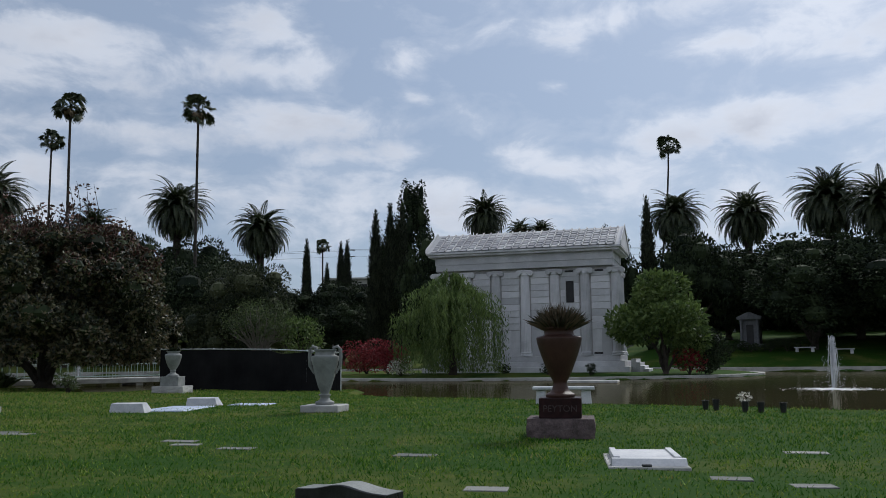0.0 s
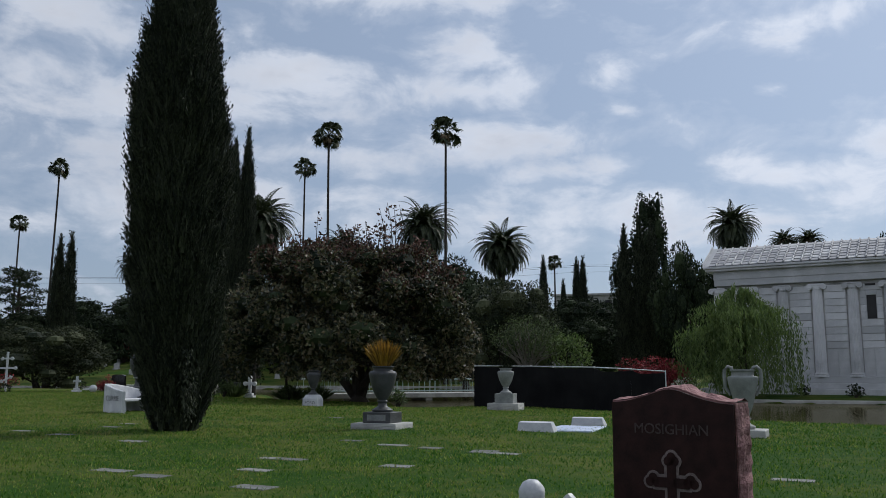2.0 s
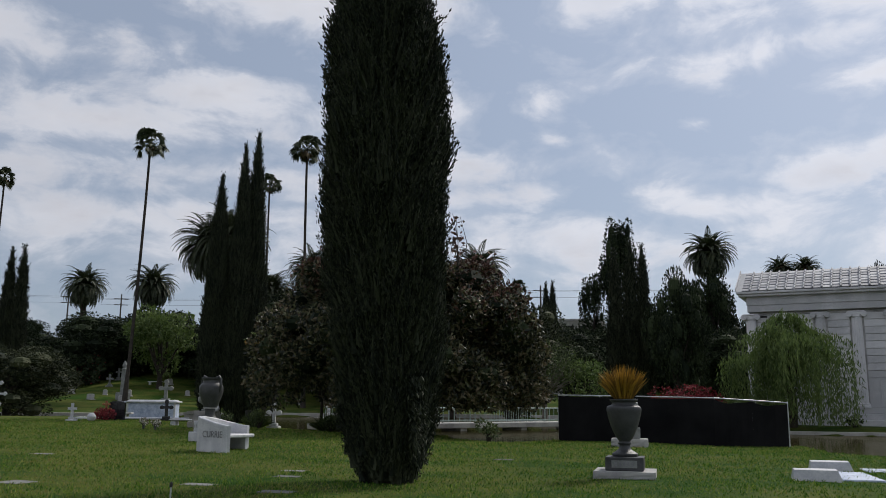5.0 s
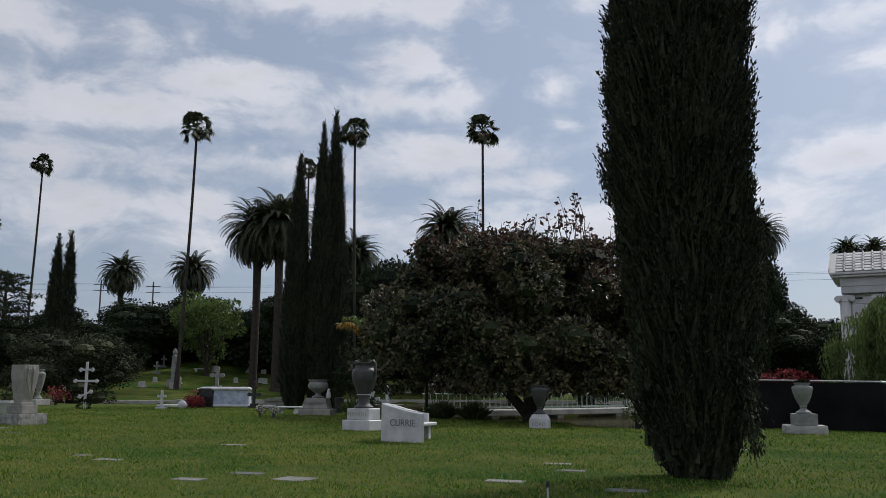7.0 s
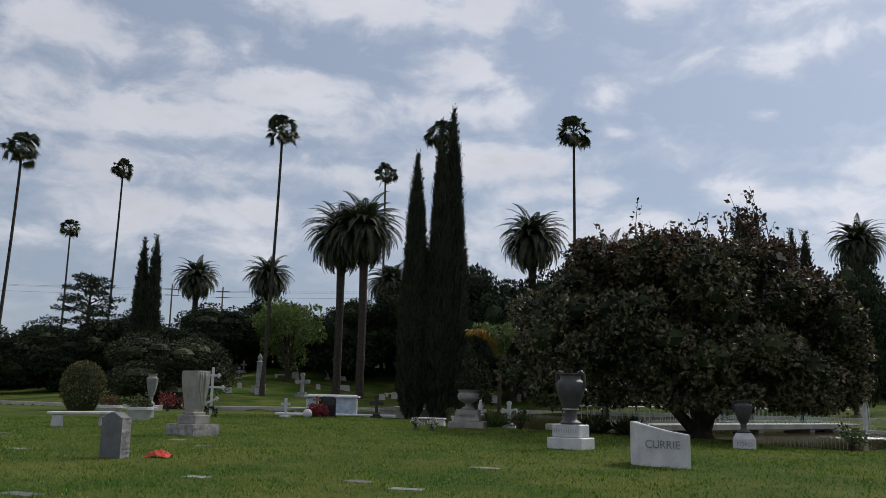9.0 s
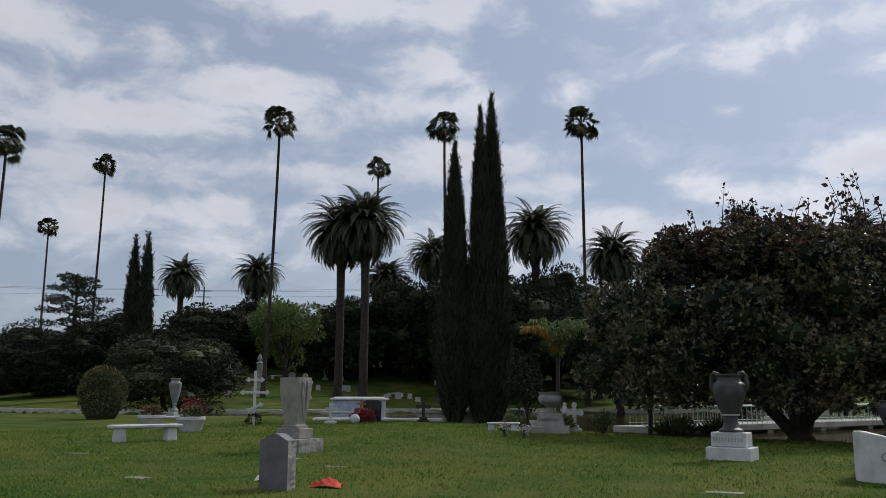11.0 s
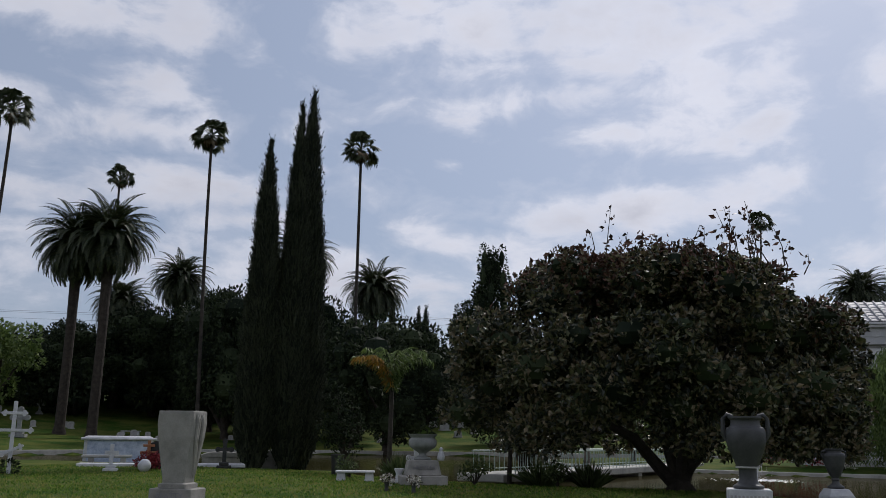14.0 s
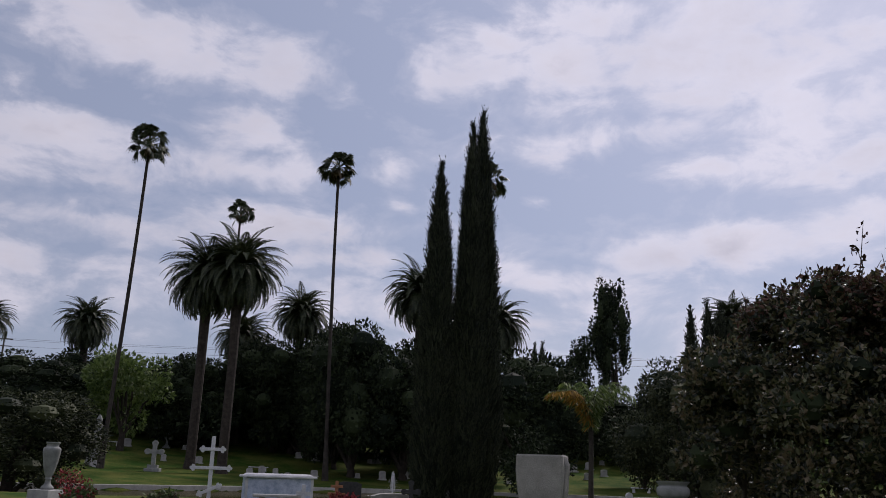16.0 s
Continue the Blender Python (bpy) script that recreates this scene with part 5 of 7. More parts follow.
def brown_urn():
    x, y = 9.33, 19.35
    t = thing("urn_monument", "dark brown stone urn with spiky plant on a granite base", "urn", x, y, high(x, y) - 0.01, 8)
    part("lower_base", rock_box(1.1, 0.95, 0.33, 0, 0.03, 3), M_BROWNROUGH, t, "rock-faced reddish granite block")
    plinth(t, 0.70, 0.70, 0.33, 0.335, M_RED, "upper_base", 0.01)
    letters(t, "PEYTON", 0.15, 0, -0.352, 0.49, 0, 90, M_ETCH)
    prof = [(0.24, 0), (0.25, 0.05), (0.17, 0.10), (0.13, 0.18), (0.12, 0.26), (0.18, 0.38), (0.28, 0.62), (0.36, 0.86), (0.385, 0.98), (0.37, 1.02), (0.27, 1.05), (0.25, 1.12), (0.29, 1.16), (0.29, 1.19)]
    urn_body(t, prof, 0.665, M_REDURN)
    tuft(t, 1.76, 0.60, 0.55, M_DRY, 900, 3, "plant", "dry spiky plant", 0.011, 0.28)


def grey_urn():
    x, y = 2.74, 23.95
    t = thing("urn_monument", "tall grey stone amphora with two curled handles on a low slab", "urn", x, y, high(x, y) - 0.01, 6)
    plinth(t, 0.95, 0.85, 0.18, 0, M_STONE, "slab", 0.02)
    prof = [(0.22, 0), (0.23, 0.06), (0.15, 0.10), (0.11, 0.16), (0.15, 0.24), (0.10, 0.26), (0.17, 0.44), (0.25, 0.72), (0.32, 1.02), (0.335, 1.14), (0.31, 1.17), (0.25, 1.19), (0.24, 1.27), (0.27, 1.30), (0.27, 1.33)]
    urn_body(t, prof, 0.185, M_GREYURN)
    handles(t, 0.185, M_GREYURN, 0.29, 0.40, 0.75, 1.32, 0.042)


def yellow_urn():
    x, y = -5.05, 20.75
    t = thing("urn_monument", "dark grey stone urn with yellow succulents on a pale slab", "urn", x, y, high(x, y) - 0.01, 12)
    part("slab", rock_box(1.15, 1.1, 0.15, 0, 0.02, 5), M_STONE, t)
    plinth(t, 0.72, 0.72, 0.25, 0.155, M_DARKURN, "upper_base", 0.01)
    part("name_plate", Build().box(-0.24, -0.368, 0.21, 0.24, -0.362, 0.35, 0.002), M_GREYURN, t)
    for i in range(5):
        part("letter_bar", Build().box(-0.17 + i * 0.075, -0.374, 0.24, -0.13 + i * 0.075, -0.368, 0.32, 0.001), M_LETTER, t)
    urn_body(t, URN_TALL, 0.41, M_DARKURN, 1.0, 0.92)
    tuft(t, 1.48, 0.52, 0.72, M_YELLOW, 420, 5, "plant", "upright yellow succulent leaves", 0.016, 0.12)


def small_urn():
    x, y = -8.35, 33.6
    t = thing("urn_monument", "grey stone urn on a stepped base in front of a fence", "urn", x, y, high(x, y) - 0.01, 14)
    part("lower_base", rock_box(1.2, 1.1, 0.28, 0, 0.03, 9), M_STONE, t)
    plinth(t, 0.72, 0.72, 0.36, 0.285, M_GREYURN, "upper_base", 0.01)
    urn_body(t, URN_TALL, 0.65, M_GREYURN, 0.95, 0.82)
    tuft(t, 1.6, 0.3, 0.2, M_DARKLEAF, 120, 8, "plant", "", 0.012)


def white_base_urn():
    x, y = -16.85, 32.2
    t = thing("urn_monument", "dark stone urn on a chamfered white marble block", "urn", x, y, high(x, y) - 0.01, 14)
    part("base", Build().box(-0.34, -0.30, 0, 0.34, 0.30, 0.32, 0.01).box(-0.338, -0.298, 0.322, 0.338, 0.298, 0.50, 0.01, (0.10, 0.09)), M_WHITE, t, "white marble block")
    letters(t, "FORD", 0.18, 0, -0.302, 0.16, 0, 90, M_GREYURN)
    urn_body(t, URN_TALL, 0.505, M_DARKURN, 0.84, 0.85)
    for s in (-1, 1):
        part("handle", Build().tube([(s * 0.27, 0, 1.24), (s * 0.335, 0, 1.32), (s * 0.325, 0, 1.44), (s * 0.22, 0, 1.465)], 0.024, 8), M_DARKURN, t)


def dark_amphora():
    x, y = -20.03, 25.74
    t = thing("urn_monument", "dark two-handled stone amphora on a stepped white base", "urn", x, y, high(x, y) - 0.01, -5)
    plinth(t, 1.04, 0.80, 0.32, 0, M_WHITE, "lower_base", 0.02)
    plinth(t, 0.82, 0.60, 0.34, 0.325, M_WHITE, "upper_base", 0.02)
    for i in range(10):
        part("letter_bar", Build().box(-0.36 + i * 0.072, -0.3025, 0.45, -0.32 + i * 0.072, -0.3005, 0.55, 0.0005), M_STONE, t)
    prof = [(0.28, 0), (0.29, 0.05), (0.21, 0.10), (0.17, 0.2), (0.17, 0.37), (0.20, 0.4), (0.24, 0.5), (0.36, 0.82), (0.385, 1.02), (0.36, 1.14), (0.29, 1.2), (0.28, 1.3), (0.32, 1.34), (0.32, 1.38)]
    urn_body(t, prof, 0.67, M_DARKURN)
    part("ring", Build().lathe([(0.19, 0.385), (0.225, 0.39), (0.225, 0.42), (0.19, 0.425)], 32, z=0.67), M_STONE, t, "pale ring round the neck of the foot")
    handles(t, 0.67, M_DARKURN, 0.33, 0.42, 0.85, 1.34, 0.045)


def low_urn():
    x, y = -28.4, 34.95
    t = thing("urn_monument", "wide grey stone bowl urn on a pale carved pedestal", "urn", x, y, high(x, y) - 0.01, 20)
    plinth(t, 1.45, 1.1, 0.28, 0, M_TANSTONE, "lower_base", 0.02)
    part("upper_base", Build().box(-0.55, -0.45, 0.285, 0.55, 0.45, 0.75, 0.02, (0.1, 0.08)), M_TANSTONE, t)
    letters(t, "HEDTLER", 0.17, 0, -0.43, 0.53, 0, 86, M_LETTER, 0.01)
    prof = [(0.26, 0), (0.27, 0.06), (0.14, 0.12), (0.12, 0.2), (0.22, 0.28), (0.42, 0.42), (0.44, 0.6), (0.38, 0.68), (0.44, 0.76), (0.46, 0.8)]
    urn_body(t, prof, 0.755, M_GREYURN)
    part("angel_figure", Build().lathe(smooth_profile([(0.1, 0), (0.12, 0.1), (0.09, 0.22), (0.06, 0.28), (0.07, 0.35), (0.02, 0.41)]), 14, x=0.55, y=-0.25, z=0.75), M_WHITE, t, "small white figure")


for f in (brown_urn, grey_urn, yellow_urn, small_urn, white_base_urn, dark_amphora, low_urn):
    f()


def red_headstone():
    t = thing("headstone", "polished dark red granite headstone with rough sides and an engraved cross", "headstone", 5.70, 8.68, high(5.8, 8.7) - 0.02, -7)
    w, d, h = 0.79, 0.24, 1.28
    top = [(x, h - 0.055 + 0.028 * math.cos(x / 0.4 * math.pi) + 0.027 * math.exp(-(x / 0.12) ** 2)) for x in np.linspace(w / 2, -w / 2, 25)]
    part("stone", Build().prism([(-w / 2, 0), (w / 2, 0)] + top, 0.03, d), M_REDROUGH, t)
    face = Build().prism([(-w / 2 + 0.006, 0.01), (w / 2 - 0.006, 0.01)] + [(x * 0.985, z - 0.008) for x, z in top], 0.004, 0.029)
    part("polished_face", face, M_RED, t, "polished dark red face")
    rough = Build()
    rnd = random.Random(2)
    n = 22
    verts, faces = [], []
    for i in range(n + 1):
        for k in range(5):
            z, yy = h * 0.91 * i / n, 0.03 + (d - 0.03) * k / 4
            verts.append((w / 2 + 0.004 + (0.045 * abs(noise.noise(Vector((z * 9, yy * 14, 3)))) + 0.012 * rnd.random() if 0 < k < 4 else 0), yy, z))
    for i in range(n):
        for k in range(4):
            q = i * 5 + k
            faces.append((q, q + 1, q + 6, q + 5))
    part("broken_edge", rough.add(verts, faces), M_REDROUGH, t, "rough broken stone edge")
    crest, rows = Build(), []
    verts, faces = [], []
    for i in range(25):
        x, z = top[i]
        for k in range(5):
            yy = 0.03 + (d - 0.03) * k / 4
            verts.append((x, yy, z + 0.004 + (0.045 * abs(noise.noise(Vector((x * 10, yy * 14, 8)))) + 0.008 * rnd.random() if 0 < k < 4 else 0)))
    for i in range(24):
        for k in range(4):
            q = i * 5 + k
            faces.append((q, q + 1, q + 6, q + 5))
    part("broken_crest", crest.add(verts, faces), M_REDROUGH, t)
    letters(t, "MOSIGHIAN", 0.088, 0, 0.001, 1.03, 0, 90, M_ETCH, 0.002)
    b = Build()
    for o, m_y in ((0.013, 0.0015),):
        cz = 0.50
        for x0, z0, x1, z1 in ((-0.034, 0.1, 0.034, cz + 0.34), (-0.11, cz + 0.184, 0.11, cz + 0.252)):
            b.box(x0 - o, m_y - 0.003, z0 - o, x1 + o, m_y + 0.002, z1 + o, 0.001)
        for cx, zz in ((0, cz + 0.345), (-0.12, cz + 0.218), (0.12, cz + 0.218)):
            for dx, dz in ((0.022, 0), (-0.022, 0), (0, 0.026)):
                ring = [(cx + dx + 0.042 * math.cos(a), zz + dz + 0.042 * math.sin(a)) for a in np.linspace(0, 2 * math.pi, 14, endpoint=False)]
                b.prism(ring, m_y - 0.003, m_y + 0.002)
    part("engraved_cross", b, M_CARVED, t, "pale engraved cross")
    b = Build()
    cz = 0.50
    for x0, z0, x1, z1 in ((-0.030, 0.1, 0.030, cz + 0.34), (-0.11, cz + 0.188, 0.11, cz + 0.248)):
        b.box(x0, -0.0045, z0, x1, -0.0015, z1, 0.001)
    for cx, zz in ((0, cz + 0.345), (-0.12, cz + 0.218), (0.12, cz + 0.218)):
        for dx, dz in ((0.02, 0), (-0.02, 0), (0, 0.024)):
            b.prism([(cx + dx + 0.029 * math.cos(a), zz + dz + 0.029 * math.sin(a)) for a in np.linspace(0, 2 * math.pi, 12, endpoint=False)], -0.0045, -0.0015)
    part("cross_inlay", b, M_RED, t)


def grey_headstone():
    t = thing("headstone", "grey granite upright headstone with a serpentine top", "headstone", -24.8, 14.6, high(-25, 15.2) - 0.02, 9)
    w, d, h = 0.50, 0.25, 0.87
    top = [(x, h - 0.05 + 0.06 * math.cos(x / (w / 2) * math.pi * 0.9) * 0.9) for x in np.linspace(w / 2, -w / 2, 21)]
    part("stone", Build().prism([(-w / 2, 0), (w / 2, 0)] + top, 0, d), M_SLATE, t)
    verts, faces = [], []
    for i in range(19):
        for k in range(5):
            z, yy = (h - 0.1) * i / 18, d * k / 4
            verts.append((w / 2 + 0.003 + (0.03 * abs(noise.noise(Vector((z * 11, yy * 16, 5)))) if 0 < k < 4 else 0), yy, z))
    for i in range(18):
        for k in range(4):
            q = i * 5 + k
            faces.append((q, q + 1, q + 6, q + 5))
    part("rock_side", Build().add(verts, faces), M_ROUGHSTONE, t, "rock-faced side")


def black_marker():
    t = thing("grave_marker", "low polished black granite slant marker", "grave marker", 9.15, 10.75, high(9, 10.8) - 0.02, -12)
    top = [(x, 0.325 + 0.05 * math.exp(-(x / 0.20) ** 2)) for x in np.linspace(0.42, -0.42, 25)]
    part("stone", Build().prism([(-0.42, 0), (0.42, 0)] + top, 0, 0.25), M_BLACK, t)
    # thin strip of paler grey laid over the top
    part("top_edge", Build().prism([(x, z + 0.001) for x, z in top[::-1]] + [(x, z + 0.006) for x, z in top], 0.02, 0.248), M_GREYURN, t, "paler grey top edge")


def angel(x, y, size, turn, label):
    """A kneeling winged figure, one plain mesh."""
    b = Build()
    b.lathe(smooth_profile([(0.19, 0), (0.20, 0.06), (0.175, 0.16), (0.15, 0.26), (0.135, 0.34), (0.14, 0.40), (0.10, 0.455), (0.055, 0.48)]), 24)
    n, m, verts, faces = 20, 14, [], []
    for i in range(m + 1):
        for k in range(n):
            th, ph = math.pi * i / m, 2 * math.pi * k / n
            d = Vector((math.sin(th) * math.cos(ph), math.sin(th) * math.sin(ph), math.cos(th)))
            curl = 0.10 * abs(noise.noise(d * 5)) if d.z > -0.3 and d.y > -0.45 else 0
            q = d * 0.098 * (1 + curl + (0.06 if d.z > 0.2 else 0))
            verts.append((q.x - 0.03, q.y - 0.03, q.z * 1.12 + 0.575))
    faces += [(i * n + k, i * n + (k + 1) % n, i * n + n + (k + 1) % n, i * n + n + k) for i in range(m) for k in range(n)]
    b.add(verts, faces)
    for s in (1, -1):
        out = [(0.06, 0.26), (0.16, 0.20), (0.25, 0.24), (0.305, 0.34), (0.315, 0.46), (0.285, 0.56), (0.235, 0.60), (0.19, 0.565), (0.165, 0.48), (0.12, 0.41)]
        ring = [(s * a * (1 if s > 0 else 0.75), z) for a, z in out]
        b.prism(ring if s > 0 else ring[::-1], 0.06, 0.11)
        for k in range(4):
            b.tube([(s * (0.13 + 0.03 * k) * (1 if s > 0 else 0.75), 0.055, 0.27), (s * (0.2 + 0.025 * k) * (1 if s > 0 else 0.75), 0.055, 0.47 - 0.02 * k)], [0.012, 0.016], 6)
    b.tube([(0.11, -0.02, 0.40), (0.14, -0.12, 0.30), (0.02, -0.17, 0.29), (-0.03, -0.15, 0.38)], [0.05, 0.045, 0.038, 0.03], 10)
    b.tube([(-0.12, -0.02, 0.40), (-0.15, -0.12, 0.29), (-0.05, -0.17, 0.28)], [0.05, 0.045, 0.035], 10)
    b.box(-0.24, -0.22, -0.03, 0.24, 0.2, 0.0, 0.01)
    ob = soft(new("angel_statue", b.mesh("angel_statue")), 55)
    ob.data.materials.append(M_WHITE)
    ob.matrix_world = pose(x, y, high(x, y), 0, 0, turn) @ Matrix.Diagonal((size, size, size, 1))
    tagged(ob, label, "statue")


def cherub():
    angel(4.68, 8.95, 0.9, -10, "small white stone angel figure with a raised wing")
    stone_cross(-30.1, 42.1, 1.25, M_WHITE, "white marble cross with trefoil ends by the lake", 20, fancy=True)


def curved_bench():
    """A stone seat between two arms and a curved back; name on the outer face of one arm."""
    t = thing("memorial_bench", "white stone memorial bench with high curved back and arms", "bench", -17.15, 21.75, high(-17, 22) - 0.02, 0)
    # plan of the wall: out along the near arm, round the back, along the far arm
    plan = [(1.42, -0.25), (1.0, -0.16), (0.6, -0.06), (0.3, 0.06), (0.12, 0.25), (0.03, 0.55), (0.0, 1.0), (0.0, 1.6), (0.04, 2.05), (0.15, 2.35), (0.28, 2.48), (0.45, 2.54), (0.64, 2.56)]
    tops = [0.70, 0.76, 0.84, 0.90, 0.93, 0.93, 0.90, 0.84, 0.78, 0.74, 0.71, 0.68, 0.66]
    verts, faces = [], []
    th = 0.17
    for i, ((x, y), z) in enumerate(zip(plan, tops)):
        a, c = plan[max(i - 1, 0)], plan[min(i + 1, len(plan) - 1)]
        d = Vector((c[0] - a[0], c[1] - a[1])).normalized()
        nx, ny = -d.y, d.x
        for o, zz in ((0, 0), (0, z - 0.02), (0.02, z), (th - 0.02, z), (th, z - 0.02), (th, 0)):
            verts.append((x - nx * o, y - ny * o, zz))
    for i in range(len(plan) - 1):
        for k in range(5):
            q = i * 6 + k
            faces.append((q, q + 1, q + 7, q + 6))
    e = (len(plan) - 1) * 6
    faces += [(0, 5, 4, 3, 2, 1), tuple(e + k for k in range(6))]
    part("back", Build().add(verts, faces), M_WHITE, t, "curved white back wall")
    part("seat", Build().box(0.19, 0.3, 0.36, 0.95, 2.35, 0.45, 0.02), M_WHITE, t)
    for y in (0.55, 1.95):
        part("support", Build().box(0.25, y, 0, 0.85, y + 0.18, 0.358, 0.01), M_WHITE, t)
    t.scale.y = 0.66
    letters(t, "CURRIE", 0.24, 0.88, -0.148, 0.47, math.degrees(math.atan2(-0.19, 0.82)), 90, M_LETTER)


def vase_stele():
    x, y = -29.75, 21.3
    t = thing("vase_monument", "pale granite vase-shaped monument with carved drapery on a stepped base", "monument", x, y, high(x, y) - 0.02, 0)
    t.scale = (0.9, 0.9, 0.95)
    part("lower_base", rock_box(1.2, 1.1, 0.36, 0, 0.03, 14), M_ROUGHSTONE, t, "rock-faced granite base")
    plinth(t, 0.82, 0.62, 0.26, 0.365, M_TANSTONE, "upper_base", 0.015)
    letters(t, "BEATTY", 0.15, 0, -0.312, 0.50, 0, 90, M_LETTER)
    prof = [(0.27, 0.63, 0.26), (0.27, 0.70, 0.26), (0.215, 0.72, 0.21), (0.22, 0.80, 0.215), (0.28, 1.15, 0.25), (0.335, 1.5, 0.28), (0.355, 1.72, 0.29), (0.345, 1.92, 0.29), (0.335, 1.94, 0.28)]
    verts, faces = [], []
    for w, z, d in prof:
        verts += [(-w + 0.02, -d, z), (w - 0.02, -d, z), (w, -d + 0.02, z), (w, d - 0.02, z), (w - 0.02, d, z), (-w + 0.02, d, z), (-w, d - 0.02, z), (-w, -d + 0.02, z)]
    for i in range(len(prof) - 1):
        for k in range(8):
            j = (k + 1) % 8
            faces.append((i * 8 + k, i * 8 + j, i * 8 + 8 + j, i * 8 + 8 + k))
    faces += [tuple(range(7, -1, -1)), tuple(range((len(prof) - 1) * 8, len(prof) * 8))]
    part("vase", Build().add(verts, faces), M_TANSTONE, t)
    for i, (yy, sh) in enumerate(((-0.14, 0.0), (-0.05, -0.02), (0.05, 0.02), (0.13, -0.03))):
        part("drapery_fold", Build().tube([(0.31, yy, 1.945), (0.355, yy + sh, 1.8), (0.335, yy + sh * 2, 1.45), (0.27, yy * 0.5 + 0.08, 1.1), (0.215, yy * 0.2 + 0.14, 0.8)], [0.02, 0.045, 0.04, 0.035, 0.015], 8), M_TANSTONE, t)


def marble_bench(x, y, turn, length, label, tall=1.0):
    t = thing("garden_bench", label, "bench", x, y, high(x, y) - 0.01, turn, "marble benches")
    part("seat", Build().box(-length / 2, -0.24, 0.40, length / 2, 0.24, 0.50, 0.025), M_WHITE, t)
    for s in (-1, 1):
        part("leg", Build().box(s * length * 0.36 - 0.16, -0.18, 0, s * length * 0.36 + 0.16, 0.18, 0.398, 0.02, (0.03, 0.02)), M_WHITE, t)
    t.scale.z = tall


def planter(x, y, seed, flowers):
    t = thing("flower_planter", "round white planter filled with mixed flowers", "planter", x, y, high(x, y) - 0.01, 0, "white planters")
    soft(part("bowl", Build().lathe([(0.36, 0), (0.42, 0.1), (0.50, 0.42), (0.54, 0.45), (0.54, 0.55), (0.47, 0.56), (0.45, 0.46)], 28), M_WHITE, t), 40)
    rng = np.random.default_rng(seed)
    c, d = blob_points(rng, [(0, 0, 0.55, 0.46, 0.46, 0.36), (0.2, 0, 0.75, 0.25, 0.25, 0.2)], 700)
    c = c[c[:, 2] > 0.5]
    part("greenery", leaf_mesh("greenery", [leaves(c[:300], rng.normal(size=(300, 3)), 0.12, 0.07, rng)]), M_MIDLEAF, t)
    part("blossom", leaf_mesh("blossom", [leaves(c[300:], rng.normal(size=(len(c) - 300, 3)), 0.10, 0.08, rng)]), flowers, t)


def orthodox_cross():
    x, y = -42.35, 34.2
    t = thing("wooden_cross", "white three-barred cross with rounded ends and dark flowers at its foot", "cross", x, y, high(x, y) - 0.05, 28)
    part("upright", Build().box(-0.06, -0.04, 0, 0.06, 0.04, 2.45, 0.01), M_WHITE, t)
    for z, w, tilt in ((2.05, 0.30, 0), (1.48, 0.54, 0), (0.82, 0.30, 24)):
        b = Build().box(-w, -0.045, -0.05, w, 0.045, 0.05, 0.01)
        for s in (-1, 1):
            for dx, dz in ((0, 0.06), (0, -0.06), (s * 0.06, 0)):
                b.tube([(s * w + dx, -0.05, dz), (s * w + dx, 0.05, dz)], 0.05, 10)
        o = part("crossbar", b, M_WHITE, t)
        o.matrix_local = pose(0, -0.012, z, 0, -tilt, 0)
    rng = np.random.default_rng(3)
    c, d = blob_points(rng, [(0, -0.1, 0.25, 0.3, 0.25, 0.25)], 200)
    part("flowers", leaf_mesh("flowers", [leaves(c, d, 0.12, 0.08, rng)]), M_DARKLEAF, t)


def stone_cross(x, y, h, material, label, turn=20, group="", fancy=False):
    t = thing("grave_cross", label, "cross", x, y, high(x, y) - 0.02, turn, group)
    part("foot", Build().box(-0.26 * h, -0.2 * h, 0, 0.26 * h, 0.2 * h, 0.12 * h, 0.02).box(-0.17 * h, -0.13 * h, 0.12 * h + 0.002, 0.17 * h, 0.13 * h, 0.24 * h, 0.02), material, t)
    b = Build().box(-0.07 * h, -0.05 * h, 0.24 * h, 0.07 * h, 0.05 * h, h, 0.01).box(-0.25 * h, -0.049 * h, 0.62 * h, 0.25 * h, 0.049 * h, 0.76 * h, 0.01)
    if fancy:
        for cx, cz in ((0, 0.98), (-0.24, 0.69), (0.24, 0.69)):
            b.tube([(cx * h, -0.055 * h, cz * h), (cx * h, 0.055 * h, cz * h)], 0.1 * h, 12)
    part("cross", b, material, t)


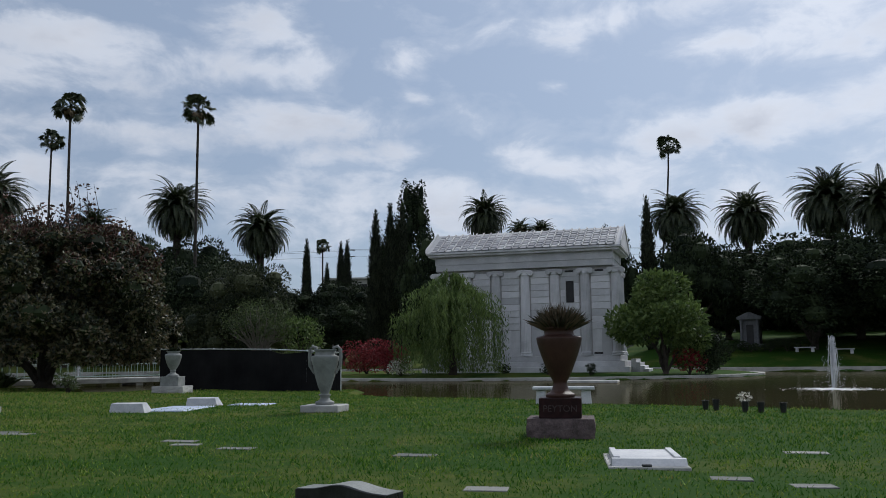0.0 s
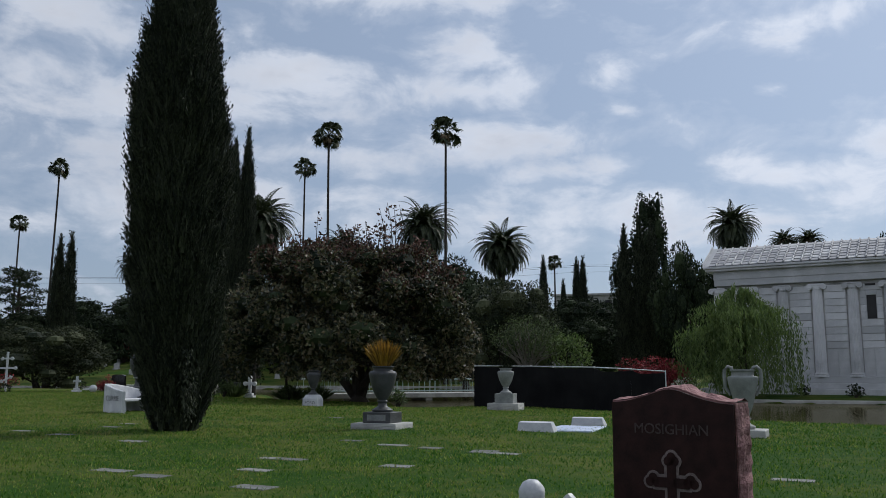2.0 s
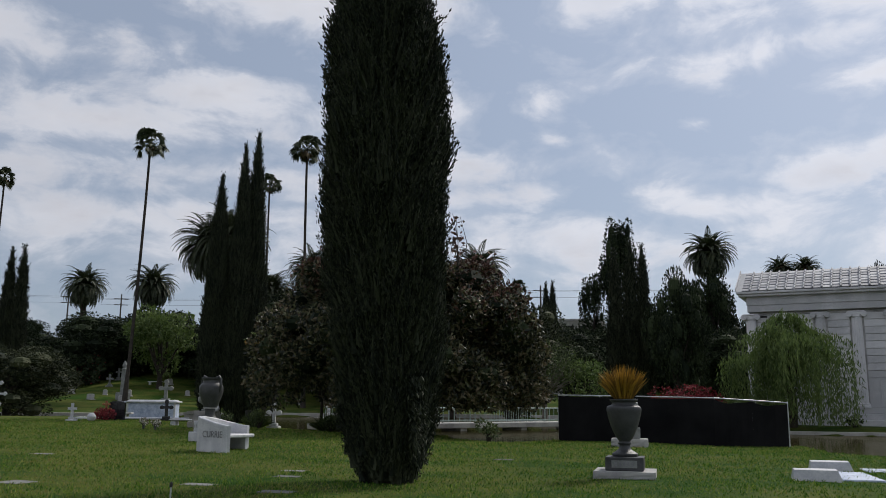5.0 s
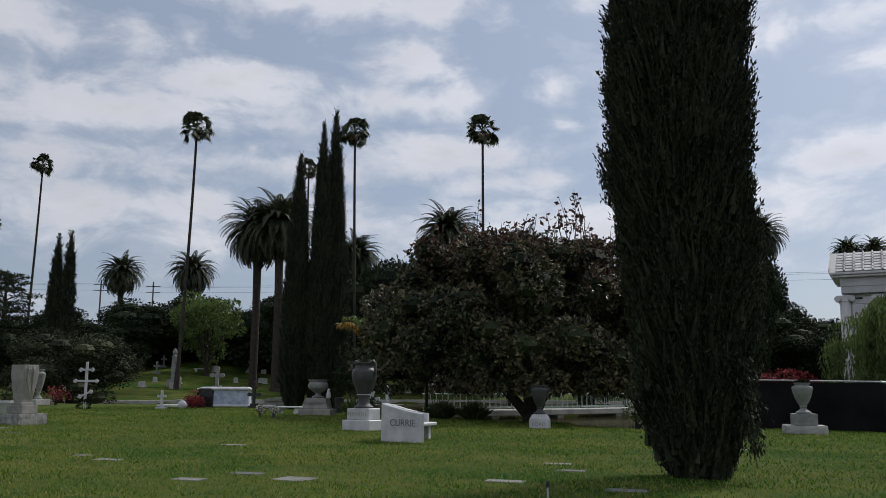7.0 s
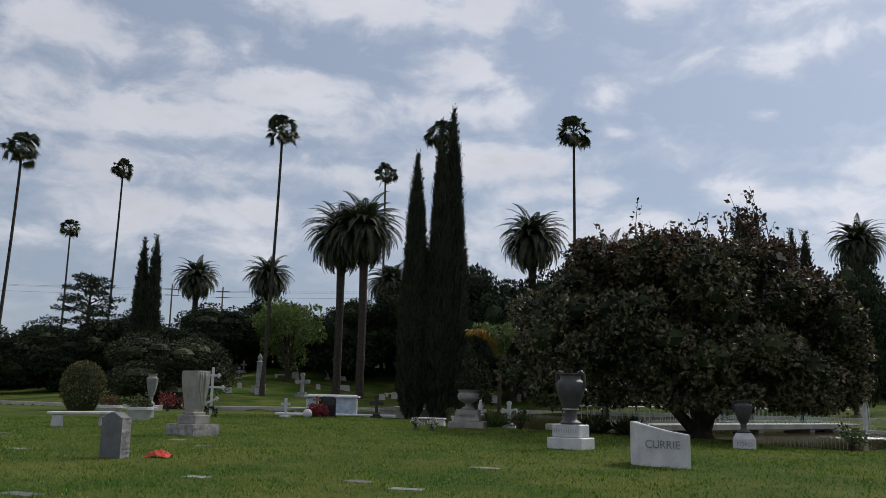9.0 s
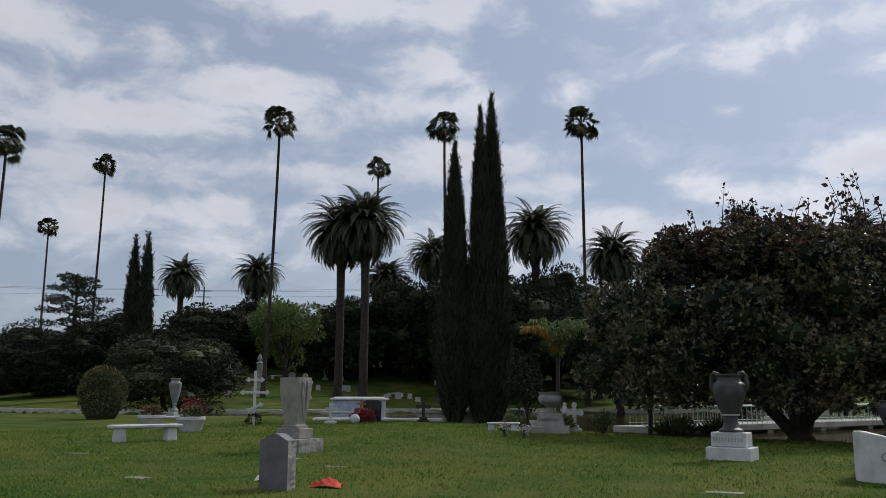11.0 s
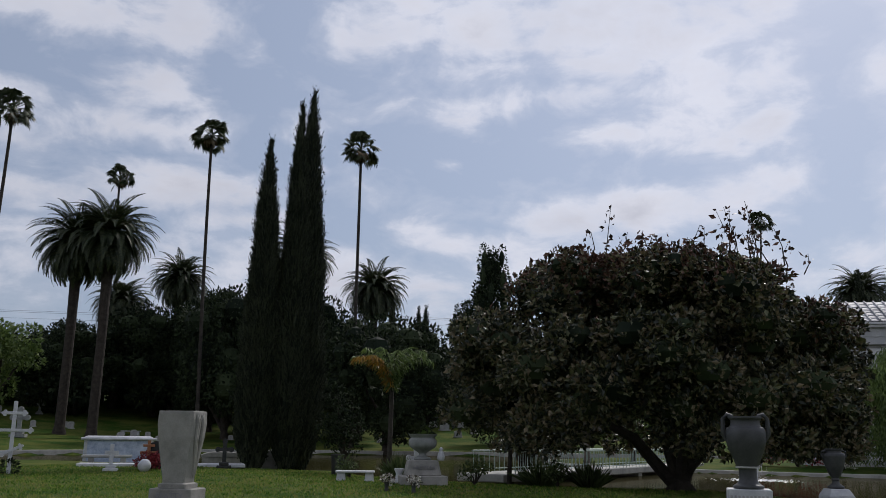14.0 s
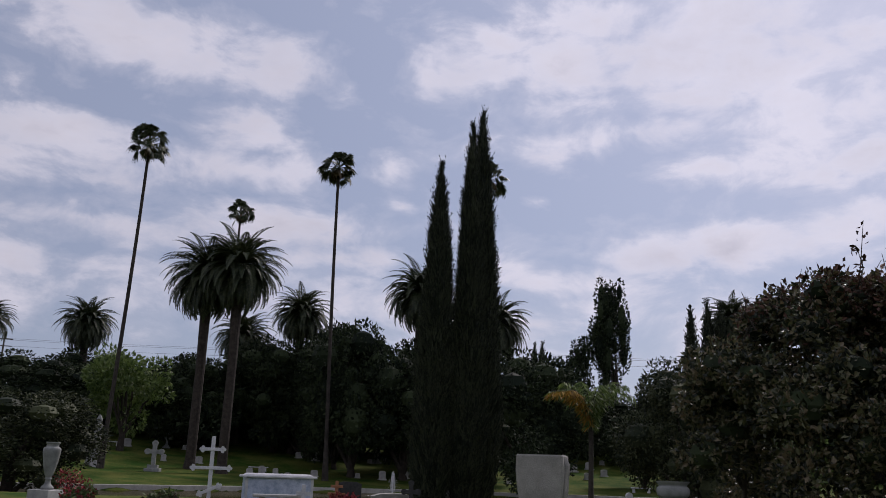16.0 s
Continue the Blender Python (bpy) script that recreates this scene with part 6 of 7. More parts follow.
def sarcophagus():
    x, y = -48.8, 51.9
    t = thing("tomb", "large white marble box tomb with a moulded lid", "tomb", x, y, high(x, y) - 0.12, 34)
    part("plinth", Build().box(-2.0, -1.1, 0, 2.0, 1.1, 0.14, 0.02), M_WHITE, t)
    part("chest", Build().box(-1.72, -0.85, 0.142, 1.72, 0.85, 1.3, 0.02), M_BLUEMARBLE, t, "pale blue-white marble chest")
    for s in (-1.74, 1.60):
        part("corner_pilaster", Build().box(s, -0.88, 0.143, s + 0.14, -0.78, 1.298, 0.01), M_WHITE, t)
    part("lid", Build().box(-1.9, -1.0, 1.302, 1.9, 1.0, 1.42, 0.03).box(-1.75, -0.88, 1.422, 1.75, 0.88, 1.52, 0.03, (0.15, 0.15)), M_WHITE, t)
    s = thing("grave_slab", "low white stone slab along the water", "slab", -41.2, 42.6, high(-41.2, 42.6) - 0.02, 25)
    part("slab", Build().box(-3.4, -0.5, 0, 3.4, 0.5, 0.16, 0.03), M_WHITE, s)
    s = thing("stone_seat", "low white stone seat beside the tomb", "bench", -45.4, 45.2, high(-45.4, 45.2) - 0.02, 30)
    part("seat", Build().box(-1.1, -0.3, 0.3, 1.1, 0.3, 0.42, 0.02), M_STONE, s)
    for q in (-0.8, 0.6):
        part("leg", Build().box(q, -0.22, 0, q + 0.25, 0.22, 0.298, 0.02), M_STONE, s)


def black_stone():
    x, y = -40.2, 40.5
    t = thing("headstone", "upright polished black granite headstone", "headstone", x, y, high(x, y) - 0.03, 25)
    part("stone", Build().prism([(-0.45, 0), (0.45, 0), (0.45, 1.02), (0.25, 1.1), (-0.25, 1.1), (-0.45, 1.02)], 0, 0.22), M_BLACK, t)
    c = thing("wooden_cross", "small orange wooden cross among red flowers", "cross", -40.5, 40.0, high(-40.5, 40.0) - 0.05, 25)
    part("upright", Build().box(-0.06, -0.05, 0, 0.06, 0.05, 1.15, 0.01), M_WOOD, c)
    for z, w in ((0.95, 0.22), (0.68, 0.32)):
        part("crossbar", Build().box(-w, -0.062, z - 0.05, w, 0.042, z + 0.05, 0.01), M_WOOD, c)
    bush("flower_bush", "mound of red flowers at a grave", -40.15, 39.5, 1.2, 0.75, M_REDLEAF, 900, 0.12, 77, category="flowers")
    v = thing("vase", "small white round vase on the grass", "vase", -39.7, 38.3, high(-39.7, 38.3), 0)
    soft(part("body", Build().lathe(smooth_profile([(0.12, 0), (0.22, 0.12), (0.24, 0.28), (0.14, 0.42), (0.05, 0.46)]), 20), M_WHITE, v), 50)


def white_grave(x, y, turn, first):
    t = thing("grave_marker", "white marble slant marker set in the lawn" if first else "white marble block marker beside a grave slab", "grave marker", x, y, high(x, y) - 0.02, turn, "white slant markers")
    b = Build().add([(-0.45, 0, 0), (0.45, 0, 0), (0.45, 0.5, 0), (-0.45, 0.5, 0), (-0.43, 0.06, 0.23), (0.36, 0.06, 0.23), (0.36, 0.3, 0.25), (-0.43, 0.3, 0.25)],
                    [(0, 3, 2, 1), (0, 1, 5, 4), (1, 2, 6, 5), (2, 3, 7, 6), (3, 0, 4, 7), (4, 5, 6, 7)])
    part("stone", b, M_WHITE, t)


def white_book():
    x, y = 11.04, 15.5
    t = thing("grave_marker", "low white marble marker with a sloping top", "grave marker", x, y, high(x, y) - 0.02, 10)
    part("base", Build().box(-0.48, -0.5, 0, 0.46, 0.95, 0.05, 0.01), M_STONE, t)
    part("top", Build().add([(-0.43, -0.42, 0.052), (0.43, -0.42, 0.052), (0.43, -0.16, 0.052), (-0.43, -0.16, 0.052), (-0.43, -0.34, 0.13), (0.43, -0.34, 0.13), (0.43, -0.24, 0.13), (-0.43, -0.24, 0.13)],
                          [(0, 3, 2, 1), (0, 1, 5, 4), (1, 2, 6, 5), (2, 3, 7, 6), (3, 0, 4, 7), (4, 5, 6, 7)]), M_WHITE, t)
    part("slab", Build().box(-0.40, -0.15, 0.052, 0.40, 0.92, 0.11, 0.012), M_WHITE, t, "white marble slab with a raised rim")
    for s in (-0.36, 0.36):
        part("rim", Build().box(s - 0.04, -0.14, 0.112, s + 0.04, 0.9, 0.135, 0.006), M_WHITE, t)
    part("ornament", Build().box(-0.1, -0.49, 0.052, 0.02, -0.45, 0.08, 0.01), M_DARKURN, t, "small dark ornament")


def shore_tombs():
    t = thing("tomb", "low weathered tan stone tomb with a rounded lid by the water", "tomb", -41.3, 48.7, high(-41.3, 48.7) - 0.03, 25)
    part("body", Build().box(-0.95, -0.5, 0, 0.95, 0.5, 0.62, 0.03), M_TANSTONE, t)
    part("lid", Build().prism([(-1.0, 0.625), (1.0, 0.625), (1.0, 0.72), (0.6, 0.83), (0, 0.87), (-0.6, 0.83), (-1.0, 0.72)], -0.55, 0.55), M_TANSTONE, t)
    p = thing("monument", "stepped tan stone monument with a pinnacle between the cypresses", "monument", -38.45, 48.75, high(-38.45, 48.75) - 0.03, 25)
    part("base", Build().box(-0.85, -0.5, 0, 0.85, 0.5, 0.65, 0.03, (0.06, 0.04)), M_TANSTONE, p)
    part("shoulder", Build().box(-0.68, -0.4, 0.655, 0.68, 0.4, 1.0, 0.02, (0.26, 0.14)), M_TANSTONE, p)
    part("pinnacle", Build().box(-0.3, -0.2, 1.005, 0.3, 0.2, 1.2, 0.02, (0.08, 0.05)).box(-0.13, -0.1, 1.205, 0.13, 0.1, 1.75, 0.01, (0.09, 0.07)), M_TANSTONE, p)


shore_tombs()
for f in (red_headstone, grey_headstone, black_marker, cherub, curved_bench, vase_stele, orthodox_cross, sarcophagus, black_stone, white_book):
    f()
white_grave(-1.7, 22.3, 12, True)
white_grave(-1.6, 25.3, 12, False)
s = thing("grave_slab", "flat white marble grave slab in the grass", "slab", -1.25, 23.9, high(-1.2, 24) - 0.06, 12)
part("slab", Build().box(-0.7, -1.1, 0, 0.5, 1.1, 0.09, 0.015), M_BLUEMARBLE, s)
s = thing("grave_slab", "flat white marble grave slab in the grass", "slab", -0.5, 26.0, high(-0.5, 26) - 0.06, 12)
part("slab", Build().box(-0.5, -0.5, 0, 0.6, 0.5, 0.08, 0.015), M_BLUEMARBLE, s)
marble_bench(-36.2, 22.4, 68, 2.1, "white marble bench on the lawn")
marble_bench(-42.6, 29.8, 60, 2.0, "white marble bench behind flower planters")
marble_bench(7.65, 29.3, 8, 1.75, "white marble bench at the water's edge")
marble_bench(-30.9, 36.1, 15, 1.3, "low white stone bench with a rounded seat", 0.7)
planter(-39.9, 27.9, 5, M_DRY)
planter(-42.8, 28.7, 6, M_REDLEAF)
stone_cross(-40.9, 38.0, 1.0, M_WHITE, "small white marble cross on a stepped foot", 25)
stone_cross(-38.5, 42.7, 1.15, M_BLACK, "black stone cross with trefoil ends", 25, fancy=True)
p = thing("pedestal", "short white stone pedestal beside a bench", "pedestal", -29.2, 35.2, high(-29.2, 35.2), 0)
soft(part("column", Build().box(-0.2, -0.2, 0, 0.2, 0.2, 0.15, 0.02).lathe([(0.13, 0.152), (0.10, 0.3), (0.16, 0.42), (0.16, 0.46)], 16), M_WHITE, p), 40)

t = thing("topiary_bush", "clipped egg-shaped green bush", "bush", -54.3, 35.8, high(-54.3, 35.8))
t.scale = (0.80, 0.80, 1.0)
rng = np.random.default_rng(12)
c, d = blob_points(rng, [(0, 0, 1.35, 1.5, 1.5, 1.4)], 7000)
c[:, 2] = np.clip(c[:, 2], 0.03, None)
part("foliage", leaf_mesh("foliage", [leaves(c, d + rng.normal(size=d.shape) * 0.4, 0.13, 0.08, rng)]), M_CLIPPED, t)
part("core", Build().lathe([(0.9, 0.02), (1.25, 0.6), (1.3, 1.3), (1.05, 2.0), (0.5, 2.5)], 18), M_DARKLEAF, t)
t = thing("urn_statue", "grey stone urn with a draped figure on a pedestal", "urn", -52.6, 39.3, high(-52.6, 39.3))
part("pedestal", Build().box(-0.5, -0.5, 0, 0.5, 0.5, 0.35, 0.02), M_STONE, t)
urn_body(t, URN_TALL, 0.35, M_GREYURN, 1.0, 1.55)

for i, (x, y, w) in enumerate([(-25.0, 40.0, 2.2), (-23.3, 40.2, 1.8), (-30.6, 41.2, 1.6)]):
    t = thing("strap_leaf_plant", "clump of arching strap leaves by the water", "plant", x, y, high(x, y), 0, "strap-leaf clumps")
    tuft(t, 0, w * 0.62, 1.15, M_MIDLEAF, 240, 70 + i, "leaves", "", 0.025, 0.3)
for i, (x, y) in enumerate([(-24.4, 39.2), (-27.0, 37.0), (-32.6, 41.4), (-14.0, 34.4)]):
    bush("low_plant", "small leafy plant beside the lake", x, y, 1.1, 0.9, M_MIDLEAF, 350, 0.12, 90 + i, group="small lakeside plants", lumps=6)
bush("rose_shrub", "shrub with white roses by the lake", -52.4, 40.4, 1.6, 1.2, M_REDLEAF, 350, 0.12, 97)
tree("small_tree", "young tree with a slim trunk beside the water", -26.3, 41.0, high(-26.3, 41), broadleaf_data(3.6, 2.4, 131, 900, 0.2, 0.45), M_MAGNOLIA, 0)
tree("small_tree", "bushy small tree at the foot of the cypresses", -34.5, 46.7, high(-34.5, 46.7), broadleaf_data(4.2, 2.2, 141, 2600, 0.16, 0.1), M_DARKLEAF, 0)
b = thing("litter_bin", "black bin at the water's edge", "bin", -34.3, 45.2, high(-34.3, 45.2))
part("body", Build().lathe([(0.24, 0), (0.28, 0.8), (0.3, 0.82), (0.3, 0.88), (0.26, 0.9)], 20), M_PLASTIC, b)

# pots, cloth, sprinkler
for i, (x, y, h) in enumerate([(11.55, 26.9, 0.21), (11.8, 26.7, 0.25), (12.45, 26.3, 0.24), (12.8, 26.3, 0.23), (13.3, 26.5, 0.22)]):
    t = thing("plant_pot", "black plastic plant pot on the grass" if i != 2 else "black plastic pot with white flowers", "plant pot", x, y, high(x, y), 0, "black plant pots")
    part("pot", Build().lathe([(0.06, 0), (0.085, h), (0.095, h), (0.095, h + 0.02), (0.075, h + 0.02), (0.065, h - 0.04)], 18), M_PLASTIC, t)
    if i == 2:
        c, d = blob_points(rng, [(0, 0, h + 0.12, 0.13, 0.13, 0.08)], 90)
        part("blossom", leaf_mesh("blossom", [leaves(c, d, 0.07, 0.05, rng)]), M_WHITEBLOOM, t)


def crumpled(name, label, x, y, w, d, h, material, seed):
    n = 16
    verts, faces = [], []
    for i in range(n + 1):
        for j in range(n + 1):
            u, v = i / n * 2 - 1, j / n * 2 - 1
            k = max(0, 1 - (u * u + v * v) * 0.7)
            verts.append((u * w / 2 * (1 + 0.15 * noise.noise(Vector((u * 2, v * 2, seed)))), v * d / 2, 0.015 + h * k * (0.45 + 0.9 * abs(noise.noise(Vector((u * 2.3, v * 2.3, seed * 3)))))))
    for i in range(n):
        for j in range(n):
            q = i * (n + 1) + j
            faces.append((q, q + n + 1, q + n + 2, q + 1))
    ob = new(name, mesh_of(name, verts, faces, True))
    ob.data.materials.append(material)
    ob.location = (x, y, high(x, y))
    ob.rotation_euler[2] = 0.4
    return tagged(ob, label, name.replace("_", " "))


for i, (x, y) in enumerate([(-28.66, 31.36), (-27.88, 31.25)]):
    t = thing("flower_vase", "dark vase of wilting white flowers standing in the grass", "vase", x, y, high(x, y) - 0.02, 40 * i, "pair of flower vases")
    soft(part("vase", Build().lathe(smooth_profile([(0.05, 0), (0.06, 0.05), (0.05, 0.12), (0.08, 0.26), (0.09, 0.28)]), 16), M_DARKURN, t), 50)
    c, d = blob_points(rng, [(0, 0, 0.36, 0.16, 0.16, 0.09), (0.08, 0, 0.30, 0.12, 0.1, 0.1)], 240)
    part("blossom", leaf_mesh("blossom", [leaves(c[:120], d[:120], 0.07, 0.06, rng)]), M_WHITEBLOOM, t)
    part("greenery", leaf_mesh("greenery", [leaves(c[120:], d[120:], 0.09, 0.03, rng)]), M_DRY, t)
crumpled("red_cloth", "crumpled red cloth lying on the grass", -24.4, 15.45, 0.5, 0.3, 0.15, M_REDCLOTH, 2)
crumpled("white_bag", "crumpled white paper wrapping on the grass", -25.75, 15.6, 0.4, 0.3, 0.2, M_PAPER, 4)
t = thing("sprinkler", "thin metal sprinkler pipe standing in the grass", "sprinkler", -9.2, 12.9, high(-9.2, 12.9))
part("pipe", Build().tube([(0, 0, -0.05), (0, 0, 0.2)], 0.012, 8), M_PIPE, t)
part("head", Build().lathe([(0.022, 0.2), (0.022, 0.25), (0.015, 0.27)], 10), M_PLASTIC, t)


# ---- in the lake ----
def fountain(x, y, h):
    t = thing("fountain", "white water jet splashing in the lake", "fountain", x, y, WATER_Z, 0, "lake fountains")
    rnd = random.Random(int(x * 10))
    b = Build()
    for i in range(34):
        a, r = rnd.uniform(0, 6.28), rnd.uniform(0.02, 0.20)
        top = h * rnd.uniform(0.75, 1.0)
        pts = [(0.05 * math.cos(a), 0.05 * math.sin(a), 0.05), (r * 0.4 * math.cos(a), r * 0.4 * math.sin(a), top * 0.8), (r * 0.7 * math.cos(a), r * 0.7 * math.sin(a), top), (r * 1.1 * math.cos(a), r * 1.1 * math.sin(a), top * 0.7), (r * 1.4 * math.cos(a), r * 1.4 * math.sin(a), top * rnd.uniform(0.05, 0.4))]
        b.tube(pts, [0.010, 0.014, 0.013, 0.010, 0.004], 5)
    for i in range(240):
        a, r = rnd.uniform(0, 6.28), abs(rnd.gauss(0, 0.35))
        q = (r * math.cos(a), r * math.sin(a), max(0.02, h * rnd.uniform(0, 1.0) * max(0.05, 1 - r)))
        b.box(q[0] - 0.012, q[1] - 0.012, q[2] - 0.014, q[0] + 0.012, q[1] + 0.012, q[2] + 0.014, 0.004)
    part("jet", b, M_FOAM, t)
    ring = Build()
    for i in range(900):
        a, r = rnd.uniform(0, 6.28), abs(rnd.gauss(0, 0.8)) * (1.5 if i % 5 == 0 else 1)
        s = rnd.uniform(0.015, 0.055)
        ring.lathe([(s, 0.004), (s * 0.6, 0.010), (s * 0.1, 0.014)], 5, x=r * math.cos(a), y=r * math.sin(a))
    tagged(part("foam", ring, M_FOAM, t, "white foam on the water"), kind="stuff")


fountain(-15.3, 53.5, 2.2)
fountain(16.5, 45.0, 2.3)
fountain(-52.0, 79.5, 2.0)
t = thing("floating_raft", "low floating raft with plants and pale stones", "raft", 4.7, 55.4, WATER_Z - 0.05)
part("float", Build().box(-1.6, -0.7, 0, 1.6, 0.7, 0.18, 0.04), M_STONE, t)
c, d = blob_points(np.random.default_rng(8), [(-0.4, 0, 0.2, 1.0, 0.5, 0.2), (0.7, 0, 0.25, 0.6, 0.5, 0.22)], 500)
c = c[c[:, 2] > 0.15]
part("plants", leaf_mesh("plants", [leaves(c, np.random.default_rng(9).normal(size=c.shape), 0.16, 0.07, np.random.default_rng(9))]), M_DRY, t)


# ---- far lawn ----
def small_mausoleum():
    x, y = 15.2, 101.6
    t = thing("small_mausoleum", "small grey stone mausoleum with columns and a gabled roof", "mausoleum", x, y, high(x, y) - 0.05, -10)
    t.scale = (0.72, 0.72, 0.9)
    part("base", Build().box(-1.8, -1.8, 0, 1.8, 1.8, 0.35, 0.03), M_SLATE, t)
    part("cell", Build().box(-1.3, -1.1, 0.352, 1.3, 1.5, 3.2, 0.02), M_SLATE, t)
    part("door", Build().box(-0.5, -1.13, 0.36, 0.5, -1.102, 2.6, 0.01), M_HOLE, t, "dark doorway")
    for s in (-1.15, 1.15):
        part("column", Build().lathe([(0.24, 0), (0.2, 0.15), (0.17, 2.5), (0.24, 2.72), (0.24, 2.84)], 16, x=s, y=-1.5, z=0.355), M_SLATE, t)
    part("roof", Build().prism([(-1.7, 3.21), (1.7, 3.21), (1.7, 3.5), (0, 4.1), (-1.7, 3.5)], -1.8, 1.7), M_SLATE, t)


small_mausoleum()
for i, x in enumerate((13.2, 15.0, 16.8, 18.4)):
    bush("clipped_hedge", "low dark clipped hedge before the small mausoleum", x, 98.8 - 0.2 * i, 2.3, 1.25, M_DARKLEAF, 900, 0.16, 300 + i, category="hedge", group="hedge before the mausoleum", lumps=10)
t = thing("column_monument", "tall stone column monument with a carved finial", "monument", -80.5, 78.5, high(-80.5, 78.5) - 0.05)
soft(part("column", Build().box(-0.6, -0.6, 0, 0.6, 0.6, 0.9, 0.04).lathe(smooth_profile([(0.42, 0.9), (0.36, 1.1), (0.32, 3.4), (0.45, 3.6), (0.2, 3.75), (0.28, 4.1), (0.05, 4.6)]), 18), M_GREYURN, t), 40)
def far_building(x, y, top):
    z = high(x, y) - 1.0
    t = thing("apartment_building", "pale flat-roofed building glimpsed behind the far trees", "building", x, y, z, 14)
    h = top - z
    part("wall", Build().box(-9, -5, 0, 9, 5, h, 0.05), M_CONCRETE, t)
    part("roof", Build().box(-9.4, -5.4, h + 0.01, 9.4, 5.4, h + 0.45, 0.05), M_STONE, t)
    for row in range(3):
        for k in range(7):
            wx, wz = -7.6 + k * 2.5, h - 2.4 - row * 3.0
            w = part("window", Build().box(wx - 0.6, -5.06, wz, wx + 0.6, -5.003, wz + 1.4, 0.01), M_HOLE, t, "dark window")
            part("sill", Build().box(wx - 0.7, -5.12, wz - 0.12, wx + 0.7, -5.003, wz - 0.01, 0.01), M_STONE, w)


far_building(-61.7, 181, 18.4)
rg = random.Random(31)
base_stone = thing("headstone", "small pale headstone in the far rows of graves", "headstone", -60, 108, 0, 0, "far rows of headstones")
part("stone", Build().prism([(-0.4, 0), (0.4, 0), (0.4, 0.8), (0.2, 0.95), (-0.2, 0.95), (-0.4, 0.8)], -0.1, 0.1), M_STONE, base_stone)
part("foot", Build().box(-0.5, -0.2, 0, 0.5, 0.2, 0.14, 0.02), M_STONE, base_stone)
base_stone.matrix_world = pose(-60, 108, high(-60, 108), 0, 0, 10)
for i in range(70):
    a = radians(78 + rg.uniform(0, 74))
    d = rg.uniform(100, 121)
    x, y = -8 + d * math.cos(a), 6 + d * math.sin(a)
    if min(away(np.array([x]), np.array([y]), FAR, False)) < 6:
        continue
    o = copy_thing(base_stone, pose(x, y, high(x, y) - 0.03, 0, 0, rg.uniform(0, 40)))
    k = rg.uniform(0.5, 1.0)
    o.scale = (k * rg.uniform(0.8, 1.6), k, k)
for i, (x, y, h) in enumerate([(-75.6, 80.4, 2.6), (-96, 92, 1.7), (-86, 98, 1.6), (-70, 104, 1.6), (-64, 108, 1.8), (-52, 103, 1.5), (-90, 85, 1.5)]):
    stone_cross(x, y, h, M_GREYURN, "stone cross among the far graves", 20 + 10 * i, "far stone crosses", fancy=i % 2 == 0)
for i, (x, y, turn) in enumerate([(-89, 92, 30), (-71, 92, 20), (-33, 99, 5), (20.0, 97.5, -8), (23.4, 96.5, -8)]):
    marble_bench(x, y, turn, 2.0, "pale stone bench on the far lawn")
for i, (x, y) in enumerate([(-168.4, 142.2), (-160.5, 150.6), (-64, 175)]):
    z = high(x, y)
    t = thing("utility_pole", "wooden utility pole with crossarms behind the trees", "utility pole", x, y, z, 40, "utility poles")
    part("pole", Build().tube([(0, 0, -0.5), (0, 0, 26 - z)], [0.24, 0.16], 8), M_POLE, t)
    for k in (24.8, 23.4):
        part("crossarm", Build().box(-1.6, -0.08, k - z, 1.6, 0.08, k - z + 0.18, 0.02), M_POLE, t)
for k, (za, zb) in enumerate(((25.0, 25.4), (23.6, 24.0), (24.9, 25.2))):
    w = thing("power_line", "thin sagging power line behind the trees", "cable", 0, 0, 0, 0, "power lines")
    ends = ((-230, 78), (-168.4, 142.2), (-160.5, 150.6), (-64, 175), (40, 200))
    pts = []
    for (ax, ay), (bx, by) in zip(ends[:-1], ends[1:]):
        for q in range(8):
            f = q / 8
            pts.append((ax + (bx - ax) * f, ay + (by - ay) * f + k * 0.9, za - 3.2 * f * (1 - f) * min(1, math.hypot(bx - ax, by - ay) / 80)))
    part("cable", Build().tube(pts, 0.02, 4), M_POLE, w)


# ---- flat markers and grass ----
MARKS_X = [5.1, 8.0, 0.3, 4.1, 13.0, 12.0, 12.8, 9.7, -3.4, 0.1, -2.0, -1.9, -2.8, -0.1, -0.2, 3.7, -13.5, -10.7, -8.9, -11.0, -8.8, -18.9, -17.7, -21.4, -21.0, -14.6, -14.5, -13.5, -10.4, -33.6, -28.0, -26.7, -18.8, -1.3, -2.2, -1.3, -0.1, -2.3, -6.5, -28.6]
MARKS_Y = [16.0, 15.7, 16.8, 16.2, 17.5, 14.6, 14.4, 13.0, 17.4, 13.9, 14.0, 11.2, 11.3, 11.2, 17.1, 16.6, 13.9, 15.1, 23.8, 18.1, 14.7, 14.6, 14.1, 13.6, 10.3, 12.8, 13.9, 13.7, 17.1, 18.0, 14.8, 18.8, 18.5, 12.5, 17.1, 17.0, 16.8, 14.0, 14.6, 19.7]
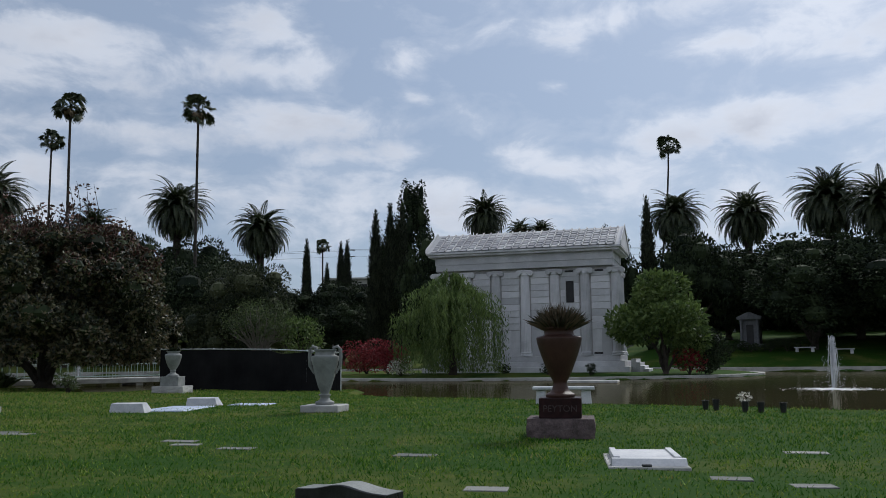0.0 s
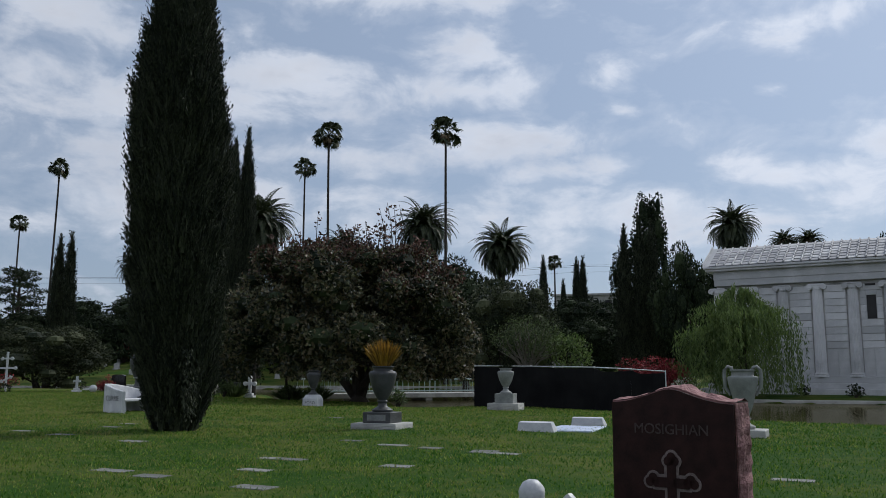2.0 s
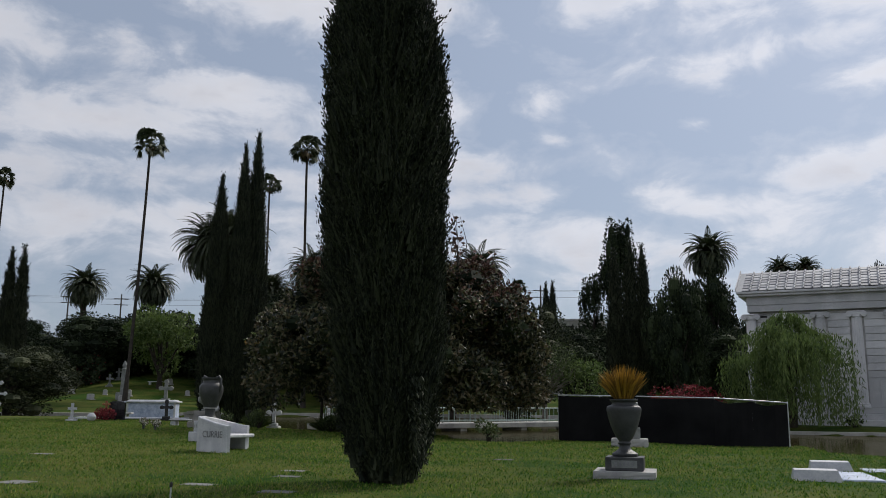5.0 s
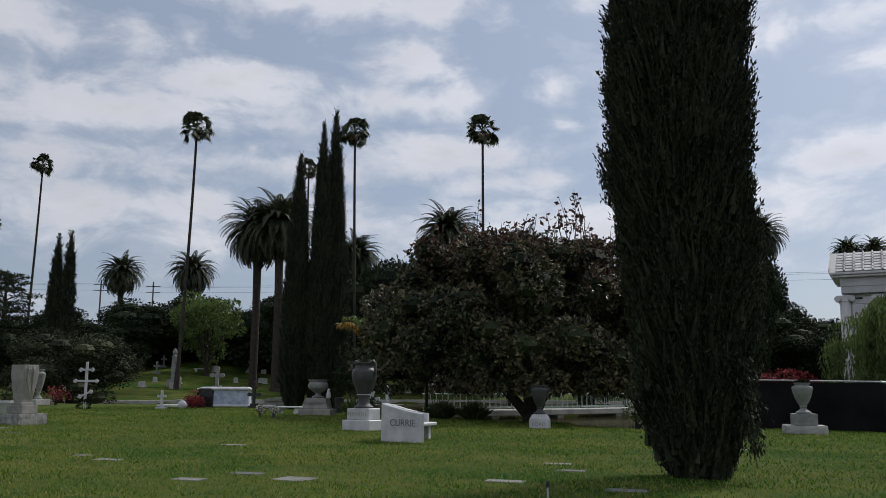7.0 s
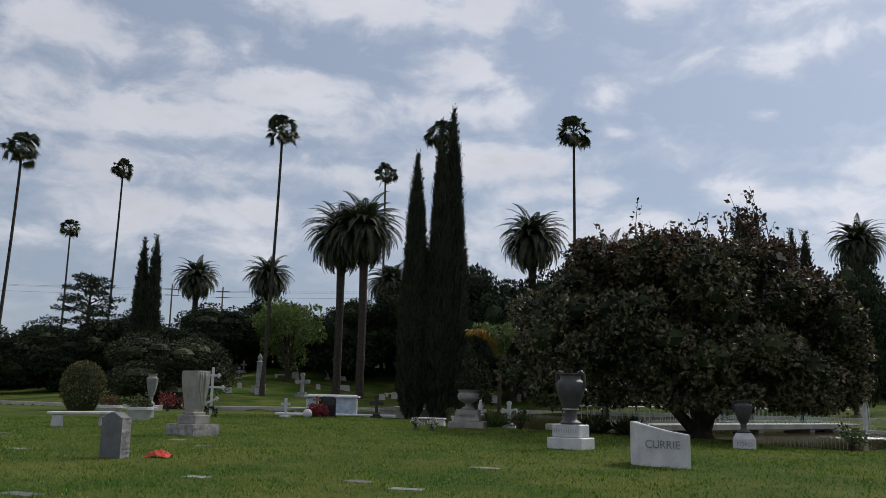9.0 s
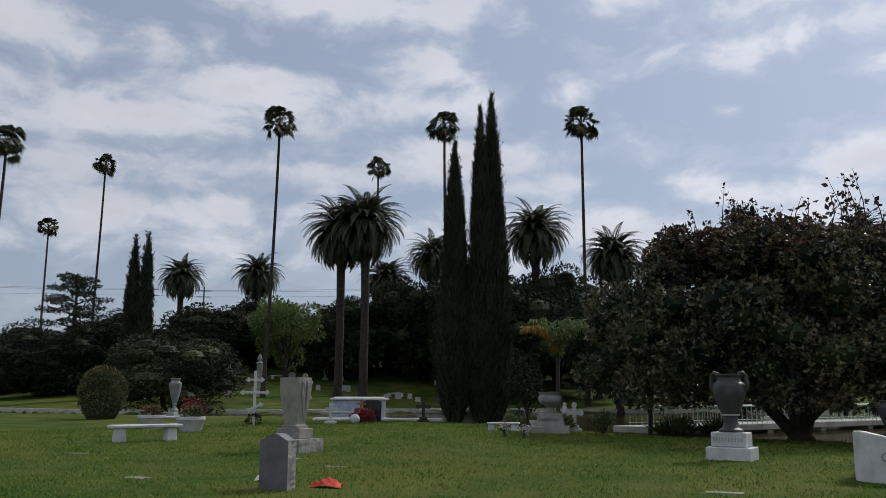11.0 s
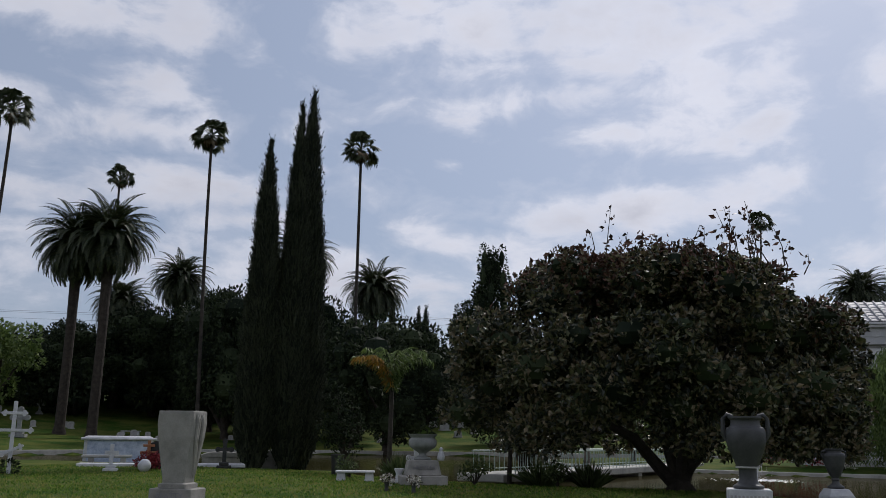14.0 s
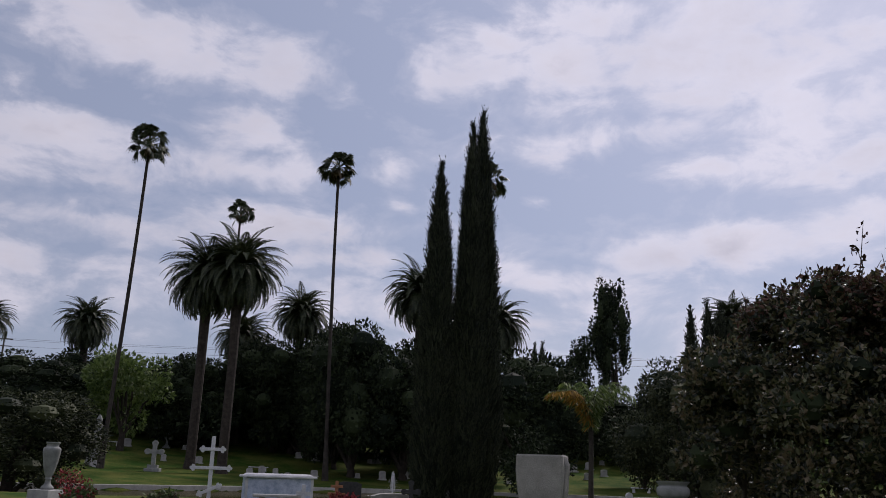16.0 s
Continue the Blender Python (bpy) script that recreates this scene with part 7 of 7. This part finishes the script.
for i, (x, y) in enumerate(zip(MARKS_X, MARKS_Y)):
    w, d = rg.uniform(0.42, 0.6), rg.uniform(0.24, 0.32)
    t = thing("flat_marker", "flat stone grave marker sunk level with the grass", "grave marker", x, y, high(x, y) - 0.012, rg.uniform(2, 14), "flat grave markers")
    st = part("stone", Build().box(-w / 2, -d / 2, -0.06, w / 2, d / 2, 0.022, 0.006), M_FLATSTONE, t)

rng = np.random.default_rng(77)
N = 620000
u = rng.uniform(0, 1, N)
px = np.concatenate([rng.uniform(-46, 19, N), rng.uniform(-40, 19, 110000)])
py = np.concatenate([7.5 + 40 * u ** 1.9, rng.uniform(-4, 7.6, 110000)])
ok = ~inside(px, py, NEAR + FAR)
for x, y in zip(MARKS_X, MARKS_Y):
    ok &= ~((abs(px - x) < 0.24) & (py - y < 0.11) & (py - y > -0.1))
px, py = px[ok], py[ok]
pz = ground_height(px, py)
patch = np.sin(px * 1.3 + 2 * np.sin(py * 0.9)) * np.sin(py * 1.7 + 1.5 * np.sin(px * 0.6))
clump = np.sin(px * 9.1 + 3 * np.sin(py * 4.3)) * np.sin(py * 7.7 + 2.5 * np.sin(px * 5.9))
hgt = rng.uniform(0.012, 0.042, len(px)) * (1 + 0.35 * patch + 0.4 * clump) * (1 + 0.012 * np.maximum(py, 0))
aa = rng.uniform(0, 2 * math.pi, len(px))
wid = 0.0045 + 0.00045 * np.maximum(py, 5)
root = np.stack([px, py, pz - 0.01], 1)
side = np.stack([np.cos(aa), np.sin(aa), 0 * aa], 1) * wid[:, None]
tip = root + np.stack([rng.normal(size=len(px)) * hgt * 0.7, rng.normal(size=len(px)) * hgt * 0.7, hgt + 0.01], 1)
gv = np.stack([root - side, root + side, tip], 1).reshape(-1, 3)
me = bpy.data.meshes.new("grass")
me.vertices.add(len(gv))
me.vertices.foreach_set("co", gv.ravel())
me.loops.add(len(gv))
me.loops.foreach_set("vertex_index", np.arange(len(gv)))
me.polygons.add(len(gv) // 3)
me.polygons.foreach_set("loop_start", np.arange(0, len(gv), 3))
me.update(calc_edges=True)
me.validate()
me.materials.append(M_BLADE)
grass = tagged(new("grass", me), "short green grass blades of the lawn", "grass", kind="stuff")
